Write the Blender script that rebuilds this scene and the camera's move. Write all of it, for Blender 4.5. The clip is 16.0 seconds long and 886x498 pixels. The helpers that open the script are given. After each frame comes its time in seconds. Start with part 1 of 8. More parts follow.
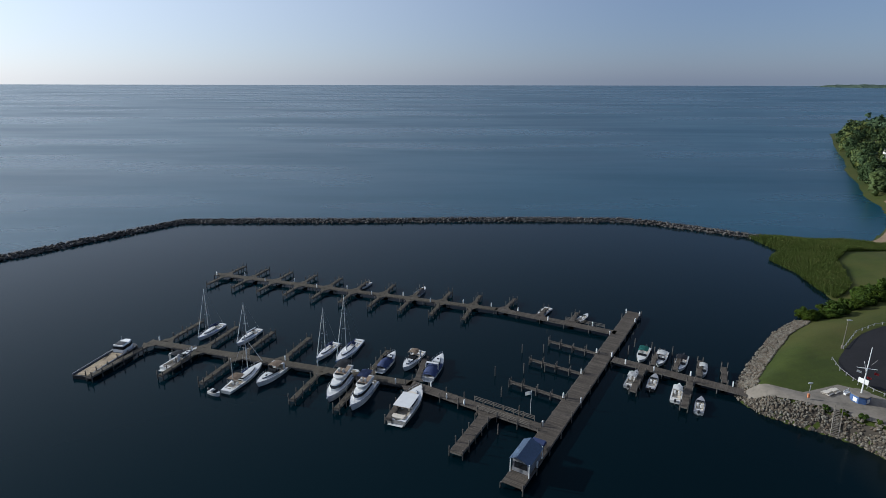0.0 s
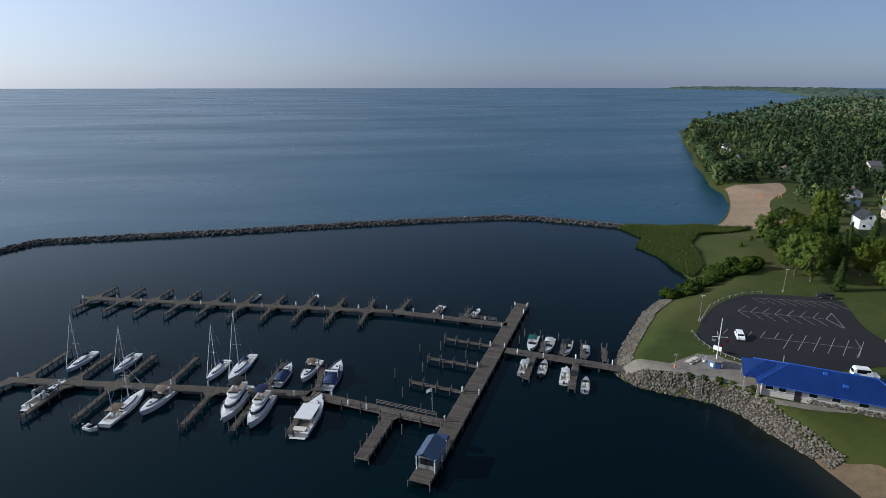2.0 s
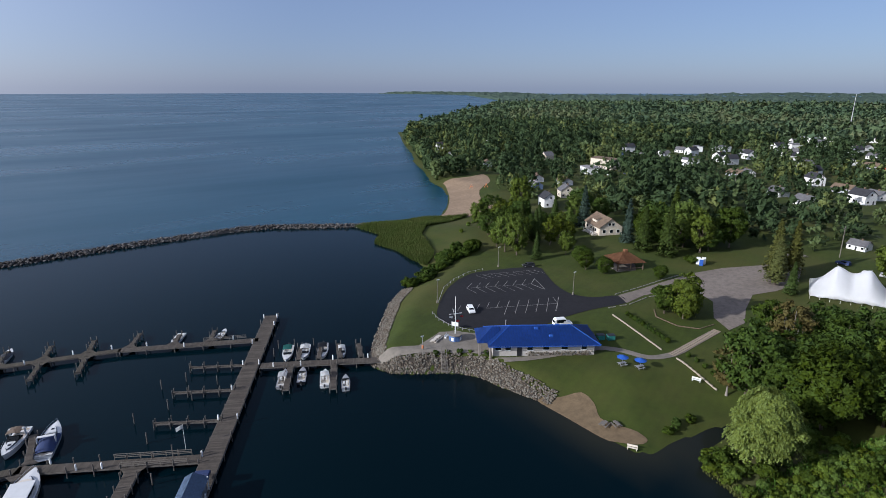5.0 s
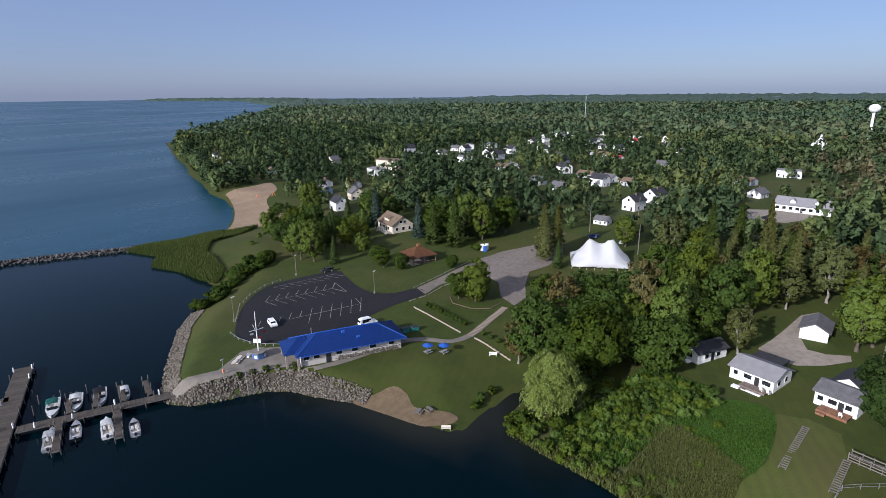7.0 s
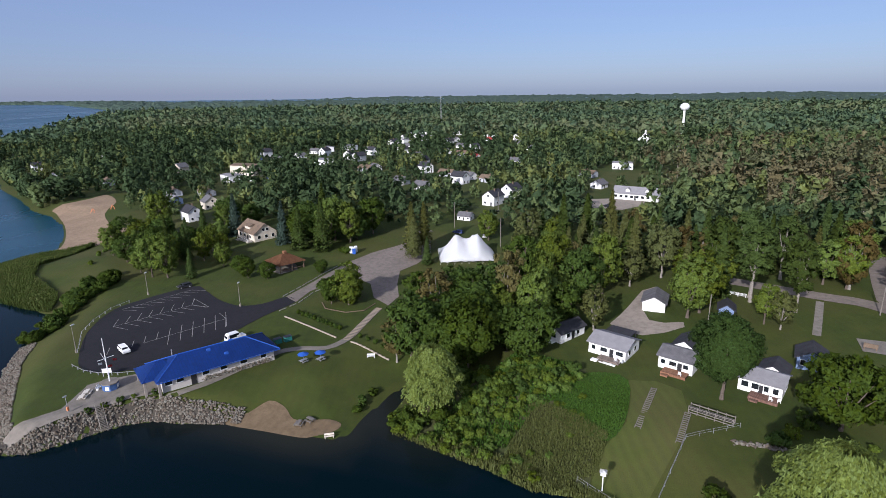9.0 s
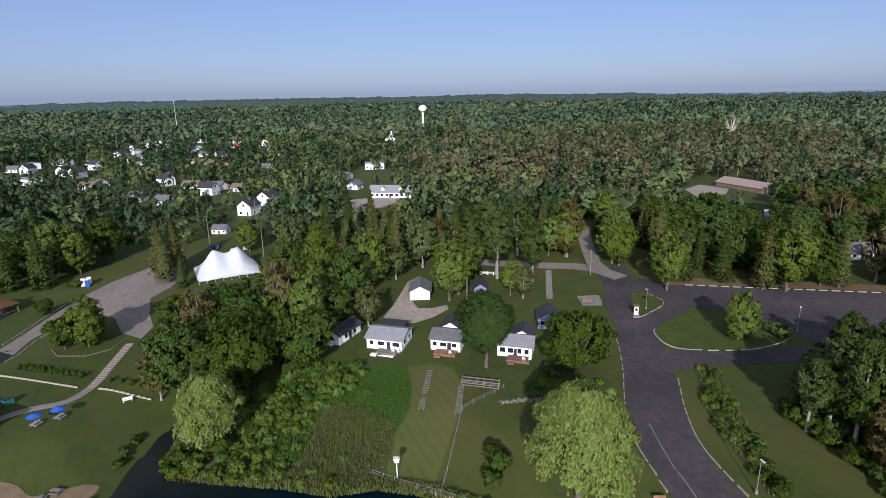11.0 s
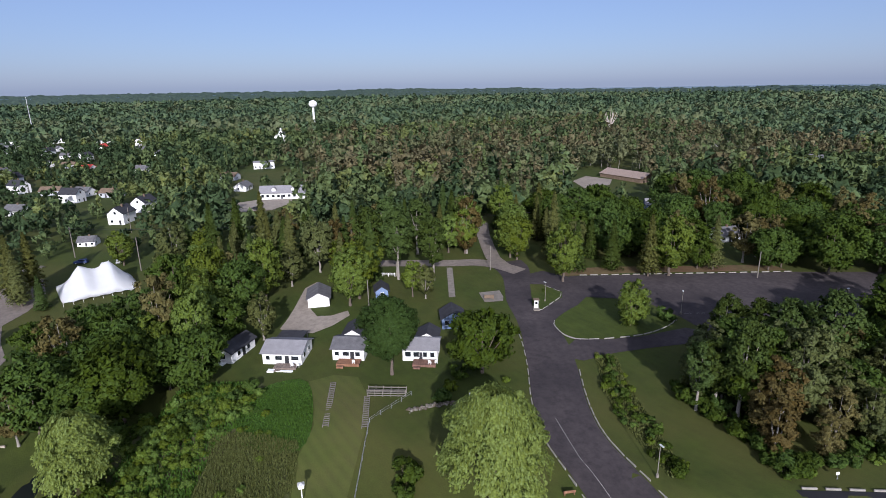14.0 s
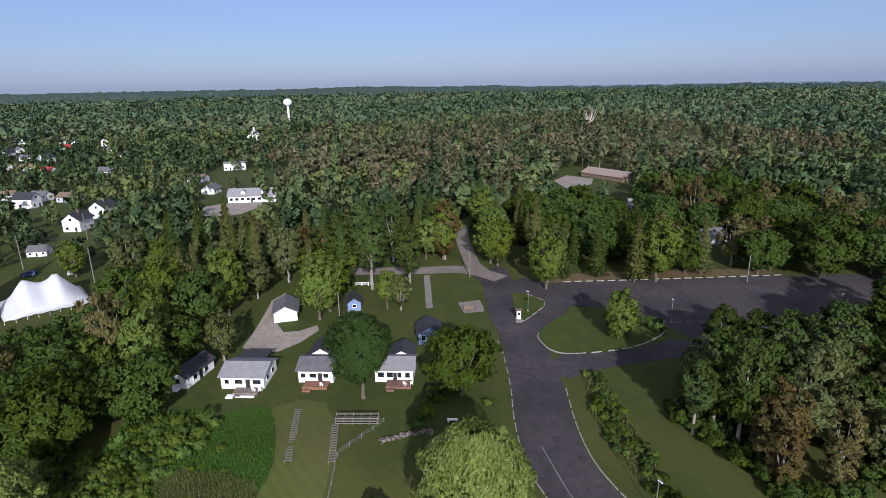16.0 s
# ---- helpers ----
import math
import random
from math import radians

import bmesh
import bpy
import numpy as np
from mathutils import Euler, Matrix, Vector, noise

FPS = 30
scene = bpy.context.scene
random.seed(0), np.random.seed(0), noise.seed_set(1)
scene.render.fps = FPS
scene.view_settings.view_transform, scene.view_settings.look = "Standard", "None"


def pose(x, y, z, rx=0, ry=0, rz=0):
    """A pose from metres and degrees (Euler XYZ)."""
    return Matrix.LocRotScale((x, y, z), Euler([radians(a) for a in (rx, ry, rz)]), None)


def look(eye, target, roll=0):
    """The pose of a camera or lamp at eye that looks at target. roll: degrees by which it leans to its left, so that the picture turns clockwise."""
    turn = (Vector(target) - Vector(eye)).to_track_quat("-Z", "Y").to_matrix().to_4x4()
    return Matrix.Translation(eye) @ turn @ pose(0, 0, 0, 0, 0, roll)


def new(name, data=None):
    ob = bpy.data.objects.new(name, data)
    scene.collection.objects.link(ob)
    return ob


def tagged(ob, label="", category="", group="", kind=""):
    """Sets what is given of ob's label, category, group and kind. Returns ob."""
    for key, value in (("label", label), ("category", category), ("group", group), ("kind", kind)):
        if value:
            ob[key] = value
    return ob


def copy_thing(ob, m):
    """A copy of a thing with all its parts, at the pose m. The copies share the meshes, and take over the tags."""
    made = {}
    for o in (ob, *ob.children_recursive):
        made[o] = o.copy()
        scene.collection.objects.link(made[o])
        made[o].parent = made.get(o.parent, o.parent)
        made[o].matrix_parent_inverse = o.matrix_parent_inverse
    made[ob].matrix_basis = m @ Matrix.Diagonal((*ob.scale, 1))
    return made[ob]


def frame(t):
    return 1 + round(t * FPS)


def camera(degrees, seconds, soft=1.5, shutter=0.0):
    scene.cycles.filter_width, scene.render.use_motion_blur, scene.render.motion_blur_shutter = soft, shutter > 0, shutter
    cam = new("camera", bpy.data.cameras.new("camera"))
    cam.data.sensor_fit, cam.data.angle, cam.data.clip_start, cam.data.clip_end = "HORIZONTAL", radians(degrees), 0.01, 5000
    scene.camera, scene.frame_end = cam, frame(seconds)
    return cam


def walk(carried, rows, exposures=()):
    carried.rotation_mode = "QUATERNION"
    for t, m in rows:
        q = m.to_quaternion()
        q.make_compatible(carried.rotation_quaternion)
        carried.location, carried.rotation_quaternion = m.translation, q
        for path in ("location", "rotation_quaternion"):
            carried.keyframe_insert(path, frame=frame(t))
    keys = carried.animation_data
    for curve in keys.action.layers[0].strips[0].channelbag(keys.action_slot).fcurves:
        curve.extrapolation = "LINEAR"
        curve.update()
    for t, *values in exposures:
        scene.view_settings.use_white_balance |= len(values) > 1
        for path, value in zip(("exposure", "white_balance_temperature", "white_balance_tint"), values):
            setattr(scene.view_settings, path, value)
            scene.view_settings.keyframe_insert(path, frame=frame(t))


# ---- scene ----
cam = camera(76.7, 16.0, soft=0.65)
PATH = [
    (0, (1.52, 3.423, 60.709), (1.48, 5.337, 60.132), 0.1),
    (0.5, (1.383, 3.172, 60.78), (1.409, 5.088, 60.206), 0.1),
    (1, (1.205, 2.919, 60.889), (1.315, 4.832, 60.317), 0.0),
    (1.5, (1.032, 2.566, 61.045), (1.256, 4.47, 60.475), 0.0),
    (2, (0.855, 2.23, 61.191), (1.205, 4.115, 60.623), 0.0),
    (2.5, (0.731, 1.965, 61.306), (1.201, 3.824, 60.739), 0.0),
    (3, (0.683, 1.795, 61.39), (1.267, 3.622, 60.826), 0.1),
    (3.5, (0.591, 1.59, 61.45), (1.29, 3.377, 60.889), 0.1),
    (4, (0.495, 1.403, 61.467), (1.35, 3.123, 60.908), 0.1),
    (4.2, (0.452, 1.364, 61.46), (1.374, 3.049, 60.903), 0.1),
    (6.3, (0.111, 1.471, 60.958), (1.597, 2.695, 60.416), -0.2),
    (6.5, (0.068, 1.495, 60.936), (1.595, 2.667, 60.396), -0.3),
    (7, (-0.009, 1.58, 60.824), (1.641, 2.574, 60.286), -0.5),
    (7.5, (-0.184, 1.736, 60.712), (1.533, 2.61, 60.174), -0.6),
    (8, (-0.353, 1.903, 60.625), (1.404, 2.693, 60.089), -0.6),
    (8.2, (-0.41, 1.98, 60.614), (1.364, 2.733, 60.078), -0.6),
    (10.3, (-0.832, 2.843, 60.653), (1.093, 2.913, 60.115), -0.8),
    (10.5, (-0.88, 2.925, 60.666), (1.046, 2.895, 60.129), -0.8),
    (11, (-1.124, 3.102, 60.754), (0.784, 2.842, 60.216), -1.0),
    (11.5, (-1.354, 3.28, 60.879), (0.535, 2.908, 60.338), -1.0),
    (12, (-1.389, 3.401, 61.016), (0.475, 2.921, 60.472), -1.0),
    (12.5, (-0.984, 3.379, 61.142), (0.855, 2.815, 60.594), -1.0),
    (13, (-0.037, 3.182, 61.233), (1.792, 2.593, 60.681), -1.0),
    (13.5, (1.326, 2.769, 61.287), (3.151, 2.173, 60.729), -1.0),
    (14, (2.994, 2.197, 61.29), (4.815, 1.591, 60.729), -0.9),
    (14.5, (4.896, 1.389, 61.246), (6.713, 0.771, 60.682), -0.9),
    (15, (7.047, 0.319, 61.186), (8.857, -0.317, 60.621), -1.0),
    (15.5, (9.381, -0.847, 61.12), (11.184, -1.501, 60.554), -1.1),
    (16, (11.815, -2.081, 61.1), (13.611, -2.751, 60.531), -1.0),
]
walk(cam, [(t, look(eye, target, roll)) for t, eye, target, roll in PATH], [(0, 0.16, 5500, 8), (2.5, 0.27, 5450, 10), (5, 0.41, 5450, 14), (8, 0.53, 5450, 18), (16, 0.56, 5400, 19)])

# ---- light ----
SUN_FROM = Vector((-0.972, 0.235, 0.0)).normalized()
SUN_UP = radians(23)
sun_way = Vector((SUN_FROM.x * math.cos(SUN_UP), SUN_FROM.y * math.cos(SUN_UP), math.sin(SUN_UP)))
sun = new("sun", bpy.data.lights.new("sun", "SUN"))
sun.data.energy, sun.data.angle, sun.data.color = 4.7, radians(0.6), (1.0, 0.91, 0.76)
sun.matrix_world = look(sun_way * 300, (0, 0, 0))
world = bpy.data.worlds.new("sky")
scene.world = world
world.use_nodes = True
sky = world.node_tree.nodes.new("ShaderNodeTexSky")
sky.sky_type, sky.sun_disc = "NISHITA", False
sky.sun_elevation = SUN_UP
sky.sun_rotation = math.atan2(SUN_FROM.x, SUN_FROM.y)
sky.altitude, sky.air_density, sky.dust_density, sky.ozone_density = 180, 0.9, 1.0, 2.8
wt_ = world.node_tree
haze = wt_.nodes.new("ShaderNodeMix")  # thin high haze over the whole sky
haze.data_type = "RGBA"
haze.inputs[0].default_value = 0.42
haze.inputs[7].default_value = (4.8, 5.3, 7.1, 1)
wt_.links.new(sky.outputs[0], haze.inputs[6])
# the haze is whiter and brighter round the sun
way = wt_.nodes.new("ShaderNodeTexCoord")
dot = wt_.nodes.new("ShaderNodeVectorMath")
dot.operation = "DOT_PRODUCT"
dot.inputs[1].default_value = sun_way
wt_.links.new(way.outputs["Generated"], dot.inputs[0])
lobe = wt_.nodes.new("ShaderNodeMapRange")
for k_, v_ in zip(("From Min", "From Max", "To Min", "To Max"), (-0.15, 1.0, 0.0, 1.0)):
    lobe.inputs[k_].default_value = v_
wt_.links.new(dot.outputs["Value"], lobe.inputs[0])
power = wt_.nodes.new("ShaderNodeMath")
power.operation = "POWER"
power.inputs[1].default_value = 1.7
wt_.links.new(lobe.outputs[0], power.inputs[0])
glow = wt_.nodes.new("ShaderNodeMix")
glow.data_type, glow.blend_type = "RGBA", "ADD"
glow.inputs[0].default_value = 1.0
tint_ = wt_.nodes.new("ShaderNodeVectorMath")
tint_.operation = "SCALE"
tint_.inputs[0].default_value = (10.6, 9.8, 8.4)
wt_.links.new(power.outputs[0], tint_.inputs["Scale"])
wt_.links.new(haze.outputs[2], glow.inputs[6])
wt_.links.new(tint_.outputs[0], glow.inputs[7])
wt_.links.new(glow.outputs[2], wt_.nodes["Background"].inputs[0])
wt_.nodes["Background"].inputs[1].default_value = 0.061
scene.view_settings.exposure = 0.0

# ---- materials ----
class Mat:
    """A node material with a principled shader; sockets are wired by the helpers below."""

    def __init__(self, name, rough=0.8, metal=0.0, spec=0.5):
        self.m = bpy.data.materials.new(name)
        self.m.use_nodes = True
        self.t = self.m.node_tree
        self.b = self.t.nodes["Principled BSDF"]
        self.b.inputs["Roughness"].default_value = rough
        self.b.inputs["Metallic"].default_value = metal
        self.b.inputs["Specular IOR Level"].default_value = spec

    def node(self, kind, **inputs):
        n = self.t.nodes.new(kind)
        for k, v in inputs.items():
            n.inputs[k.replace("_", " ")].default_value = v
        return n

    def link(self, a, b):
        self.t.links.new(a, b)

    def noise(self, scale, detail=4.0, rough=0.6, space="Object", stretch=None):
        tc = self.node("ShaderNodeTexCoord")
        src = tc.outputs[space]
        if stretch:
            mp = self.node("ShaderNodeMapping")
            mp.inputs["Scale"].default_value = stretch
            self.link(src, mp.inputs[0])
            src = mp.outputs[0]
        n = self.node("ShaderNodeTexNoise", Scale=scale, Detail=detail, Roughness=rough)
        self.link(src, n.inputs["Vector"])
        return n.outputs[0]

    def world_noise(self, scale, detail=4.0, rough=0.6, stretch=None):
        g = self.node("ShaderNodeNewGeometry")
        src = g.outputs["Position"]
        if stretch:
            mp = self.node("ShaderNodeMapping")
            mp.inputs["Scale"].default_value = stretch
            self.link(src, mp.inputs[0])
            src = mp.outputs[0]
        n = self.node("ShaderNodeTexNoise", Scale=scale, Detail=detail, Roughness=rough)
        self.link(src, n.inputs["Vector"])
        return n.outputs[0]

    def ramp(self, fac, *stops):
        r = self.node("ShaderNodeValToRGB")
        el = r.color_ramp.elements
        while len(el) < len(stops):
            el.new(0.5)
        for e, (p, c) in zip(el, stops):
            e.position, e.color = p, (*c, 1)
        self.link(fac, r.inputs[0])
        return r.outputs[0]

    def value_ramp(self, fac, lo, hi, a=0.0, b=1.0):
        r = self.node("ShaderNodeMapRange")
        for k, v in zip(("From Min", "From Max", "To Min", "To Max"), (lo, hi, a, b)):
            r.inputs[k].default_value = v
        self.link(fac, r.inputs[0])
        return r.outputs[0]

    def mix(self, fac, a, b, mode="MIX"):
        n = self.node("ShaderNodeMix")
        n.data_type, n.blend_type = "RGBA", mode
        for sock, v in ((n.inputs[0], fac), (n.inputs[6], a), (n.inputs[7], b)):
            if isinstance(v, (int, float)):
                sock.default_value = v
            elif isinstance(v, tuple):
                sock.default_value = (*v, 1)
            else:
                self.link(v, sock)
        return n.outputs[2]

    def shift(self, colour, fac, hue=0.03, sat=0.2, val=0.5):
        """Varies a colour by a random value from 0 to 1."""
        n = self.node("ShaderNodeHueSaturation")
        self.link(self.value_ramp(fac, 0, 1, 0.5 - hue, 0.5 + hue), n.inputs["Hue"])
        self.link(self.value_ramp(fac, 0, 1, 1 + sat, 1 - sat), n.inputs["Saturation"])
        self.link(self.value_ramp(fac, 0, 1, 1 - val, 1 + val), n.inputs["Value"])
        if isinstance(colour, tuple):
            n.inputs["Color"].default_value = (*colour, 1)
        else:
            self.link(colour, n.inputs["Color"])
        return n.outputs[0]

    def colour(self, c):
        if isinstance(c, tuple):
            self.b.inputs["Base Color"].default_value = (*c, 1)
        else:
            self.link(c, self.b.inputs["Base Color"])
        return self

    def bump(self, fac, strength=0.3, distance=0.05):
        n = self.node("ShaderNodeBump", Strength=strength, Distance=distance)
        self.link(fac, n.inputs["Height"])
        self.link(n.outputs[0], self.b.inputs["Normal"])
        return self

    def random(self, island=False):
        if island:
            return self.node("ShaderNodeNewGeometry").outputs["Random Per Island"]
        return self.node("ShaderNodeObjectInfo").outputs["Random"]


DEEP = 0.67  # how deep the colours of plants, earth and paving are


def deep(c):
    return tuple(v * DEEP for v in c)


def plain(name, c, rough=0.6, metal=0.0, spread=0.12, scale=3.0, bump=0.0):
    """Paint, gel coat, fabric or metal: one colour with faint blotches and grime."""
    m = Mat(name, rough, metal)
    n = m.noise(scale, 5)
    lo = tuple(v * (1 - spread) for v in c)
    hi = tuple(min(1, v * (1 + spread)) for v in c)
    m.colour(m.ramp(n, (0.3, lo), (0.7, hi)))
    if bump:
        m.bump(n, bump, 0.02)
    return m.m


def grassy(name, dark, light, dry, dry_at=0.6, stripe=0.0):
    dark, light, dry = deep(dark), deep(light), deep(dry)
    m = Mat(name, 0.9, spec=0.2)
    big, mid, fine = m.world_noise(0.035, 5), m.world_noise(0.22, 7, 0.72), m.world_noise(5.0, 4, 0.7)
    c = m.mix(m.value_ramp(mid, 0.34, 0.66), dark, light)
    c = m.mix(m.value_ramp(big, dry_at - 0.12, dry_at + 0.14), c, dry)
    c = m.mix(m.value_ramp(fine, 0.3, 0.7, 0.0, 0.5), c, tuple(v * 0.55 for v in dark))
    if stripe:  # passes of the mower
        w = m.node("ShaderNodeTexWave", Scale=0.16, Distortion=3.5, Detail=2.0)
        w.inputs["Detail Scale"].default_value = 0.25
        g = m.node("ShaderNodeNewGeometry")
        mp = m.node("ShaderNodeMapping")
        mp.inputs["Rotation"].default_value = (0, 0, radians(72))
        m.link(g.outputs["Position"], mp.inputs[0])
        m.link(mp.outputs[0], w.inputs["Vector"])
        c = m.mix(m.value_ramp(w.outputs["Fac"], 0, 1, 0, stripe), c, tuple(v * 1.25 for v in light))
    m.colour(c).bump(fine, 0.6, 0.08)
    return m.m


def foliage(name, c, island=True, hue=0.008, sat=0.1, val=0.24, tone=0.0, fine=2.6, grainy=0.7):
    """Leaves: each spray a little different, each tree too, with single leaves and the shade of gaps painted in at a
    fine scale; light comes through a little.
    """
    c = deep(c)
    m = Mat(name, 0.8, spec=0.08)
    col = m.shift(c, m.random(True), hue, sat, val)
    if tone:
        col = m.shift(col, m.random(False), tone, 0.08, 0.2)
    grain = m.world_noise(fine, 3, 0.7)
    # shade in the gaps between leaves, put into the colour as dark noise
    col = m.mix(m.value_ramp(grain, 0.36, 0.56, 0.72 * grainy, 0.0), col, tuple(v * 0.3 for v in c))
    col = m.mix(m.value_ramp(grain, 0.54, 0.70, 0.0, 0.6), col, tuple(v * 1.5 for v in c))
    m.colour(col).bump(grain, 0.3 + 0.5 * grainy, 0.25)
    tr = m.node("ShaderNodeBsdfTranslucent")
    m.link(col, tr.inputs[0])
    mx = m.node("ShaderNodeMixShader")
    mx.inputs[0].default_value = 0.26
    m.link(m.b.outputs[0], mx.inputs[1])
    m.link(tr.outputs[0], mx.inputs[2])
    m.link(mx.outputs[0], m.t.nodes["Material Output"].inputs[0])
    return m.m


def asphalt_like(name, dark, light, rough=0.9):
    dark, light = deep(dark), deep(light)
    m = Mat(name, rough, spec=0.3)
    big, mid, fine = m.world_noise(0.08, 5), m.world_noise(0.7, 6, 0.7), m.world_noise(9.0, 3)
    c = m.mix(m.value_ramp(big, 0.3, 0.7), dark, light)
    c = m.mix(m.value_ramp(mid, 0.42, 0.72, 0, 0.75), c, tuple(v * 0.62 for v in dark))
    m.colour(c).bump(fine, 0.4, 0.03)
    return m.m


def wood_deck(name, dark, light, across=5.5):
    """Weathered boards laid across the deck, with gaps between them."""
    dark, light = deep(dark), deep(light)
    m = Mat(name, 0.85, spec=0.25)
    tc = m.node("ShaderNodeTexCoord")
    sep = m.node("ShaderNodeSeparateXYZ")
    m.link(tc.outputs["Object"], sep.inputs[0])
    mul = m.node("ShaderNodeMath")
    mul.operation = "MULTIPLY"
    mul.inputs[1].default_value = across
    m.link(sep.outputs[0], mul.inputs[0])
    fl = m.node("ShaderNodeMath")
    fl.operation = "FLOOR"
    m.link(mul.outputs[0], fl.inputs[0])
    fr = m.node("ShaderNodeMath")
    fr.operation = "FRACT"
    m.link(mul.outputs[0], fr.inputs[0])
    wn = m.node("ShaderNodeTexWhiteNoise")
    wn.noise_dimensions = "1D"
    m.link(fl.outputs[0], wn.inputs["W"])
    board = m.mix(wn.outputs[0], dark, light)
    stain = m.world_noise(0.5, 5, 0.7)
    c = m.mix(m.value_ramp(stain, 0.4, 0.75, 0, 0.7), board, tuple(v * 0.6 for v in dark))
    gap = m.node("ShaderNodeMath")
    gap.operation = "LESS_THAN"
    gap.inputs[1].default_value = 0.1
    m.link(fr.outputs[0], gap.inputs[0])
    c = m.mix(gap.outputs[0], c, (0.02, 0.017, 0.014))
    m.colour(c).bump(m.noise(14, 3), 0.4, 0.02)
    return m.m


def ribbed(name, c, per_metre, axis=0, rough=0.45, metal=0.0, spread=0.15, depth=0.03):
    """Sheet metal or siding with ribs along one axis of the thing."""
    m = Mat(name, rough, metal)
    tc = m.node("ShaderNodeTexCoord")
    sep = m.node("ShaderNodeSeparateXYZ")
    m.link(tc.outputs["Object"], sep.inputs[0])
    mul = m.node("ShaderNodeMath")
    mul.operation = "MULTIPLY"
    mul.inputs[1].default_value = per_metre
    m.link(sep.outputs[axis], mul.inputs[0])
    fr = m.node("ShaderNodeMath")
    fr.operation = "FRACT"
    m.link(mul.outputs[0], fr.inputs[0])
    edge = m.value_ramp(fr.outputs[0], 0.0, 0.16)
    n = m.noise(1.2, 5)
    col = m.ramp(n, (0.3, tuple(v * (1 - spread) for v in c)), (0.7, tuple(min(1, v * (1 + spread)) for v in c)))
    m.colour(m.mix(edge, tuple(v * 0.6 for v in c), col))
    m.bump(edge, 0.5, depth)
    return m.m


def shingled(name, c, spread=0.3):
    c = deep(c)
    m = Mat(name, 0.9, spec=0.2)
    n, f = m.noise(0.8, 5), m.noise(7, 3, 0.7, stretch=(1, 1, 3))
    col = m.ramp(n, (0.3, tuple(v * (1 - spread) for v in c)), (0.7, tuple(v * (1 + spread) for v in c)))
    m.colour(m.mix(m.value_ramp(f, 0.35, 0.7, 0, 0.7), col, tuple(v * 0.6 for v in c)))
    m.bump(f, 0.6, 0.03)
    return m.m


def rocky(name, c, island=True, spread=0.38):
    c = deep(c)
    m = Mat(name, 0.85, spec=0.3)
    col = m.shift(c, m.random(island), 0.02, 0.4, spread)
    n = m.world_noise(2.5, 6, 0.7)
    m.colour(m.mix(m.value_ramp(n, 0.4, 0.7, 0, 0.6), col, tuple(v * 0.45 for v in c)))
    m.bump(n, 0.7, 0.08)
    return m.m


def water_material():
    """Lake water: dark body, sky mirrored on a finely rippled face; calm in the harbour, ruffled outside, with wind streaks."""
    m = Mat("water", 0.08, spec=0.085)
    m.b.inputs["IOR"].default_value = 1.33
    m.b.inputs["Specular Tint"].default_value = (0.60, 0.88, 1.0, 1)
    at = m.node("ShaderNodeAttribute")
    at.attribute_name = "shallow"
    big = m.world_noise(0.004, 4)
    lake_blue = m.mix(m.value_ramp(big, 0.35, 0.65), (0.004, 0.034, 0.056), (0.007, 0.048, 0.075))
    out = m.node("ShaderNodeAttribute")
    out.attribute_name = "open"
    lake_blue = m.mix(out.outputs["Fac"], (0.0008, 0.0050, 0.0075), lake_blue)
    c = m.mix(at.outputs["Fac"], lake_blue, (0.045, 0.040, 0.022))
    m.colour(c)
    rip = m.world_noise(0.9, 3, 0.6)
    patches = m.value_ramp(m.world_noise(0.006, 5, 0.6, stretch=(0.35, 1.3, 1)), 0.40, 0.66)
    wisps = m.value_ramp(m.world_noise(0.022, 6, 0.68, stretch=(0.3, 1.5, 1)), 0.56, 0.72)
    b = m.node("ShaderNodeBump", Distance=0.12)
    m.link(m.value_ramp(out.outputs["Fac"], 0, 1, 0.04, 0.008), b.inputs["Strength"])
    m.link(rip, b.inputs["Height"])
    m.link(b.outputs[0], m.b.inputs["Normal"])
    m.link(m.mix(out.outputs["Fac"], (0.12, 0.12, 0.12), m.value_ramp(patches, 0, 1, 0.26, 0.36)), m.b.inputs["Roughness"])
    gloss = m.node("ShaderNodeMath")
    gloss.operation = "MULTIPLY_ADD"
    m.link(m.mix(out.outputs["Fac"], (0, 0, 0), wisps), gloss.inputs[0])
    gloss.inputs[1].default_value = 0.07
    m.link(m.value_ramp(out.outputs["Fac"], 0, 1, 0.075, 0.34), gloss.inputs[2])
    m.link(gloss.outputs[0], m.b.inputs["Specular IOR Level"])
    return m.m


WATER = water_material()
GRASS = grassy("lawn", (0.043, 0.064, 0.008), (0.074, 0.098, 0.013), (0.106, 0.102, 0.024), stripe=0.1)
ROUGH_GRASS = grassy("rough_grass", (0.041, 0.060, 0.008), (0.071, 0.094, 0.012), (0.102, 0.098, 0.023), 0.55, stripe=0.08)
SAND = asphalt_like("sand", (0.30, 0.21, 0.13), (0.40, 0.29, 0.185))
DIRT = asphalt_like("beach_dirt", (0.17, 0.12, 0.065), (0.25, 0.18, 0.10))
ASPHALT = asphalt_like("fresh_asphalt", (0.011, 0.0105, 0.013), (0.019, 0.018, 0.021))
ROAD = asphalt_like("worn_asphalt", (0.036, 0.029, 0.031), (0.090, 0.073, 0.071))
GRAVEL = asphalt_like("pale_gravel", (0.32, 0.27, 0.215), (0.42, 0.36, 0.29))
CONCRETE = asphalt_like("concrete", (0.22, 0.195, 0.16), (0.30, 0.265, 0.22))
LINE = plain("road_paint", (0.22, 0.21, 0.195), 0.8, spread=0.25, scale=6)
KERB = plain("kerb_concrete", (0.21, 0.195, 0.17), 0.85, spread=0.25)
DECK = wood_deck("weathered_deck", (0.082, 0.068, 0.054), (0.142, 0.120, 0.097), 3.4)
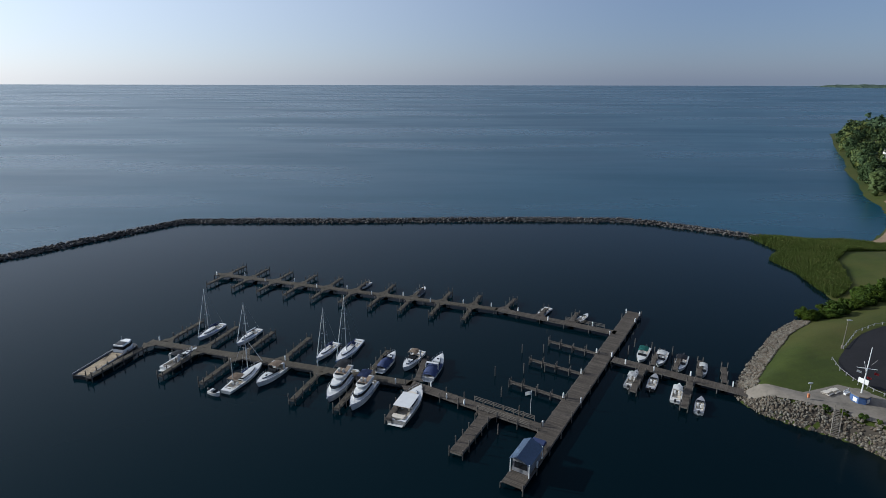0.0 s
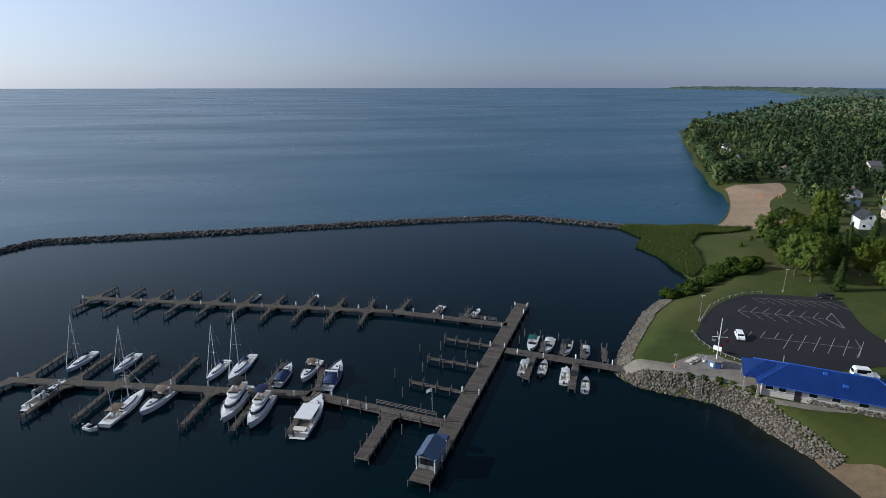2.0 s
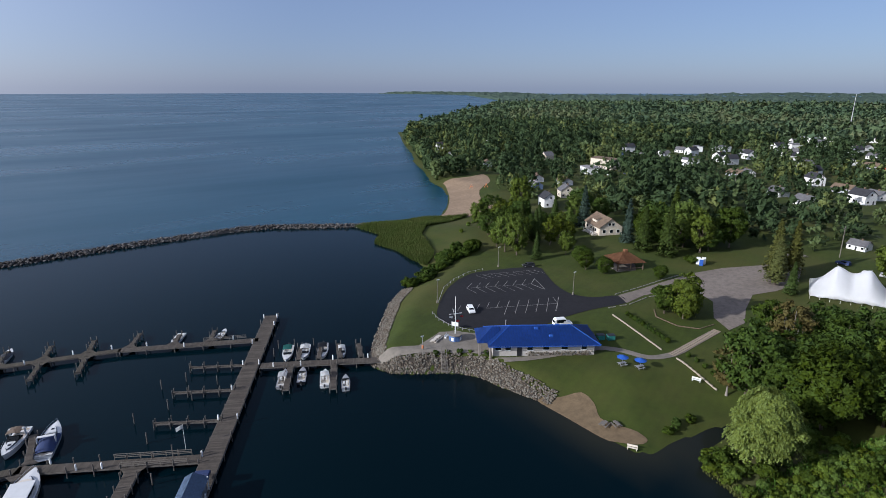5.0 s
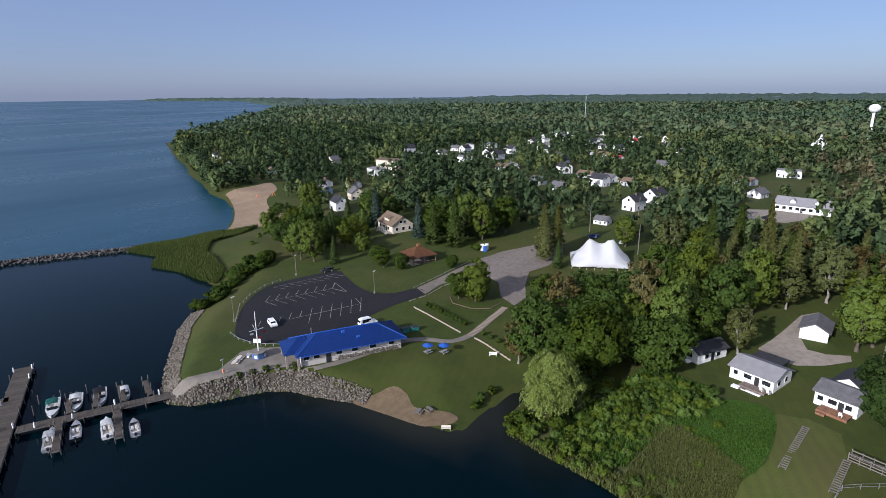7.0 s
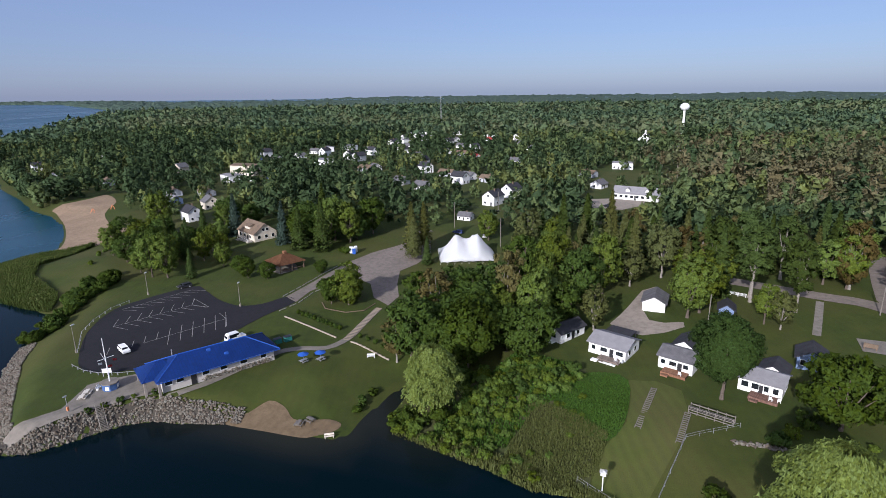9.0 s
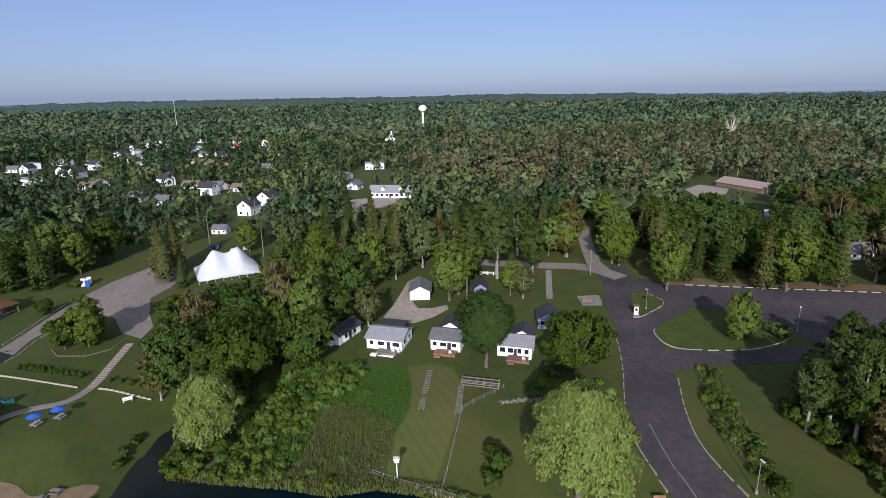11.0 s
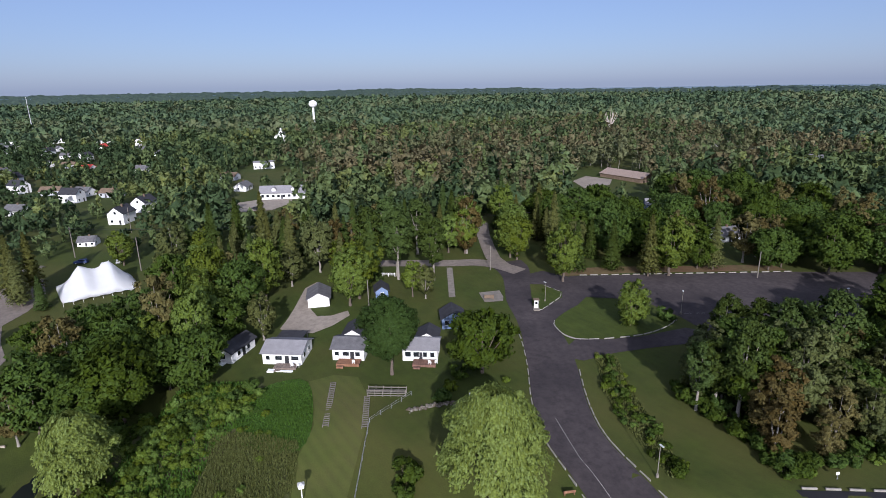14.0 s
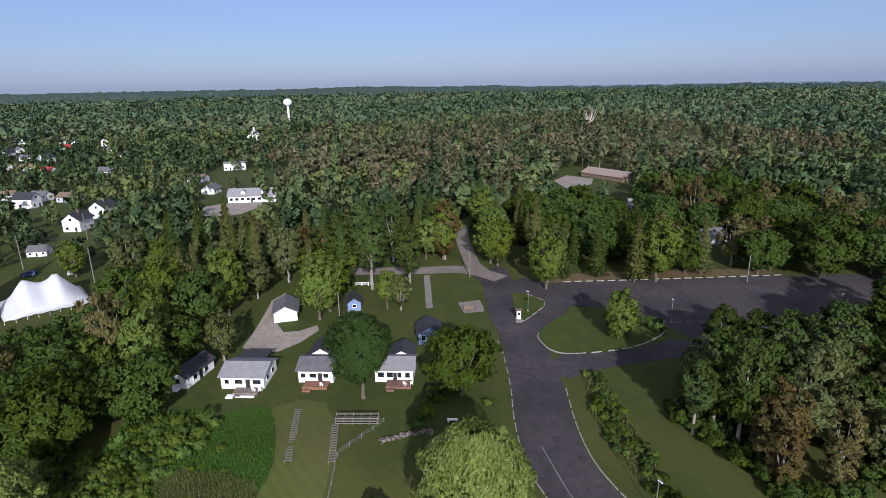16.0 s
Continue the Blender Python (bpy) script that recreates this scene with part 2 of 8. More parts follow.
DECK_MOSSY = wood_deck("mossy_deck", (0.078, 0.066, 0.048), (0.118, 0.101, 0.074), 3.4)
PILE = plain("pile_wood", (0.085, 0.076, 0.066), 0.9, spread=0.4, scale=2)
RAILWOOD = plain("grey_timber", (0.13, 0.115, 0.097), 0.85, spread=0.3)
WHITE = plain("white_paint", (0.68, 0.68, 0.66), 0.5, spread=0.06)
GEL = plain("gel_coat", (0.54, 0.54, 0.53), 0.22, spread=0.05, scale=1)
CREAM = plain("cream_gel_coat", (0.52, 0.47, 0.39), 0.3, spread=0.1)
NAVY = plain("navy_canvas", (0.012, 0.025, 0.085), 0.8, spread=0.3)
TEAL = plain("teal_canvas", (0.02, 0.14, 0.12), 0.8, spread=0.3)
TAN = plain("tan_canvas", (0.24, 0.18, 0.13), 0.85, spread=0.2)
BLACK = plain("black_trim", (0.015, 0.015, 0.017), 0.5, spread=0.3)
GLASS = plain("dark_glass", (0.010, 0.013, 0.016), 0.06, spread=0.2)
STEEL = plain("steel", (0.55, 0.56, 0.58), 0.35, 0.9, spread=0.1)
GREYMETAL = plain("grey_metal", (0.30, 0.30, 0.31), 0.5, 0.4, spread=0.2)
ALU = plain("aluminium", (0.60, 0.61, 0.62), 0.4, 0.5, spread=0.1)
BLUE_ROOF = ribbed("blue_metal_roof", (0.012, 0.046, 0.225), 1.6, 0, 0.42, 0.0)
BLUE = plain("blue_canvas", (0.012, 0.065, 0.30), 0.75, spread=0.2)
SHEDBLUE = plain("slate_blue_roof", (0.10, 0.15, 0.24), 0.7, spread=0.15)
STONE_WALL = rocky("field_stone", (0.33, 0.29, 0.25), True)
ROCK = rocky("riprap_rock", (0.185, 0.158, 0.120))
DARKROCK = rocky("breakwater_rock", (0.12, 0.11, 0.10), spread=0.5)
BARK = plain("bark", (0.085, 0.066, 0.050), 0.95, spread=0.4, scale=5, bump=0.6)
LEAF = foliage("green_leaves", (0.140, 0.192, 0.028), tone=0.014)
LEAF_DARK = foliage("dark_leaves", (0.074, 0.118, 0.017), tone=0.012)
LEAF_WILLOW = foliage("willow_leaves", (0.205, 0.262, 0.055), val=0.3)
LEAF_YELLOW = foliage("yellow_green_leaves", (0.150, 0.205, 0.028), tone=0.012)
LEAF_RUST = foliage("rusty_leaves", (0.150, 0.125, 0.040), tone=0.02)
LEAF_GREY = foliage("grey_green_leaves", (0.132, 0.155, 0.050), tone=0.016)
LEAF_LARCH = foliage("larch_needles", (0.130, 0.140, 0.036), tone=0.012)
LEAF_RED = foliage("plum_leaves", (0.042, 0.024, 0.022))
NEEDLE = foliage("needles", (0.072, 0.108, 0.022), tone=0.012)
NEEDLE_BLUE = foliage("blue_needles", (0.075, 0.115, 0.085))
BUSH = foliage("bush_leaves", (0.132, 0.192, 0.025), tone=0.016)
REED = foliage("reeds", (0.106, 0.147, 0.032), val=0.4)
# leaves of the woods beyond the park, with distance haze mixed in as blue
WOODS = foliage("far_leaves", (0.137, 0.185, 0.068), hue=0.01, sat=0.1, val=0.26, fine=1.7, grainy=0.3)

# ---- tools for meshes ----
from mathutils.geometry import delaunay_2d_cdt

rng = np.random.default_rng(7)


def mesh_of(name, verts, faces, material, smooth=False):
    me = bpy.data.meshes.new(name)
    verts, faces = np.asarray(verts, dtype=np.float32), np.asarray(faces, dtype=np.int32)
    n, k = faces.shape
    me.vertices.add(len(verts))
    me.vertices.foreach_set("co", verts.ravel())
    me.loops.add(n * k)
    me.loops.foreach_set("vertex_index", faces.ravel())
    me.polygons.add(n)
    me.polygons.foreach_set("loop_start", np.arange(0, n * k, k, dtype=np.int32))
    me.polygons.foreach_set("use_smooth", np.full(n, smooth))
    me.update(calc_edges=True)
    me.validate()
    me.materials.append(material)
    return me


def part(name, bm, material, parent=None, label="", smooth=False):
    """Links a bmesh as one mesh object, under a thing or a part."""
    me = bpy.data.meshes.new(name)
    if smooth:
        for f in bm.faces:
            f.smooth = True
    bm.to_mesh(me)
    bm.free()
    me.materials.append(material)
    return linked(name, me, parent, label)


def linked(name, me, parent=None, label=""):
    ob = new(name, me)
    ob.parent = parent
    if label:
        ob["label"] = label
    return ob


def thing(name, m=None, label="", category="", group="", kind=""):
    ob = new(name)
    if m is not None:
        ob.matrix_basis = m
    return tagged(ob, label, category, group, kind)


def box(bm, x0, x1, y0, y1, z0, z1, bevel=0.0, m=None):
    made = bmesh.ops.create_cube(bm, size=1.0, matrix=Matrix.Translation(((x0 + x1) / 2, (y0 + y1) / 2, (z0 + z1) / 2)) @ Matrix.Diagonal((x1 - x0, y1 - y0, z1 - z0, 1)))
    vs = made["verts"]
    if bevel:
        es = list({e for v in vs for e in v.link_edges})
        vs = list({v for f in bmesh.ops.bevel(bm, geom=es, offset=bevel, segments=1, affect="EDGES")["faces"] for v in f.verts} | {v for v in vs if v.is_valid})
    if m is not None:
        bmesh.ops.transform(bm, matrix=m, verts=[v for v in vs if v.is_valid])
    return bm


def boxed(*args, **kw):
    return box(bmesh.new(), *args, **kw)


def rod(bm, a, b, r, r2=None, n=8):
    """A round bar from a to b."""
    a, b = Vector(a), Vector(b)
    d = b - a
    m = Matrix.Translation((a + b) / 2) @ d.to_track_quat("Z", "Y").to_matrix().to_4x4()
    bmesh.ops.create_cone(bm, cap_ends=True, segments=n, radius1=r, radius2=r if r2 is None else r2, depth=d.length, matrix=m)
    return bm


def prism(bm, outline, z0, z1):
    """An upright solid over an outline."""
    low = [bm.verts.new((x, y, z0)) for x, y in outline]
    top = [bm.verts.new((x, y, z1)) for x, y in outline]
    n = len(outline)
    bm.faces.new(low[::-1])
    bm.faces.new(top)
    for i in range(n):
        bm.faces.new((low[i], low[(i + 1) % n], top[(i + 1) % n], top[i]))
    bmesh.ops.recalc_face_normals(bm, faces=bm.faces)
    return bm


def inside(poly, x, y):
    """Which points lie in a polygon."""
    p = np.asarray(poly, float)
    res = np.zeros(np.shape(x), bool)
    for (x0, y0), (x1, y1) in zip(p, np.roll(p, -1, axis=0)):
        hit = ((y0 > y) != (y1 > y)) & (x < (x1 - x0) * (y - y0) / (y1 - y0 + 1e-12) + x0)
        res ^= hit
    return res


def away(poly, x, y, closed=True):
    """Distance from points to a line or the edge of a polygon."""
    p = np.asarray(poly, float)
    ends = np.roll(p, -1, axis=0) if closed else p[1:]
    best = np.full(np.shape(x), 1e12)
    for (x0, y0), (x1, y1) in zip(p, ends):
        dx, dy = x1 - x0, y1 - y0
        t = np.clip(((x - x0) * dx + (y - y0) * dy) / (dx * dx + dy * dy + 1e-12), 0, 1)
        best = np.minimum(best, (x - x0 - t * dx) ** 2 + (y - y0 - t * dy) ** 2)
    return np.sqrt(best)


# ---- the land ----
COAST = [(2230, 4990), (2560, 4228), (2750, 3350), (1944, 2100), (1116, 1240), (868, 1015), (706, 900), (529, 745), (478, 712), (414, 628), (363, 548), (333, 496), (297, 431),
         (267, 382), (243, 338), (224, 306), (217, 286), (202, 260), (185, 238), (162, 216), (140, 222), (123, 223)]
HARBOUR_SHORE = [(123, 205), (113, 194), (115, 180), (113, 165), (110, 155), (101, 148), (92, 141), (82, 133), (76, 126), (68, 117), (61, 108),
                 (58.2, 103.3), (59.9, 98), (64.5, 94.3), (68.7, 91.6), (72.5, 88.5), (74.6, 84.6), (75.8, 77.5), (77.6, 70.5), (78, 61), (77.8, 54), (78.5, 48), (81, 45.5)]
CREEK_SHORE = [(85.5, 45.5), (89, 44.8), (95, 43.8), (100, 42), (100, 40), (94, 40.6), (88, 40.8), (85, 39.5), (82, 33), (79.5, 23), (77, 17),
               (74.5, 10), (75, 3), (72, -5), (68, -12), (58, -25), (46, -45), (36, -70), (20, -110), (-20, -200), (-150, -450)]
LAND = COAST + HARBOUR_SHORE + CREEK_SHORE + [(-600, -1500), (-1500, -4990), (4990, -4990), (4990, 4990)]
# how wide the bank is: x, y, metres from the water's edge to the top of the bank
BANKS = np.array([(60, 100, 4), (66, 94.5, 3.6), (72, 89.5, 3.6), (76, 82, 3.6), (77.5, 76, 5), (70, 120, 8), (85, 136, 10), (105, 150, 16), (118, 195, 60), (78, 57, 26), (82, 46, 26), (95, 41, 22),
                  (82, 25, 42), (75, 2, 24), (65, -15, 14), (40, -70, 12), (165, 217, 40), (200, 258, 32), (226, 300, 12), (300, 410, 12), (420, 630, 12), (2000, 2200, 60)], float)


def height(x, y):
    """The height of the ground."""
    x, y = np.asarray(x, float), np.asarray(y, float)
    d = away(LAND, x, y) * np.where(inside(LAND, x, y), 1, -1)
    w = np.zeros(x.shape)
    s = np.zeros(x.shape)
    for bx, by, bw in BANKS:
        k = 1 / (((x - bx) ** 2 + (y - by) ** 2) ** 1.2 + 4)
        w += k * bw
        s += k
    w = w / s
    t = np.clip(d / w, 0, 1)
    bank = 3.4 * t * t * (3 - 2 * t) ** 1.0 * 0.6 + 3.4 * t * 0.4
    rise = 0.034 * np.clip(d - w - 6, 0, 130) + 0.006 * np.clip(d - w - 136, 0, 3000)
    r = np.hypot(x, y)
    hills = np.clip((r - 1300) / 2600, 0, 1) ** 1.3 * (4 + 8 * np.sin(x * 0.0021 + 1) * np.cos(y * 0.0017) + 6 * np.sin(x * 0.0052 + y * 0.0041))
    hills = hills * np.clip(d / 300, 0, 1)
    bed = np.clip(d * 0.12, -3.5, 0)
    lift = 20.0 * np.clip((r - 900) / 4000, 0, 1) ** 1.6 * np.clip(d / 60, 0, 1) * np.clip(1 - d / 900, 0.1, 1)  # far land keeps above the far water
    hills = hills - 26 * np.clip((r - 1500) / 2500, 0, 1) * np.clip(d / 900, 0, 1)
    return np.where(d > 0, np.maximum(bank + rise + hills + lift, bank) + 0.06, bed - 0.05)


def h1(x, y):
    return float(height(np.array([x]), np.array([y]))[0])


def axis_lines(lo, hi, step, reach=4990, grow=1.22):
    mid = list(np.arange(lo, hi + 0.01, step))
    s, up = step, [mid[-1]]
    while up[-1] < reach:
        s *= grow
        up.append(min(reach, up[-1] + s))
    s, down = step, [mid[0]]
    while down[-1] > -reach:
        s *= grow
        down.append(max(-reach, down[-1] - s))
    return np.array(down[:0:-1] + mid + up[1:])


def grid_faces(nx, ny):
    a = (np.arange(nx - 1)[:, None] * ny + np.arange(ny - 1)[None]).ravel()
    return np.stack([a, a + ny, a + ny + 1, a + 1], 1)


gx, gy = axis_lines(34, 215, 1.5), axis_lines(-110, 250, 1.7)
X, Y = np.meshgrid(gx, gy, indexing="ij")
Z = height(X, Y) - 14.0 * np.clip((np.hypot(X, Y) - 1150) / 200, 0, 1)  # far out the woods hide it
ground = linked("ground", mesh_of("ground", np.stack([X, Y, Z], -1).reshape(-1, 3), grid_faces(len(gx), len(gy)), ROUGH_GRASS, True))
tagged(ground, "green lawns, banks and meadow sloping down to the lake", "ground", kind="structure")

# the lake: flat by the shore; far out its face follows the line of sight to the horizon
BREAKWATER = [(-190, 148), (-155.5, 192), (-134, 222), (-119, 243), (-84, 244.5), (-42, 246), (0, 249), (40, 250.5), (78, 250), (90, 245.5), (108, 234), (124, 223)]
wx, wy = axis_lines(-190, 140, 5.0, grow=1.25), axis_lines(-60, 290, 5.0, grow=1.25)
X, Y = np.meshgrid(wx, wy, indexing="ij")
R = np.hypot(X, Y)
Z = 20.0 * np.clip((R - 900) / 4000, 0, 1) ** 1.6
lake_mesh = mesh_of("lake", np.stack([X, Y, Z], -1).reshape(-1, 3), grid_faces(len(wx), len(wy)), WATER, True)
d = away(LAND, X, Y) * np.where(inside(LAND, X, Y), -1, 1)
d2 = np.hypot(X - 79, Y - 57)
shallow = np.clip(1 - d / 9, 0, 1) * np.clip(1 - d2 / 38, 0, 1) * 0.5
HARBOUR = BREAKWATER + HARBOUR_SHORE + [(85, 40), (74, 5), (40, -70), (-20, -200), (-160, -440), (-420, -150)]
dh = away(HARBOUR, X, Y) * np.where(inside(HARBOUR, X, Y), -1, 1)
basin = 0.10 * np.clip((d2 - 40) / 120, 0, 1)  # a changing sky reflection painted in: harbour water bluer away from its shore
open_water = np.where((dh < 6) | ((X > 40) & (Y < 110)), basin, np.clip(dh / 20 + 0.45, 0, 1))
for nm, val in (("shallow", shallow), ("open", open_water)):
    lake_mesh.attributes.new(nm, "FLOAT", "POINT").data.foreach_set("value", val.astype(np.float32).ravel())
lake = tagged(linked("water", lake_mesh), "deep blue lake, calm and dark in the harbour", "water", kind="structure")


def drape(name, poly, material, off=0.06, step=3.0, label="", category="", kind="structure"):
    """A thin sheet of paving, sand or gravel that lies on the ground."""
    p = np.asarray(poly, float)
    edge = []
    for a, b in zip(p, np.roll(p, -1, axis=0)):
        n = max(1, int(np.hypot(*(b - a)) / step))
        edge += [a + (b - a) * i / n for i in range(n)]
    edge = np.array(edge)
    lo, hi = p.min(0), p.max(0)
    X, Y = np.meshgrid(np.arange(lo[0], hi[0], step), np.arange(lo[1], hi[1], step), indexing="ij")
    X, Y = X.ravel(), Y.ravel()
    ok = inside(p, X, Y) & (away(p, X, Y) > step * 0.5)
    pts = np.concatenate([edge, np.stack([X[ok], Y[ok]], 1)])
    v, _, f, *_ = delaunay_2d_cdt([Vector(q) for q in pts], [], [list(range(len(edge)))], 1, 1e-4)
    v = np.array([tuple(q) for q in v])
    z = height(v[:, 0], v[:, 1]) + off
    me = mesh_of(name, np.column_stack([v, z]), np.array([list(q) for q in f]), material, True)
    if len(me.polygons) and me.polygons[0].normal.z < 0:
        me.flip_normals()
    return tagged(linked(name, me), label, category, kind=kind)


def strip(line, half):
    """The outline of a band of some half width along a line."""
    p = np.asarray(line, float)
    t = np.gradient(p, axis=0)
    t /= np.linalg.norm(t, axis=1)[:, None]
    n = np.stack([-t[:, 1], t[:, 0]], 1) * np.reshape(half, (-1, 1))
    return [tuple(q) for q in p + n] + [tuple(q) for q in (p - n)[::-1]]


def rounded(line, n=4, closed=False):
    """A smooth line through points (Catmull-Rom)."""
    p = [Vector(q) for q in line]
    out = []
    m = len(p)
    for i in range(m if closed else m - 1):
        a, b, c, e = (p[(i - 1) % m], p[i], p[(i + 1) % m], p[(i + 2) % m]) if closed else (p[max(i - 1, 0)], p[i], p[i + 1], p[min(i + 2, m - 1)])
        for k in range(n):
            t = k / n
            out.append(tuple(0.5 * (2 * b + (c - a) * t + (2 * a - 5 * b + 4 * c - e) * t * t + (3 * b - a - 3 * c + e) * t ** 3)))
    return out if closed else out + [tuple(p[-1])]


# ---- paved and bare ground ----
LOT = rounded([(82, 104), (82.2, 110), (86.5, 116), (97.5, 126), (109.5, 132), (118, 132), (133, 124), (130.5, 117), (124.8, 108), (121.8, 99.5), (124.5, 93.5), (131, 89.6),
               (128, 85.2), (118, 88), (108, 89.5), (97, 90), (88, 95)], 3, True)
drape("parking_lot", LOT, ASPHALT, 0.07, label="fresh black asphalt car park with white angled bays", category="parking lot")
PARK_ROAD = [(131, 89.8), (140, 88.8), (151.5, 88), (165, 86.5), (177, 83), (188, 77), (198, 74), (196, 67), (180, 62), (169.5, 63.5), (161.4, 66.5), (150, 63), (141, 59),
             (134, 59.5), (138, 65.5), (148, 71), (151, 77), (147, 82), (137, 85.4), (128.3, 85)]
drape("park_road", PARK_ROAD, asphalt_like("pale_asphalt", (0.21, 0.175, 0.145), (0.29, 0.245, 0.205)), 0.075, label="pale worn asphalt drive through the park", category="road")
PLAZA = [(59.4, 101.8), (60, 104.4), (68.5, 99.6), (76.9, 102.5), (80, 100.5), (83.5, 96.5), (82.5, 91), (79.6, 85.3), (78.2, 86.4), (75.6, 90.2), (69.2, 95.2), (61.5, 100.2)]
drape("plaza", PLAZA, CONCRETE, 0.2, 1.2, "pale concrete plaza between dock and harbour building", "pavement")
drape("footpath", strip(rounded([(76.5, 84.6), (84, 79.8), (92, 76.8), (100.5, 73.4), (104, 69), (106.2, 63.6), (112, 61.2), (120, 61.2), (131, 61.2)], 3), 1.0), CONCRETE, 0.08, 1.5, "pale concrete footpath across the lawn", "path")
drape("swimming_beach", rounded([(78.0, 70.6), (81.0, 67.4), (85.0, 65.2), (84.5, 61.5), (81.9, 58), (82.4, 54.5), (83.4, 51), (83.0, 48.4), (80.5, 48.8), (77.6, 53), (76.8, 57), (76.6, 62), (76.8, 68)], 3, True), DIRT, 0.07, 1.5, "small brown sandy beach worn into the lawn", "beach")
drape("sand_beach", rounded([(158, 214), (170, 222), (183, 235), (201, 257), (220, 285), (226, 294), (246, 292), (259, 292), (243, 268), (220, 252), (200, 226), (196, 214), (184, 201), (170, 206)], 3, True), SAND, 0.1, 4, "pale swimming beach of clean sand", "beach")
DRIVE = rounded([(46, -45), (60, -44.2), (70, -44.2), (77, -45.2), (86, -48.2), (96, -52.6), (108, -57.0), (119, -59.8), (131, -62.2), (142, -66.8), (152, -70.2), (160, -71)], 3)
drape("drive", strip(DRIVE, np.interp(np.arange(len(DRIVE)), [0, 17, 21, 25, 28, 31, len(DRIVE)], [4.9, 5.1, 4.2, 3.7, 4.0, 5.5, 5.5])), ROAD, 0.07, 2.0, "worn grey asphalt drive curving through the park", "road")
RIGHT_LOT = [(139, -76), (140.8, -84), (135, -101), (127, -125), (119.8, -146.8), (109.8, -172), (84, -134), (91, -104), (97, -94), (106.5, -94), (116.5, -92), (120.5, -88), (126, -78.5), (133, -74)]
drape("large_parking_lot", RIGHT_LOT, ROAD, 0.08, 3, "wide worn asphalt car park with faded lines", "parking lot")
drape("side_road", [(105.5, -64), (102.5, -70), (101, -78.5), (101, -91), (97, -94.5), (94, -88), (95.5, -78), (96.5, -68), (96, -60), (100, -56)], ROAD, 0.085, 2, "asphalt side road between two lawns", "road")
drape("lot_drive", [(114, -61.0), (121.5, -62.5), (127.5, -73.0), (131, -75.2), (138, -72.8), (140, -69), (147, -72), (148, -78), (140, -83), (126, -80), (121.5, -74), (113, -64.5)], ROAD, 0.09, 2, "asphalt turn by the pay booth", "road")
drape("cross_street", strip(rounded([(150, -71.5), (158, -67.5), (163, -62), (165.5, -54), (174.4, -31), (177, -24)], 4), 3.0), bpy.data.materials["pale_asphalt"], 0.1, 2, "pale street at the park gate", "road")
drape("gate_street", strip([(156, -69), (165, -69), (177.4, -72.3), (190, -76), (206, -82)], 2.4), bpy.data.materials["pale_asphalt"], 0.115, 2, "pale street leading into the town", "road")
drape("gravel_drive", [(165, -12), (161, -8), (148, -4), (142, -2), (136, 0.5), (132, -2), (130.5, -7), (133, -12), (137.5, -17), (140.5, -17), (139, -12.5), (140, -9), (147, -7.6), (156, -11)], GRAVEL, 0.085, 1.5, "pale gravel drive behind the cottages", "driveway")
drape("garden_walk", strip([(161.5, -52.6), (150, -49), (139, -45.5)], 0.9), CONCRETE, 0.09, 2, "narrow pale walk across a lawn", "path")
drape("sign_corner", [(139.3, -53.5), (138.6, -59.5), (134.0, -58.6), (131.5, -57.4), (132.5, -52.5)], CONCRETE, 0.1, 2, "paved corner by the park sign", "pavement")
drape("corner_lot", [(52, -68), (46, -83), (30, -84), (34, -66)], ASPHALT, 0.07, 3, "dark asphalt edge of another car park", "parking lot")

# ---- docks ----
DOCK_Z = 1.2


def direction(a, b):
    return math.degrees(math.atan2(b[1] - a[1], b[0] - a[0]))


def pile_mesh(top, r=0.11):
    bm = rod(bmesh.new(), (0, 0, -2.6), (0, 0, top), r * 1.05, r, 8)
    me = bpy.data.meshes.new("pile")
    bm.to_mesh(me)
    bm.free()
    me.materials.append(PILE)
    return me


PILES = [pile_mesh(t) for t in (1.9, 2.1, 2.35)]
SHORT_PILE = pile_mesh(1.12, 0.11)


def dock(name, a, b, width, label, spacing=4.0, deck=DECK, tall=True, flare=0.0, z=DOCK_Z, group="docks"):
    """A timber dock from a to b: a board deck, a bearer along each side, and piles."""
    length = math.dist(a, b)
    t = thing(name, pose(a[0], a[1], 0, 0, 0, direction(a, b)), label, "dock", group)
    w = width * 0.43
    bm = bmesh.new()
    box(bm, 0, length, -w, w, z - 0.09, z, 0.02)
    if flare:
        for s in (1, -1):
            prism(bm, [(-0.2, s * w), (flare, s * w), (-0.2, s * (w + flare * 0.8))][::s], z - 0.085, z - 0.004)
    part("deck", bm, deck, t)
    for s in (-1, 1):
        part("bearer", boxed(0, length, s * w - 0.09, s * w + 0.09, z - 0.34, z - 0.095, 0.02), PILE, t)
    part("cross_beam", boxed(length - 0.3, length, -w, w, z - 0.45, z - 0.1, 0.02), RAILWOOD, t)
    n = max(1, int(length / spacing))
    for i in range(n + 1):
        for s in (-1, 1):
            if i == 0 and flare:
                continue
            me = PILES[(i * 7 + (s > 0) * 3 + int(a[0])) % 3] if tall and (i + (s > 0)) % (1 if tall == 1 else 2) == 0 else SHORT_PILE
            p = linked("post", me, t)
            p.matrix_basis = pose(min(length - 0.15, i * length / n), s * (w + 0.15), 0, rng.normal(0, 0.8), rng.normal(0, 0.8), 0)
    return t


def along(a, b, d):
    k = d / math.dist(a, b)
    return (a[0] + (b[0] - a[0]) * k, a[1] + (b[1] - a[1]) * k)


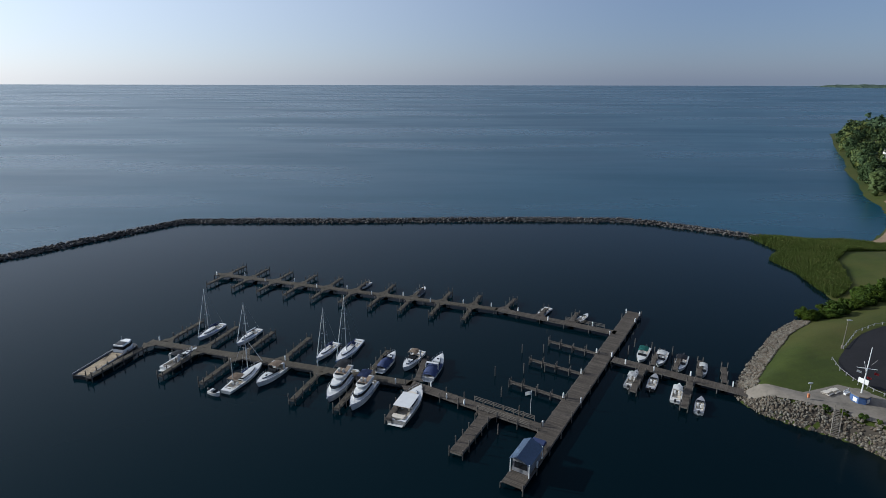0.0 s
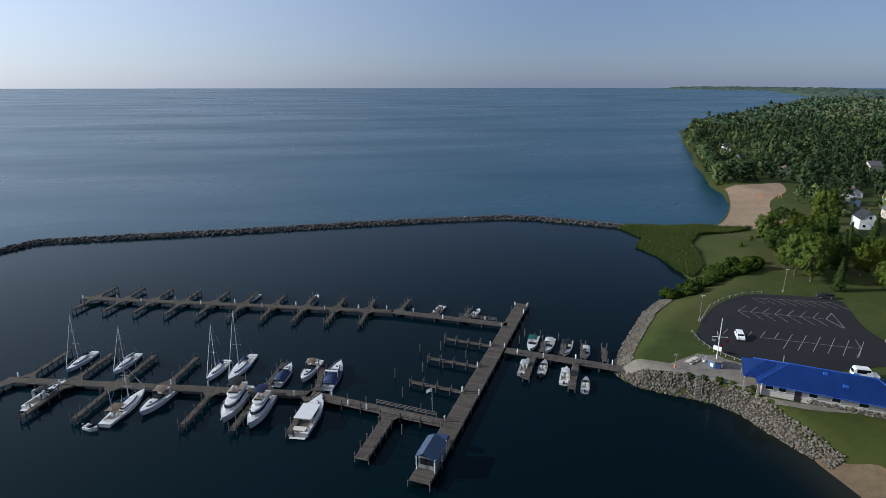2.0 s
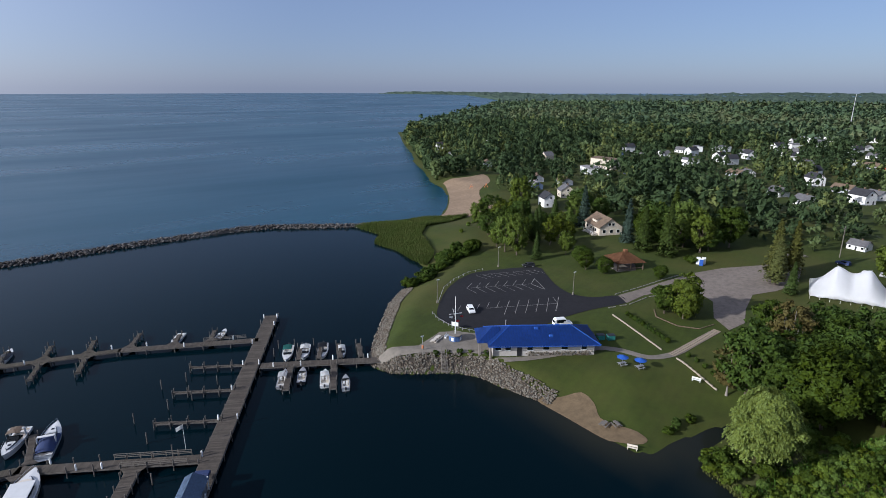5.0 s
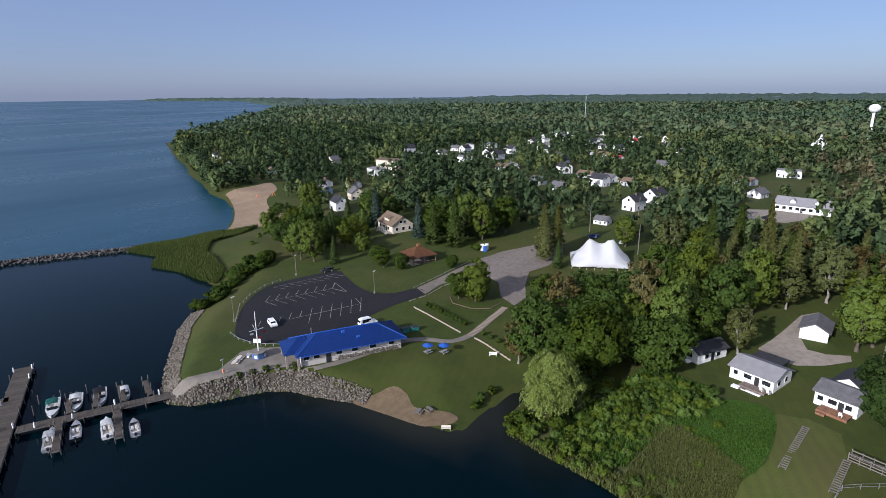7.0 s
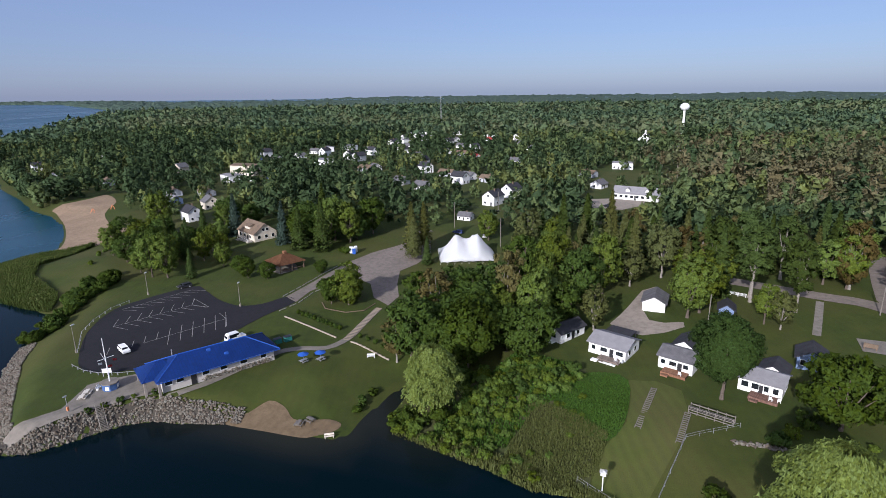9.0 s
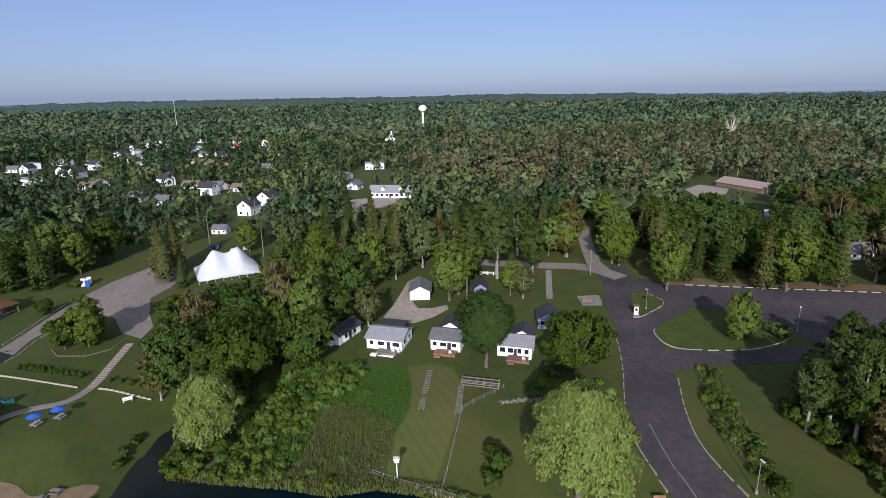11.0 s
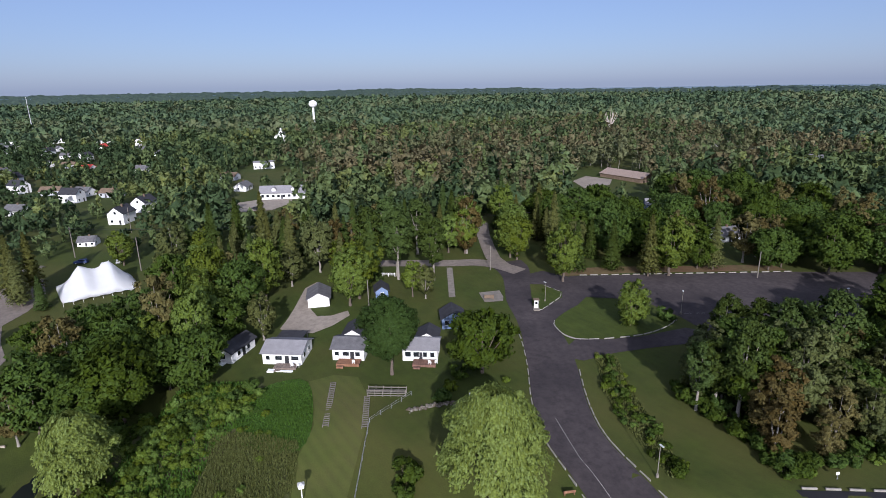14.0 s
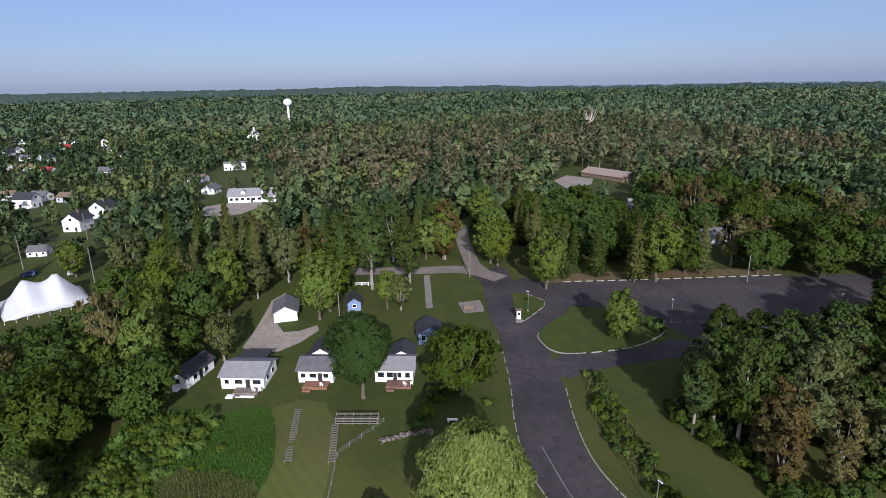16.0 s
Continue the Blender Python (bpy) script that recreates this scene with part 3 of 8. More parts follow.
def side(a, b, d, reach, left=True, off=0.0):
    """A pair of points: a root on the edge of a run at distance d, and the end of a finger that leaves it."""
    u = Vector((b[0] - a[0], b[1] - a[1])).normalized()
    n = Vector((-u.y, u.x)) * (1 if left else -1)
    r = Vector(along(a, b, d)) + n * off
    return tuple(r), tuple(r + n * reach)


PIER_A, PIER_B = (10.6, 75.4), (50.0, 143.6)
dock("main_pier", PIER_A, PIER_B, 4.0, "long weathered grey timber pier on wooden posts", 5.5, tall=2, group="main docks")
A0, A1, A2 = (-70.7, 123.0), (-6.9, 105.3), (17.4, 90.6)
dock("walkway_dock", A0, A1, 2.3, "brown timber walkway dock with boats moored on both sides", 7.0, DECK_MOSSY, tall=0, group="main docks")
dock("walkway_dock", (-7.6, 105.6), A2, 2.5, "grey timber walkway dock joining the pier", 4.0, group="main docks")
B0, B1, B2 = (-74.6, 171.5), (13.5, 144.8), (41.6, 130.6)
dock("walkway_dock", B0, B1, 2.2, "brown timber outer walkway dock with short fingers", 7.0, DECK_MOSSY, tall=0, group="main docks")
dock("walkway_dock", (13.0, 145.1), B2, 2.4, "grey timber outer walkway dock", 6.0, tall=0, group="main docks")
S0, S1 = (37.2, 117.0), (60.2, 103.2)
dock("shore_dock", S0, S1, 2.7, "grey timber gangway from the pier to the shore", 5.0, tall=0, group="main docks")

FA = "narrow timber finger dock with a row of posts"
for d, reach in ((3.9, 12.4), (14.6, 12.4), (25.0, 12.3), (35.2, 12.0), (56.0, 11.2)):
    dock("finger_dock", *side(A0, A1, d, reach, True, 1.1), 1.25, FA, 2.6, DECK_MOSSY, flare=1.8, group="finger docks")
for d, reach in ((14.3, 11.3), (24.6, 11.3), (45.9, 11.6), (55.6, 11.9)):
    dock("finger_dock", *side(A0, A1, d, reach, False, 1.1), 1.25, FA, 2.6, DECK_MOSSY, flare=1.8, group="finger docks")
dock("finger_dock", (-7.3, 103.9), (-10.4, 92.6), 1.3, FA, 2.6, flare=1.6, group="finger docks")
dock("finger_dock", (-6.0, 106.2), (-4.8, 116.0), 1.25, FA, 2.6, flare=1.4, group="finger docks")
dock("finger_dock", (-70.0, 121.6), (-74.8, 106.2), 1.5, "long mossy finger dock beside a work boat", 2.6, DECK_MOSSY, flare=1.6, group="finger docks")
dock("finger_dock", (7.9, 94.8), (2.0, 83.2), 2.6, "broad grey finger dock with tall posts", 2.6, flare=1.4, group="finger docks")
for k in range(10):
    d = 3.7 + 9.03 * k
    dock("finger_dock", *side(B0, B1, d, 8.4 - 0.12 * k, True, 1.1), 1.1, "short mossy finger dock", 2.4, DECK_MOSSY, flare=1.5, group="short finger docks")
    dock("finger_dock", *side(B0, B1, d, 7.4 + 0.08 * k, False, 1.1), 1.15, "short mossy finger dock", 2.6, DECK_MOSSY, flare=1.5, group="short finger docks")
for d, reach in ((2.0, 8.2), (12.0, 5.6), (20.3, 6.8)):
    dock("finger_dock", *side((13.0, 145.1), B2, d, reach, True, 1.2), 1.1, "short grey finger dock", 2.4, flare=1.5, group="short finger docks")
for a, b in (((34.6, 119.4), (24.3, 125.8)), ((29.2, 110.0), (18.6, 116.5)), ((23.6, 100.2), (13.2, 106.8))):
    dock("catwalk", a, b, 0.75, "narrow grey catwalk with paired posts off the pier", 2.9, group="catwalks")
for a, b, w in (((42.2, 112.0), (37.6, 103.6), 1.3), ((50.6, 107.4), (45.6, 98.0), 1.3), ((57.4, 107.0), (60.4, 113.8), 1.0), ((49.0, 112.0), (52.4, 118.0), 0.9), ((53.2, 109.5), (56.4, 116.6), 0.9), ((45.0, 114.2), (48.2, 120.5), 0.9)):
    dock("finger_dock", a, b, w, "small grey finger dock by the shore", 3.0, group="shore finger docks")

# mooring posts standing free in the slips
mooring = thing("mooring_post", pose(22.5, 121.8, 0), "slim bare wooden mooring post standing in the water", "post", "mooring posts")
linked("post", pile_mesh(2.2, 0.11), mooring)
for x, y in ((16.8, 112.3), (11.2, 102.6), (14.0, 96.0), (17.5, 121.5), (27.5, 116.5), (10.5, 110.8), (9.6, 90.0), (21.4, 112.8), (44.6, 125.2), (48.0, 123.4), (52.0, 121.2), (42.0, 121.5)):
    copy_thing(mooring, pose(x, y, 0, 0, 0, x * 40))

# white utility pedestals
ped = thing("utility_pedestal", pose(0, 0, DOCK_Z), "white power and water pedestal on the dock", "pedestal", "dock pedestals")
part("post", boxed(-0.13, 0.13, -0.13, 0.13, 0, 0.95, 0.03), WHITE, ped)
part("cap", rod(bmesh.new(), (0, 0, 0.952), (0, 0, 1.15), 0.15, 0.08, 10), WHITE, ped)
spots = []
for d in (6, 17, 28, 39, 50, 61, 72, 77):
    spots.append(Vector(along(PIER_A, PIER_B, d)) + Vector((-0.86, 0.5)) * (1.75 if d % 2 else -1.75))
    if d in (28, 50, 77):
        spots.append(Vector(along(PIER_A, PIER_B, d)) - Vector((-0.86, 0.5)) * (1.75 if d % 2 else -1.75))
for run, ds in (((A0, A1), (2, 13, 26, 36, 44, 56, 63)), ((A1, A2), (4, 9, 13)), ((B0, B1), (1, 10, 19, 28, 37, 46, 55, 64, 73, 82, 90)), (((13, 145.1), B2), (6, 15, 26)), ((S0, S1), (3, 9, 16, 24))):
    for d in ds:
        p, q = side(*run, d, 1.0, d % 2 == 0, 1.05)
        spots.append(Vector(p))
for i, s in enumerate(spots):
    m = pose(s.x, s.y, DOCK_Z, 0, 0, i * 37)
    if i:
        copy_thing(ped, m)
    else:
        ped.matrix_basis = m


# ---- rocks ----
def rock_shapes(n, seed):
    out = []
    r = np.random.default_rng(seed)
    for _ in range(n):
        bm = bmesh.new()
        bmesh.ops.create_icosphere(bm, subdivisions=1, radius=0.5)
        for v in bm.verts:
            v.co *= r.uniform(0.78, 1.18)
            v.co.z *= 0.72
        v = np.array([tuple(q.co) for q in bm.verts])
        f = np.array([[q.index for q in p.verts] for p in bm.faces])
        bm.free()
        out.append((v, f))
    return out


ROCKS = rock_shapes(8, 3)


def turned(n, r):
    """n random rotations."""
    q = r.normal(size=(n, 4))
    q /= np.linalg.norm(q, axis=1)[:, None]
    w, x, y, z = q.T
    return np.stack([1 - 2 * (y * y + z * z), 2 * (x * y - z * w), 2 * (x * z + y * w), 2 * (x * y + z * w), 1 - 2 * (x * x + z * z), 2 * (y * z - x * w),
                     2 * (x * z - y * w), 2 * (y * z + x * w), 1 - 2 * (x * x + y * y)], -1).reshape(n, 3, 3)


def heap(name, places, sizes, material, seed=1):
    r = np.random.default_rng(seed)
    rot = turned(len(places), r)
    vs, fs, base = [], [], 0
    for i, (p, s) in enumerate(zip(places, sizes)):
        v, f = ROCKS[i % 8]
        vs.append((v @ rot[i].T) * s * (1, 1, 0.8) + p)
        fs.append(f + base)
        base += len(v)
    return mesh_of(name, np.concatenate(vs), np.concatenate(fs), material)


def breakwater():
    r = np.random.default_rng(11)
    pts, sizes = [], []
    for a, b in zip(BREAKWATER, BREAKWATER[1:]):
        length = math.dist(a, b)
        u = np.array([b[0] - a[0], b[1] - a[1]]) / length
        nrm = np.array([-u[1], u[0]])
        for _ in range(int(length * 10)):
            c = r.uniform(-1, 1)
            p = np.array(a) + u * r.uniform(0, length) + nrm * c * 2.9
            pts.append((*p, 1.45 * (1 - abs(c) ** 1.5) - 0.2 + r.normal(0, 0.15)))
            sizes.append(r.uniform(0.7, 1.5))
    ob = linked("breakwater", heap("breakwater", pts, sizes, DARKROCK, 5))
    tagged(ob, "long curved breakwater of dark piled boulders", "breakwater", kind="stuff")
    bm = bmesh.new()
    for a, b in zip(BREAKWATER, BREAKWATER[1:]):
        ang = math.atan2(b[1] - a[1], b[0] - a[0])
        length = math.dist(a, b)
        m = Matrix.Translation((a[0], a[1], 0)) @ Matrix.Rotation(ang, 4, "Z")
        prof = [(-3.3, -2.2), (-1.1, 0.6), (1.1, 0.6), (3.3, -2.2)]
        v = [bm.verts.new(m @ Vector((x, y, z))) for x in (-1, length + 1) for y, z in prof]
        for i in range(3):
            bm.faces.new((v[i], v[i + 1], v[i + 5], v[i + 4]))
    core = part("breakwater_core", bm, DARKROCK)
    tagged(core, "dark rubble core under the breakwater boulders", "breakwater", kind="structure")


breakwater()

RIPRAP = [(92, 141.5), (82, 133.5), (76, 126.5), (68, 117.5), (61, 108.5), (58.4, 103.3), (60, 98.2), (64.5, 94.4), (68.7, 91.7), (72.5, 88.6), (74.7, 84.6), (75.9, 77.5), (77.6, 71), (78.4, 67.5)]
drape("stone_bank", [(96, 143), (92, 141), (82, 133), (76, 126), (68, 117), (61, 108), (58, 103), (59.7, 97.8), (64.3, 94), (68.5, 91.2), (72.2, 88.2), (74.3, 84.4), (75.5, 77.4), (77.4, 70), (79, 72), (78.6, 78), (77.6, 85.3), (75.2, 89.6), (69, 94.6), (61.5, 99.6), (60.5, 101.6), (59.4, 102), (60, 104.6), (62.6, 106.4), (69.6, 115.0), (77.4, 124.0), (85.6, 132.4), (95.5, 140.8)], asphalt_like("bank_gravel", (0.060, 0.050, 0.038), (0.09, 0.075, 0.058)), 0.14, 1.2, "gravelly bank under piled stones", "bank")
riprap = thing("riprap", pose(60, 100, 0), "bank of pale grey piled stones along the shore", "riprap")


def riprap_stones():
    r = np.random.default_rng(21)
    pts, sizes = [], []
    for j, (a, b) in enumerate(zip(RIPRAP, RIPRAP[1:])):
        wide = 3.3 if j < 4 else 3.4
        length = math.dist(a, b)
        u = np.array([b[0] - a[0], b[1] - a[1]]) / length
        nrm = np.array([-u[1], u[0]])
        for _ in range(int(length * wide * 11)):
            c = r.uniform(-0.5, wide)
            p = np.array(a) + u * r.uniform(0, length) + nrm * c
            pts.append(p)
            sizes.append(r.uniform(0.36, 0.8))
    pts, sizes = np.array(pts), np.array(sizes)
    dry = ~inside(PLAZA, pts[:, 0], pts[:, 1])
    pts, sizes = pts[dry], sizes[dry]
    z = height(pts[:, 0], pts[:, 1])
    z = np.maximum(z, -0.2) + 0.2
    pts = np.column_stack([pts, z])
    near = (np.abs(pts[:, 1] - 90) < 14) & (sizes > 0.5)
    order = np.flatnonzero(near)[:290]
    rest = np.setdiff1d(np.arange(len(pts)), order)
    me = heap("stones", pts[rest] - (60, 100, 0), sizes[rest], ROCK, 8)
    tagged(linked("rubble", me, riprap), kind="stuff")
    shapes = [mesh_of("stone", v * (1, 1, 0.85), f, rocky("bank_stone", (0.185, 0.158, 0.120), False) if i == 0 else bpy.data.materials["bank_stone"]) for i, (v, f) in enumerate(ROCKS)]
    for k, i in enumerate(order):
        s = linked("stone", shapes[k % 8], riprap)
        s.matrix_basis = Matrix.LocRotScale(Vector(pts[i]) - Vector((60, 100, 0)), Euler(r.uniform(0, 6, 3)), (sizes[i],) * 3)


riprap_stones()

# ---- boats ----
def hull_parts(t, L, W, fb, hull=GEL, deck=GEL, cockpit=(0.05, 0.42), fine=2.2, stern=0.92, band=None):
    """A lofted hull, a deck with a sunken cockpit, and a rubbing strip. x runs from stern to bow, z from the waterline."""
    N = 17

    def beam(s):
        return W / 2 * (stern + (1 - stern) * min(1, s / 0.4)) * (1 - max(0.0, (s - 0.42) / 0.58) ** fine)

    def sheer(s):
        return fb * (0.86 + 0.42 * s * s)

    bm = bmesh.new()
    rings = []
    for i in range(N):
        s = i / (N - 1)
        b, f = max(beam(s), 0.02), sheer(s)
        x = -L / 2 + L * s
        rake = 0.10 * L * max(0, (s - 0.6) / 0.4) ** 2
        row = [(x - rake, 0, -0.45 + 0.4 * s ** 3), (x - rake * 0.8, b * 0.62, -0.22 + 0.2 * s ** 3), (x - rake * 0.55, b * 0.90, 0.12), (x - rake * 0.15, b * 0.99, f * 0.72), (x, b, f)]
        rings.append([bm.verts.new(p) for p in [(q[0], -q[1], q[2]) for q in row[:0:-1]] + row])
    for a, b in zip(rings, rings[1:]):
        for j in range(len(a) - 1):
            bm.faces.new((a[j], b[j], b[j + 1], a[j + 1]))
    bm.faces.new(rings[0])
    bmesh.ops.recalc_face_normals(bm, faces=bm.faces)
    part("hull", bm, hull, t, smooth=False)

    c0, c1 = cockpit
    bm = bmesh.new()
    left, right, mid_l, mid_r = [], [], [], []
    ss = sorted({i / (N - 1) for i in range(N)} | {c0, c1})
    for s in ss:
        b, f, x = max(beam(s), 0.02) * 0.985, sheer(s) - 0.015, -L / 2 + L * s
        w = max(0.0, b - 0.13 * W) if c0 <= s <= c1 else 0.0
        left.append((x, b, f))
        mid_l.append((x, w, f + (0.05 if w == 0 else 0)))
    vl = [bm.verts.new(p) for p in left]
    vr = [bm.verts.new((x, -y, z)) for x, y, z in left]
    ml = [bm.verts.new(p) for p in mid_l]
    mr = [bm.verts.new((x, -y, z)) for x, y, z in mid_l]
    for i in range(len(ss) - 1):
        bm.faces.new((ml[i], ml[i + 1], vl[i + 1], vl[i]))
        bm.faces.new((vr[i], vr[i + 1], mr[i + 1], mr[i]))
    bmesh.ops.recalc_face_normals(bm, faces=bm.faces)
    part("deck", bm, deck, t)
    if c1 > c0:
        x0, x1 = -L / 2 + L * c0, -L / 2 + L * c1
        w = beam((c0 + c1) / 2) - 0.13 * W
        z0, z1 = fb * 0.30, fb * 0.9
        bm = bmesh.new()
        box(bm, x0, x1, -w, w, z0 - 0.05, z0)
        for y in (-1, 1):
            box(bm, x0, x1, y * w - 0.03, y * w + 0.03, z0, z1)
        for x in (x0, x1):
            box(bm, x - 0.03, x + 0.03, -w, w, z0, z1 + 0.05)
        part("cockpit", bm, CREAM, t)
        part("seat", boxed(x0 + 0.1, x0 + 0.65, -w * 0.9, w * 0.9, z0 + 0.01, z0 + 0.45, 0.06), GEL, t)
        for y in (-1, 1):
            part("helm_seat", boxed(x1 - 1.4, x1 - 0.85, y * w * 0.5 - 0.25, y * w * 0.5 + 0.25, z0 + 0.01, z0 + 0.95, 0.08), GEL, t)
    for y in (-1, 1):
        bm = bmesh.new()
        rings = []
        for s0 in ss:
            c = Vector((-L / 2 + L * s0, y * max(beam(s0), 0.02), sheer(s0) - 0.06))
            rings.append([bm.verts.new(c + Vector((0, 0.05 * a, 0.05 * b))) for a, b in ((1, 0), (0, 1), (-1, 0), (0, -1))])
        for r0, r1 in zip(rings, rings[1:]):
            for k in range(4):
                bm.faces.new((r0[k], r0[k - 1], r1[k - 1], r1[k]))
        bm.faces.new(rings[0])
        bm.faces.new(rings[-1][::-1])
        bmesh.ops.recalc_face_normals(bm, faces=bm.faces)
        part("rub_rail", bm, band or BLACK, t)
    return beam, sheer


def cabin(t, outline, z0, z1, top=0.86, material=GEL, glass=True, name="cabin", roof=None, tilt=0.0):
    """A house with sloping sides over an outline (x, half width), with a dark window band."""
    def ring(k, zz):
        xs = [p[0] for p in outline]
        cx = (min(xs) + max(xs)) / 2
        pts = [(cx + (x - cx) * (1 - (1 - k) * 0.9) - tilt * (zz - z0), y * k, zz) for x, y in outline]
        return pts + [(x, -y, z) for x, y, z in pts[::-1]]

    def loft(levels):
        bm = bmesh.new()
        rs = [[bm.verts.new(p) for p in ring(k, zz)] for k, zz in levels]
        for a, b in zip(rs, rs[1:]):
            n = len(a)
            for j in range(n):
                bm.faces.new((a[j], a[(j + 1) % n], b[(j + 1) % n], b[j]))
        bm.faces.new(rs[-1])
        bm.faces.new(rs[0][::-1])
        bmesh.ops.recalc_face_normals(bm, faces=bm.faces)
        return bm

    h = z1 - z0
    ob = part(name, loft([(1.0, z0), (top + (1 - top) * 0.45, z0 + 0.5 * h), (top, z1 - 0.08), (top * 0.93, z1)]), material, t)
    if glass:
        a, b = 0.42, 0.80
        k = lambda q: 1.0 + (top - 1.0) * min(1, q * 1.08) + 0.012
        part("window_band", loft([(k(a), z0 + a * h), (k(b), z0 + b * h)]), GLASS, ob, "dark tinted glass")
    return ob


def canopy_top(t, x0, x1, w, z, material, posts=True, name="bimini", arch=0.18):
    """A stretched canvas top on thin poles."""
    bm = bmesh.new()
    n, m = 5, 7
    g = [[bm.verts.new((x0 + (x1 - x0) * i / (n - 1), -w + 2 * w * j / (m - 1), z + arch * (1 - (2 * j / (m - 1) - 1) ** 2) - 0.06 * (i in (0, n - 1)))) for j in range(m)] for i in range(n)]
    fs = [bm.faces.new((g[i][j], g[i + 1][j], g[i + 1][j + 1], g[i][j + 1])) for i in range(n - 1) for j in range(m - 1)]
    bmesh.ops.solidify(bm, geom=fs, thickness=0.04)
    ob = part(name, bm, material, t)
    if posts:
        for x in (x0 + 0.15, x1 - 0.15):
            for y in (-1, 1):
                part("pole", rod(bmesh.new(), (x, y * (w - 0.03), z - 1.25), (x, y * (w - 0.03), z + 0.02), 0.025, n=6), STEEL, ob)
    return ob


def rail(t, beam, sheer, L, s0, s1, n=5, h=0.6):
    bm = bmesh.new()
    for y in (-1, 1):
        last = None
        for i in range(n + 1):
            s = s0 + (s1 - s0) * i / n
            p = Vector((-L / 2 + L * s, y * max(beam(s) - 0.08, 0.03), sheer(s)))
            q = p + Vector((0, 0, h))
            rod(bm, p, q, 0.016, n=5)
            if last:
                rod(bm, last, q, 0.018, n=5)
            last = q
    part("bow_rail", bm, STEEL, t)


def boat(name, bow, stern, label, z=0.0):
    """An empty for a boat between two points, and its length."""
    L = math.dist(bow, stern)
    t = thing(name, pose((bow[0] + stern[0]) / 2, (bow[1] + stern[1]) / 2, z, 0, 0, direction(stern, bow)) @ Matrix.Diagonal((0.96, 0.9, 0.87, 1)), label, "boat", "moored boats")
    return t, L


def sailboat(bow, stern, label, mast=13.0, W=None, cover=NAVY, hull=GEL, ketch=False, dodger=NAVY):
    t, L = boat("sailboat", bow, stern, label)
    W = W or L * 0.29
    beam, sheer = hull_parts(t, L, W, 0.95, hull, GEL, (0.08, 0.32), 1.7, 0.72, BLUE if not ketch else BLACK)
    cabin(t, [(-L * 0.16, W * 0.27), (L * 0.05, W * 0.28), (L * 0.2, W * 0.18), (L * 0.27, W * 0.06)], 0.95, 1.5, 0.85)
    mx = L * 0.08
    m = part("mast", rod(bmesh.new(), (mx, 0, 0.9), (mx, 0, mast), 0.10, 0.07, 8), ALU, t)
    for zz, sw in ((mast * 0.45, 0.16), (mast * 0.7, 0.12)):
        part("spreader", rod(bmesh.new(), (mx, -W * sw * 2, zz), (mx, W * sw * 2, zz), 0.03, n=5), ALU, m)
    part("boom", rod(bmesh.new(), (mx, 0, 2.1), (-L * 0.33, 0, 2.0), 0.07, n=6), ALU, t)
    part("sail_cover", rod(bmesh.new(), (mx - 0.1, 0, 2.32), (-L * 0.32, 0, 2.14), 0.22, 0.12, 8), cover, t)
    part("furled_jib", rod(bmesh.new(), (L * 0.48, 0, 1.3), (mx + 0.12, 0, mast * 0.95), 0.08, 0.04, 6), WHITE, t)
    for a, b in (((-L * 0.48, 0, 1.0), (mx, 0, mast)), ((mx - 0.2, W * 0.46, 0.95), (mx, 0, mast * 0.93)), ((mx - 0.2, -W * 0.46, 0.95), (mx, 0, mast * 0.93))):
        part("stay", rod(bmesh.new(), a, b, 0.018, n=4), STEEL, t)
    if ketch:
        part("mizzen_mast", rod(bmesh.new(), (-L * 0.3, 0, 0.9), (-L * 0.3, 0, mast * 0.7), 0.08, 0.06, 8), ALU, t)
        canopy_top(t, -L * 0.34, -L * 0.12, W * 0.36, 2.45, TAN, name="awning")
    else:
        canopy_top(t, -L * 0.2, -L * 0.1, W * 0.28, 1.95, dodger, False, "spray_hood", 0.3)
    rail(t, beam, sheer, L, 0.55, 0.97, 6)
    return t


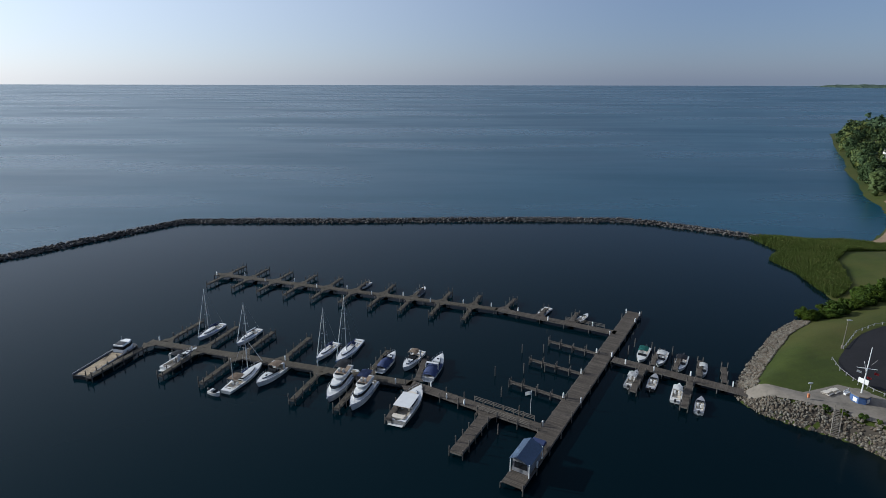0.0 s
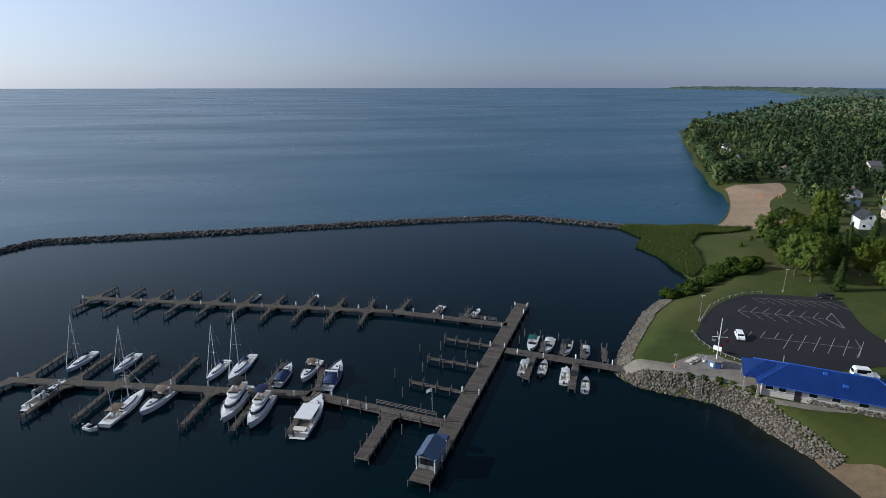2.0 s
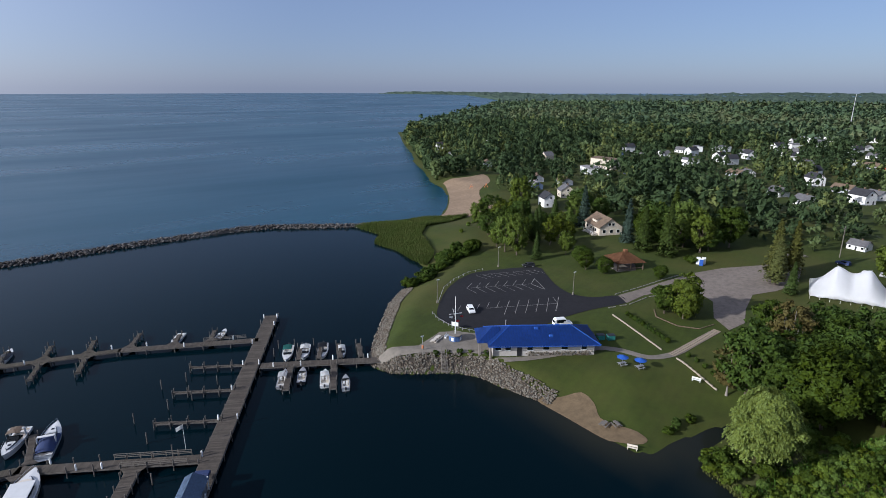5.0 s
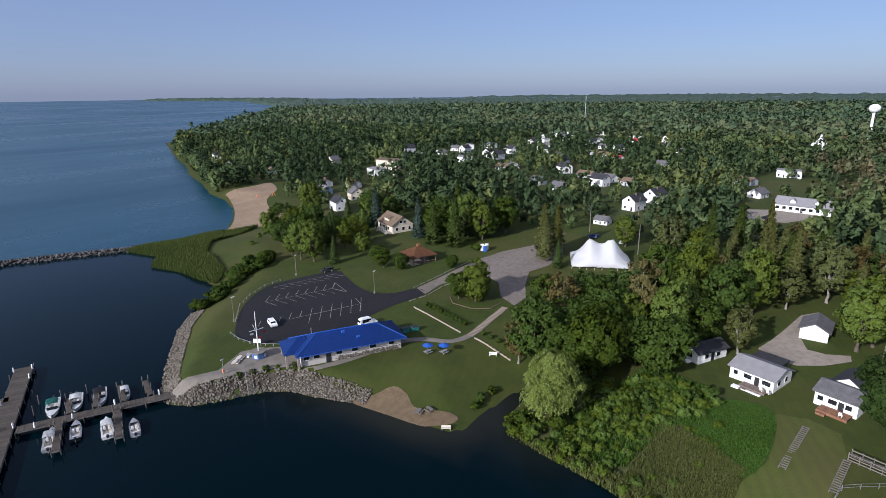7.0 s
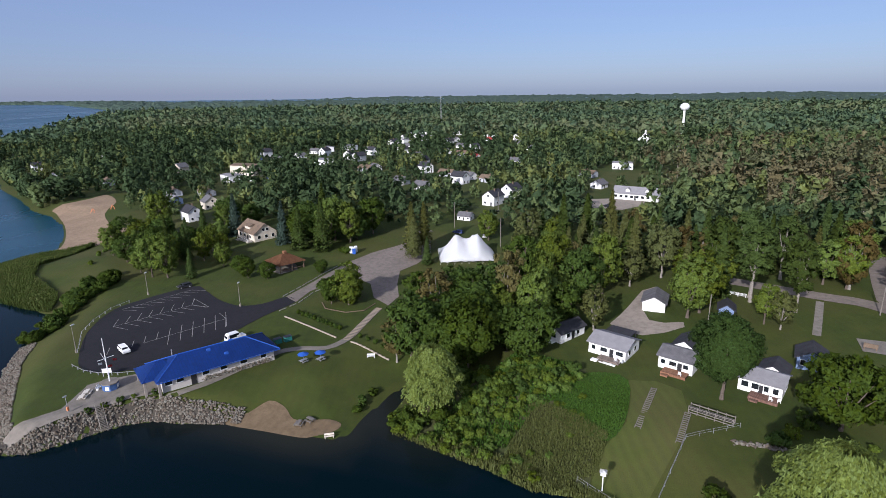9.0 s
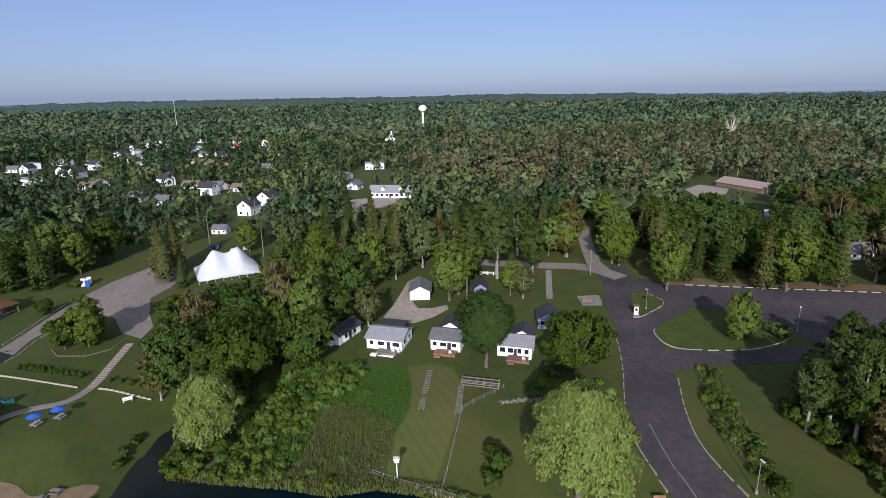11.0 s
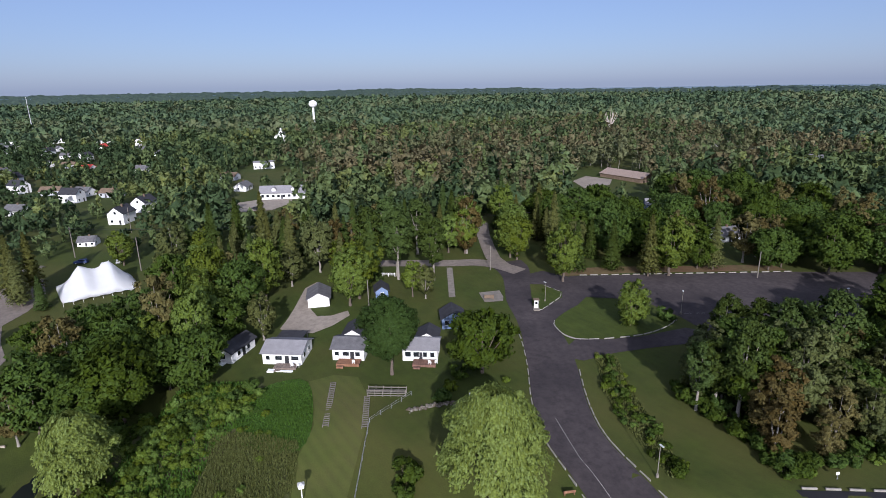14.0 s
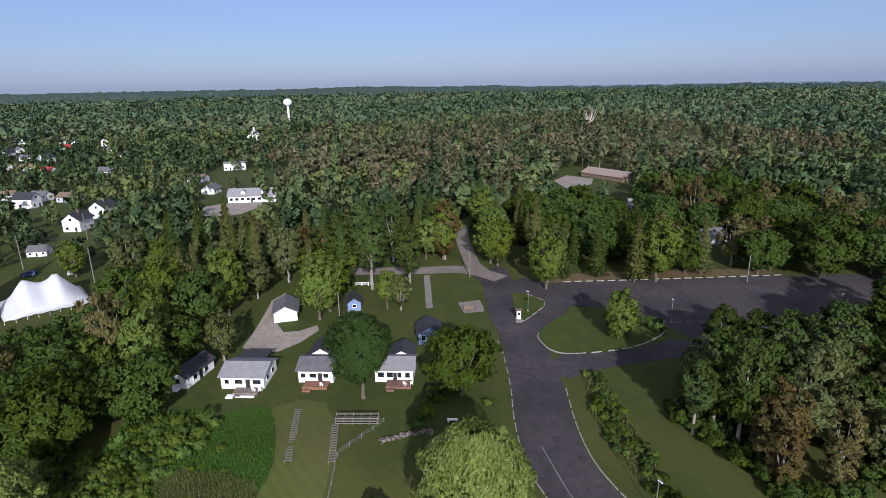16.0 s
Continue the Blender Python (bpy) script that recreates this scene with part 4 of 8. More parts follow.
def cruiser(bow, stern, label, W=None, top=None, hull=GEL, arch=True, cover=None, fb=1.15, trim=BLACK, hard=False):
    t, L = boat("cabin_cruiser", bow, stern, label)
    W = W or L * 0.32
    beam, sheer = hull_parts(t, L, W, fb, hull, GEL, (0.06, 0.46), 2.4, 0.92, trim)
    cabin(t, [(-L * 0.05, W * 0.30), (L * 0.12, W * 0.28), (L * 0.27, W * 0.15), (L * 0.33, W * 0.04)], fb, fb + 0.5, 0.8)
    bm = bmesh.new()
    v = [bm.verts.new(p) for p in ((L * 0.10, -W * 0.30, fb + 0.35), (L * 0.10, W * 0.30, fb + 0.35), (-L * 0.02, W * 0.34, fb + 1.15), (-L * 0.02, -W * 0.34, fb + 1.15), (-L * 0.12, W * 0.40, fb + 0.35), (-L * 0.12, -W * 0.40, fb + 0.35))]
    fs = [bm.faces.new((v[0], v[1], v[2], v[3])), bm.faces.new((v[1], v[4], v[2])), bm.faces.new((v[0], v[3], v[5]))]
    bmesh.ops.solidify(bm, geom=fs, thickness=0.05)
    part("windshield", bm, GLASS, t, "dark raked glass")
    if arch:
        a = part("radar_arch", boxed(-L * 0.2, -L * 0.14, -W * 0.44, W * 0.44, fb + 1.65, fb + 1.8, 0.04), GEL, t)
        for y in (-1, 1):
            part("leg", box(bmesh.new(), -L * 0.22, -L * 0.16, y * W * 0.44 - 0.05, y * W * 0.44 + 0.05, fb, fb + 1.66, 0.02), GEL, a)
    if hard:
        cabin(t, [(-L * 0.18, W * 0.40), (L * 0.04, W * 0.40), (L * 0.16, W * 0.30), (L * 0.20, W * 0.1)], fb, fb + 1.25, 0.84, hull, True, "wheelhouse")
        part("hard_top", boxed(-L * 0.30, L * 0.10, -W * 0.42, W * 0.42, fb + 1.28, fb + 1.42, 0.06), GEL, t)
        part("sun_pad", boxed(-L * 0.46, -L * 0.36, -W * 0.3, W * 0.3, fb - 0.3, fb + 0.1, 0.06), CREAM, t)
    if top:
        canopy_top(t, -L * 0.24, L * 0.0, W * 0.40, fb + 1.75, top)
    if cover:
        bm = bmesh.new()
        n, m = 8, 7
        g = [[bm.verts.new((-L * 0.46 + L * 0.56 * i / (n - 1), (beam(0.04 + 0.56 * i / (n - 1)) + 0.04) * (2 * j / (m - 1) - 1), fb + 0.02 + (1.1 * math.sin(math.pi * min(1, (i + 0.4) / (n - 0.6))) ** 0.6) * (1 - abs(2 * j / (m - 1) - 1) ** 2.5))) for j in range(m)] for i in range(n)]
        for i in range(n - 1):
            for j in range(m - 1):
                bm.faces.new((g[i][j], g[i + 1][j], g[i + 1][j + 1], g[i][j + 1]))
        part("cockpit_cover", bm, cover, t, smooth=True)
    part("swim_platform", boxed(-L * 0.5 - 0.7, -L * 0.5 + 0.05, -W * 0.36, W * 0.36, 0.22, 0.30, 0.03), GEL, t)
    rail(t, beam, sheer, L, 0.55, 0.98, 6)
    for y in (-1, 1):
        part("foredeck_hatch", boxed(L * 0.2 - 0.25, L * 0.2 + 0.25, y * 0.02 + (0 if y < 0 else 0.0) - 0.25, y * 0.02 + 0.25, fb + 0.40 + 0.02 * y, fb + 0.56 + 0.02 * y, 0.03), GLASS, t) if y > 0 else None
    return t


def flybridge(bow, stern, label, W=None, top=BLACK, house=GEL):
    t, L = boat("flybridge_yacht", bow, stern, label)
    W = W or L * 0.34
    fb = 1.45
    beam, sheer = hull_parts(t, L, W, fb, GEL, GEL, (0.04, 0.20), 2.3, 0.95, NAVY)
    cabin(t, [(-L * 0.28, W * 0.40), (L * 0.08, W * 0.40), (L * 0.22, W * 0.30), (L * 0.29, W * 0.12)], fb, fb + 1.5, 0.80)
    b = cabin(t, [(-L * 0.34, W * 0.34), (0.0, W * 0.34), (L * 0.06, W * 0.24), (L * 0.09, W * 0.08)], fb + 1.5, fb + 2.2, 1.06, GEL, False, "flybridge")
    part("bridge_floor", boxed(-L * 0.31, -L * 0.02, -W * 0.29, W * 0.29, fb + 2.2, fb + 2.25, 0.01), TAN, b)
    part("venturi_screen", boxed(L * 0.005, L * 0.02, -W * 0.25, W * 0.25, fb + 2.18, fb + 2.6, 0.01), GLASS, b)
    for y in (-1, 1):
        part("helm_chair", boxed(-L * 0.1, -L * 0.06, y * W * 0.12 - 0.25, y * W * 0.12 + 0.25, fb + 2.25, fb + 3.05, 0.06), GEL, b)
    canopy_top(t, -L * 0.30, -L * 0.01, W * 0.34, fb + 3.9, top)
    part("swim_platform", boxed(-L * 0.5 - 0.8, -L * 0.5 + 0.05, -W * 0.42, W * 0.42, 0.25, 0.34, 0.03), GEL, t)
    part("antenna", rod(bmesh.new(), (-L * 0.2, W * 0.36, fb + 2.0), (-L * 0.26, W * 0.4, fb + 5.6), 0.03, 0.012, 5), WHITE, t)
    part("anchor_roller", boxed(L * 0.46, L * 0.53, -0.12, 0.12, fb * 1.24, fb * 1.3, 0.02), STEEL, t)
    rail(t, beam, sheer, L, 0.5, 0.985, 7, 0.7)
    return t


def runabout(bow, stern, label, top=None, W=None, hull=GEL, motor=True, cover=None, dark=False):
    t, L = boat("motorboat", bow, stern, label)
    W = W or min(2.6, L * 0.36)
    fb = 0.85
    beam, sheer = hull_parts(t, L, W, fb, hull, GEL if not dark else GREYMETAL, (0.08, 0.6 if not cover else 0.6), 2.5, 0.94, BLACK)
    bm = bmesh.new()
    x = L * 0.1
    v = [bm.verts.new(p) for p in ((x + 0.5, -W * 0.30, fb), (x + 0.5, W * 0.30, fb), (x, W * 0.36, fb + 0.5), (x, -W * 0.36, fb + 0.5), (x - 0.5, W * 0.42, fb), (x - 0.5, -W * 0.42, fb))]
    fs = [bm.faces.new((v[0], v[1], v[2], v[3])), bm.faces.new((v[1], v[4], v[2])), bm.faces.new((v[0], v[3], v[5]))]
    bmesh.ops.solidify(bm, geom=fs, thickness=0.04)
    part("windshield", bm, GLASS, t)
    if top:
        canopy_top(t, -L * 0.22, L * 0.1, W * 0.42, fb + 1.3, top)
    if cover:
        bm = bmesh.new()
        n, m = 7, 5
        g = [[bm.verts.new((-L * 0.47 + L * 0.62 * i / (n - 1), (beam(0.03 + 0.62 * i / (n - 1)) + 0.03) * (2 * j / (m - 1) - 1), fb + 0.02 + 0.65 * math.sin(math.pi * min(1, (i + 0.5) / n)) * (1 - abs(2 * j / (m - 1) - 1) ** 2.2))) for j in range(m)] for i in range(n)]
        for i in range(n - 1):
            for j in range(m - 1):
                bm.faces.new((g[i][j], g[i + 1][j], g[i + 1][j + 1], g[i][j + 1]))
        part("boat_cover", bm, cover, t, smooth=True)
    if motor:
        e = part("outboard_motor", boxed(-L / 2 - 0.55, -L / 2 - 0.05, -0.22, 0.22, 0.55, 1.25, 0.1), BLACK, t)
        part("motor_leg", boxed(-L / 2 - 0.42, -L / 2 - 0.22, -0.08, 0.08, -0.4, 0.56, 0.03), GREYMETAL, e)
    return t


def work_barge(bow, stern):
    """A long flat work boat with a plank deck and a wheelhouse."""
    t, L = boat("work_boat", bow, stern, "long work boat with a bare plank deck and a white wheelhouse")
    W = 4.4
    bm = prism(bmesh.new(), [(-L / 2, -W / 2), (L * 0.36, -W / 2), (L * 0.46, -W * 0.32), (L * 0.5, 0), (L * 0.46, W * 0.32), (L * 0.36, W / 2), (-L / 2, W / 2)], -0.4, 0.95)
    part("hull", bm, BLACK, t)
    part("plank_deck", boxed(-L * 0.48, L * 0.16, -W * 0.34, W * 0.34, 0.953, 1.02, 0.01), wood_deck("pale_planks", (0.42, 0.33, 0.22), (0.55, 0.45, 0.31), 2.5), t, "pale bare planks")
    for y in (-1, 1):
        part("bulwark", boxed(-L * 0.49, L * 0.36, y * W / 2 - 0.1, y * W / 2 + 0.1, 0.954, 1.35, 0.03), GREYMETAL, t)
        for i in range(7):
            part("stanchion", rod(bmesh.new(), (-L * 0.46 + i * L * 0.1, y * W / 2, 1.35), (-L * 0.46 + i * L * 0.1, y * W / 2, 1.95), 0.04, n=6), BLACK, t)
    cabin(t, [(L * 0.18, W * 0.36), (L * 0.34, W * 0.36), (L * 0.42, W * 0.18)], 0.954, 3.0, 0.9, WHITE, True, "wheelhouse")
    part("black_awning", boxed(L * 0.2, L * 0.3, -W * 0.26, W * 0.26, 3.02, 3.12, 0.03), BLACK, t)
    part("mast", rod(bmesh.new(), (L * 0.28, 0, 3.1), (L * 0.28, 0, 4.8), 0.05, n=6), WHITE, t)
    part("crane_beam", rod(bmesh.new(), (L * 0.1, 1.2, 1.0), (-L * 0.05, 1.4, 1.35), 0.09, n=6), BLACK, t)


work_barge((-74.3, 123.2), (-77.2, 106.8))
cruiser((-58.0, 120.5), (-61.4, 111.0), "white cabin cruiser with dark hull sides", hull=GEL, arch=True, top=BLACK)
sailboat((-60.3, 125.2), (-57.6, 134.8), "white sailboat with a navy sail cover", 14.0)
sailboat((-49.8, 122.4), (-47.2, 131.8), "white sailboat with a pale awning", 11.5, cover=WHITE, dodger=TAN)
sailboat((-40.6, 114.6), (-44.4, 102.0), "white ketch with a tan cockpit awning", 11.0, ketch=True)
cruiser((-38.9, 104.2), (-34.9, 114.4), "white cabin cruiser with a tan canvas top", top=TAN, fb=1.2)
sailboat((-29.2, 115.6), (-26.2, 124.6), "small white sailboat with two thin stays", 13.5)
sailboat((-24.6, 114.2), (-21.0, 126.6), "large white sailboat with a tall mast", 17.0, hull=GEL)
flybridge((-23.0, 98.6), (-20.4, 111.4), "white flybridge motor yacht with a black top", 4.2)
flybridge((-18.0, 96.0), (-15.2, 106.8), "white flybridge boat with dark canvas enclosure", 3.7, NAVY)
cruiser((-4.9, 104.6), (-9.0, 92.2), "large cream-white express cruiser moored bow in", 4.6, None, CREAM, False, fb=1.35, hard=True)
cruiser((-11.8, 119.6), (-14.4, 111.4), "white motorboat under a navy canvas cover", 2.9, cover=NAVY, arch=False)
cruiser((-9.4, 111.4), (-5.9, 120.6), "white cabin cruiser with a cream canvas top", 3.1, TAN)
cruiser((-0.9, 118.8), (-4.0, 108.0), "white cruiser under a full navy canvas cover", 3.5, cover=NAVY)
runabout((-27.2, 160.6), (-24.6, 166.8), "small white motorboat with a blue stripe", W=2.3)
runabout((-7.2, 162.6), (-9.4, 156.0), "white motorboat with a dark cockpit cover", cover=BLACK)
runabout((23.9, 141.2), (27.8, 147.6), "white open motorboat at a short finger dock", W=2.6)
runabout((37.6, 143.2), (33.9, 138.6), "small dark-hulled open motorboat at the dock", hull=BLACK, W=2.1)
runabout((42.9, 116.6), (47.0, 124.2), "white motorboat with a teal canvas top", TEAL, 2.8)
runabout((46.5, 115.0), (50.4, 122.0), "white motorboat with a white hardtop", WHITE, 2.7)
runabout((50.2, 112.8), (54.2, 120.2), "white motorboat with a black canvas top", BLACK, 2.8)
runabout((54.2, 110.4), (56.8, 115.8), "small white centre-console motorboat", WHITE, 2.1)
runabout((41.4, 112.8), (37.4, 106.0), "open fishing boat with a pale hardtop and dark deck", GEL, 2.5, GREYMETAL, dark=True)
runabout((44.9, 111.4), (41.6, 105.2), "dark grey open motorboat", None, 2.2, BLACK, dark=True)
runabout((48.4, 107.4), (45.0, 100.8), "white motorboat with a white cuddy top", WHITE, 2.4)
runabout((50.8, 102.4), (48.0, 97.0), "small open aluminium motorboat", None, 2.1, ALU, dark=True)
dinghy = runabout((-45.0, 101.2), (-47.8, 102.6), "white inflatable dinghy tied behind a ketch", None, 1.5)

# blue-roofed pump-out shed at the pier's end
shed = thing("pier_shed", pose(13.4, 80.2, DOCK_Z, 0, 0, direction(PIER_A, PIER_B)), "small blue-roofed shed on the end of the pier", "shed")
part("wall", boxed(-2.2, 2.6, -1.45, 1.45, 0, 2.3), GREYMETAL, shed)
bm = bmesh.new()
v = [bm.verts.new(p) for p in ((-2.9, -1.8, 2.2), (3.0, -1.8, 2.2), (3.0, 0.5, 3.2), (-2.9, 0.5, 3.2), (3.0, 1.8, 2.5), (-2.9, 1.8, 2.5))]
fs = [bm.faces.new((v[0], v[1], v[2], v[3])), bm.faces.new((v[3], v[2], v[4], v[5]))]
bmesh.ops.solidify(bm, geom=fs, thickness=0.1)
part("roof", bm, SHEDBLUE, shed, "faded blue sheet roof")
part("window", boxed(-2.26, -2.19, -1.1, 1.1, 0.8, 1.9, 0.01), GLASS, shed)
for y in (-1.1, 0, 1.1):
    part("window", boxed(-1.2 + y, -0.5 + y, 1.44, 1.5, 0.9, 1.8, 0.01), GLASS, shed)
for x in (-2.7, 2.8):
    for y in (-1.6, 1.6):
        part("post", boxed(x - 0.07, x + 0.07, y - 0.07, y + 0.07, 0, 2.4, 0.01), WHITE, shed)
tarp = thing("folded_canopy", pose(16.0, 84.6, DOCK_Z, 0, 0, direction(PIER_A, PIER_B)), "dark blue folded canvas canopy frame", "canopy")
part("canvas", boxed(-0.7, 0.7, -1.2, 1.2, 1.0, 1.5, 0.15), NAVY, tarp)
for x in (-0.6, 0.6):
    for y in (-1.1, 1.1):
        part("leg", rod(bmesh.new(), (x, y, 0), (x, y, 1.1), 0.04, n=6), BLACK, tarp)


def railing(a, b, label="grey timber railing beside the dock"):
    L = math.dist(a, b)
    t = thing("dock_railing", pose(a[0], a[1], DOCK_Z, 0, 0, direction(a, b)), label, "railing", "dock railings")
    for i in range(int(L / 2) + 1):
        x = min(L, i * L / int(L / 2))
        part("post", boxed(x - 0.05, x + 0.05, -0.05, 0.05, 0, 1.05), RAILWOOD, t)
    for zz in (0.35, 0.65, 0.98):
        part("rail", boxed(0, L, -0.075, -0.052, zz, zz + 0.12), RAILWOOD, t)
    return t


for a, b, off, l in ((along(A1, A2, 14.0), along(A1, A2, 26.5), 1.2, True), (along(A1, A2, 16.0), along(A1, A2, 26.5), 1.2, False), (along((13.0, 145.1), B2, 19.0), along((13.0, 145.1), B2, 29.0), 1.15, True)):
    u = Vector((b[0] - a[0], b[1] - a[1])).normalized()
    n = Vector((-u.y, u.x)) * (off if l else -off)
    railing(tuple(Vector(a) + n), tuple(Vector(b) + n))

dock_flag = thing("dock_flagpole", pose(16.2, 96.4, 0), "thin pole with a small pale flag beside the dock", "flagpole")
part("pole", rod(bmesh.new(), (0, 0, -2), (0, 0, 5.2), 0.05, 0.03, 6), WHITE, dock_flag)
bm = bmesh.new()
g = [[bm.verts.new((-0.05 - 0.28 * i, 0.10 * math.sin(i * 1.3), 5.1 - 0.8 * j - 0.05 * i)) for j in range(2)] for i in range(5)]
for i in range(4):
    bm.faces.new((g[i][0], g[i + 1][0], g[i + 1][1], g[i][1]))
bmesh.ops.solidify(bm, geom=list(bm.faces), thickness=0.01)
part("flag", bm, WHITE, dock_flag)

# ---- buildings ----
SIDING = ribbed("white_siding", (0.66, 0.65, 0.63), 6.0, 2, 0.6, depth=0.01, spread=0.05)
GREYSIDING = ribbed("grey_siding", (0.36, 0.37, 0.39), 6.0, 2, 0.6, depth=0.01)
BEIGE = ribbed("beige_siding", (0.52, 0.46, 0.37), 6.0, 2, 0.6, depth=0.01)
BLUESIDE = ribbed("blue_siding", (0.13, 0.18, 0.30), 6.0, 2, 0.6, depth=0.01)
R_GREY, R_LIGHT = shingled("grey_shingles", (0.17, 0.165, 0.17)), shingled("pale_grey_shingles", (0.33, 0.32, 0.33), 0.15)
R_DARK, R_BROWN = shingled("charcoal_shingles", (0.055, 0.055, 0.062)), shingled("brown_shingles", (0.22, 0.16, 0.11))
R_RUST, R_RED = shingled("rust_shingles", (0.27, 0.13, 0.065)), plain("red_metal_roof", (0.45, 0.05, 0.03), 0.5)
R_TAN = ribbed("tan_metal_roof", (0.26, 0.195, 0.15), 1.5, 0, 0.5)
CEDAR = wood_deck("cedar_deck", (0.27, 0.13, 0.07), (0.36, 0.19, 0.11), 5.0)


def gable_roof(W, D, h, rise, along_x, over=0.45, thick=0.16):
    """Two slabs over a rectangle of W by D; the ridge runs along x or y."""
    bm = bmesh.new()
    if along_x:
        k = rise / (D / 2)
        rows = [(-over, h - k * over), (D / 2, h + rise), (D + over, h - k * over)]
        pts = [[bm.verts.new((x, y, z + 0.02)) for y, z in rows] for x in (-over, W + over)]
    else:
        k = rise / (W / 2)
        rows = [(-over, h - k * over), (W / 2, h + rise), (W + over, h - k * over)]
        pts = [[bm.verts.new((x, y, z + 0.02)) for x, z in rows] for y in (D + over, -over)]
    a, b = pts
    fs = [bm.faces.new((a[0], b[0], b[1], a[1])), bm.faces.new((a[1], b[1], b[2], a[2]))]
    bmesh.ops.recalc_face_normals(bm, faces=bm.faces)
    if fs[0].normal.z < 0:
        bmesh.ops.reverse_faces(bm, faces=bm.faces)
    bmesh.ops.solidify(bm, geom=list(bm.faces), thickness=-thick)
    return bm


def walls(W, D, h, rise, along_x):
    """A solid house body with gables."""
    bm = bmesh.new()
    if along_x:
        prof = [(0, -0.5), (D, -0.5), (D, h), (D / 2, h + rise), (0, h)]
        ends = [[bm.verts.new((x, y, z)) for y, z in prof] for x in (0, W)]
    else:
        prof = [(0, -0.5), (W, -0.5), (W, h), (W / 2, h + rise), (0, h)]
        ends = [[bm.verts.new((x, y, z)) for x, z in prof] for y in (0, D)]
    a, b = ends
    bm.faces.new(a)
    bm.faces.new(b[::-1])
    for i in range(5):
        bm.faces.new((a[i], b[i], b[(i + 1) % 5], a[(i + 1) % 5]))
    bmesh.ops.recalc_face_normals(bm, faces=bm.faces)
    return bm


def window(parent, face, u, z, w, h, W, D, frame_mat=None):
    """A framed pane on the front, back, left or right wall."""
    m = {"front": pose(u, 0, z), "back": pose(u, D, z, 0, 0, 180), "left": pose(0, u, z, 0, 0, -90), "right": pose(W, u, z, 0, 0, 90)}[face]
    f = part("window", boxed(-w / 2 - 0.08, w / 2 + 0.08, -0.06, 0.02, -h / 2 - 0.08, h / 2 + 0.08, 0.01), frame_mat or WHITE, parent)
    f.matrix_basis = m
    part("pane", boxed(-w / 2, w / 2, -0.075, -0.062, -h / 2, h / 2), GLASS, f)
    part("sill", boxed(-w / 2 - 0.12, w / 2 + 0.12, -0.14, -0.063, -h / 2 - 0.13, -h / 2 - 0.05), frame_mat or WHITE, f)
    return f


def door(parent, face, u, w, h, W, D, material=BLACK):
    m = {"front": pose(u, 0, 0.1), "back": pose(u, D, 0.1, 0, 0, 180), "left": pose(0, u, 0.1, 0, 0, -90), "right": pose(W, u, 0.1, 0, 0, 90)}[face]
    d = part("door", boxed(-w / 2, w / 2, -0.06, 0.02, 0, h, 0.01), material, parent)
    d.matrix_basis = m
    part("handle", boxed(w / 2 - 0.16, w / 2 - 0.08, -0.11, -0.062, 0.95, 1.05), STEEL, d)
    return d


def house(name, x, y, ang, W, D, h, rise, along_x, wall, roof, label, wins=(), doors=(), z=None, chimney=None, category="house", group="houses", trim=None):
    m = pose(x, y, (h1(x, y) if z is None else z) + 0.0, 0, 0, ang)
    t = thing(name, m, label, category, group)
    part("wall", walls(W, D, h, rise, along_x), wall, t)
    part("roof", gable_roof(W, D, h, rise, along_x), roof, t)
    for f, u, zz, w, hh in wins:
        window(t, f, u, zz, w, hh, W, D, trim)
    for f, u, w, hh in doors:
        door(t, f, u, w, hh, W, D)
    if chimney:
        part("chimney", boxed(chimney[0] - 0.4, chimney[0] + 0.4, chimney[1] - 0.4, chimney[1] + 0.4, h, h + rise + 1.0, 0.03), R_BROWN, t)
    return t


def porch(t, x0, x1, y0, z, material=CEDAR, rails=True):
    """A low timber deck before a house."""
    p = part("porch", boxed(x0, x1, y0, -0.02, -0.6, z, 0.02), material, t)
    part("step", boxed(x0 + 0.3, x0 + 1.8, y0 - 0.9, y0 - 0.02, -0.6, z * 0.5, 0.02), material, p)
    if rails:
        for i in range(5):
            x = x0 + (x1 - x0) * i / 4
            part("post", boxed(x - 0.05, x + 0.05, y0, y0 + 0.1, z, z + 0.9), WHITE, p)
        part("rail", boxed(x0, x1, y0 + 0.02, y0 + 0.08, z + 0.85, z + 0.93), WHITE, p)
    return p


def chair(x, y, z, turn, material=WHITE):
    t = thing("lawn_chair", pose(x, y, z, 0, 0, turn), "plastic lawn chair on a cottage porch", "chair", "lawn chairs")
    part("seat", boxed(-0.28, 0.28, -0.28, 0.28, 0.36, 0.42, 0.02), material, t)
    part("backrest", boxed(-0.28, 0.28, 0.24, 0.30, 0.43, 0.95, 0.02), material, t)
    for a in (-0.24, 0.24):
        for b in (-0.24, 0.24):
            part("leg", boxed(a - 0.03, a + 0.03, b - 0.03, b + 0.03, 0, 0.36), material, t)
    return t


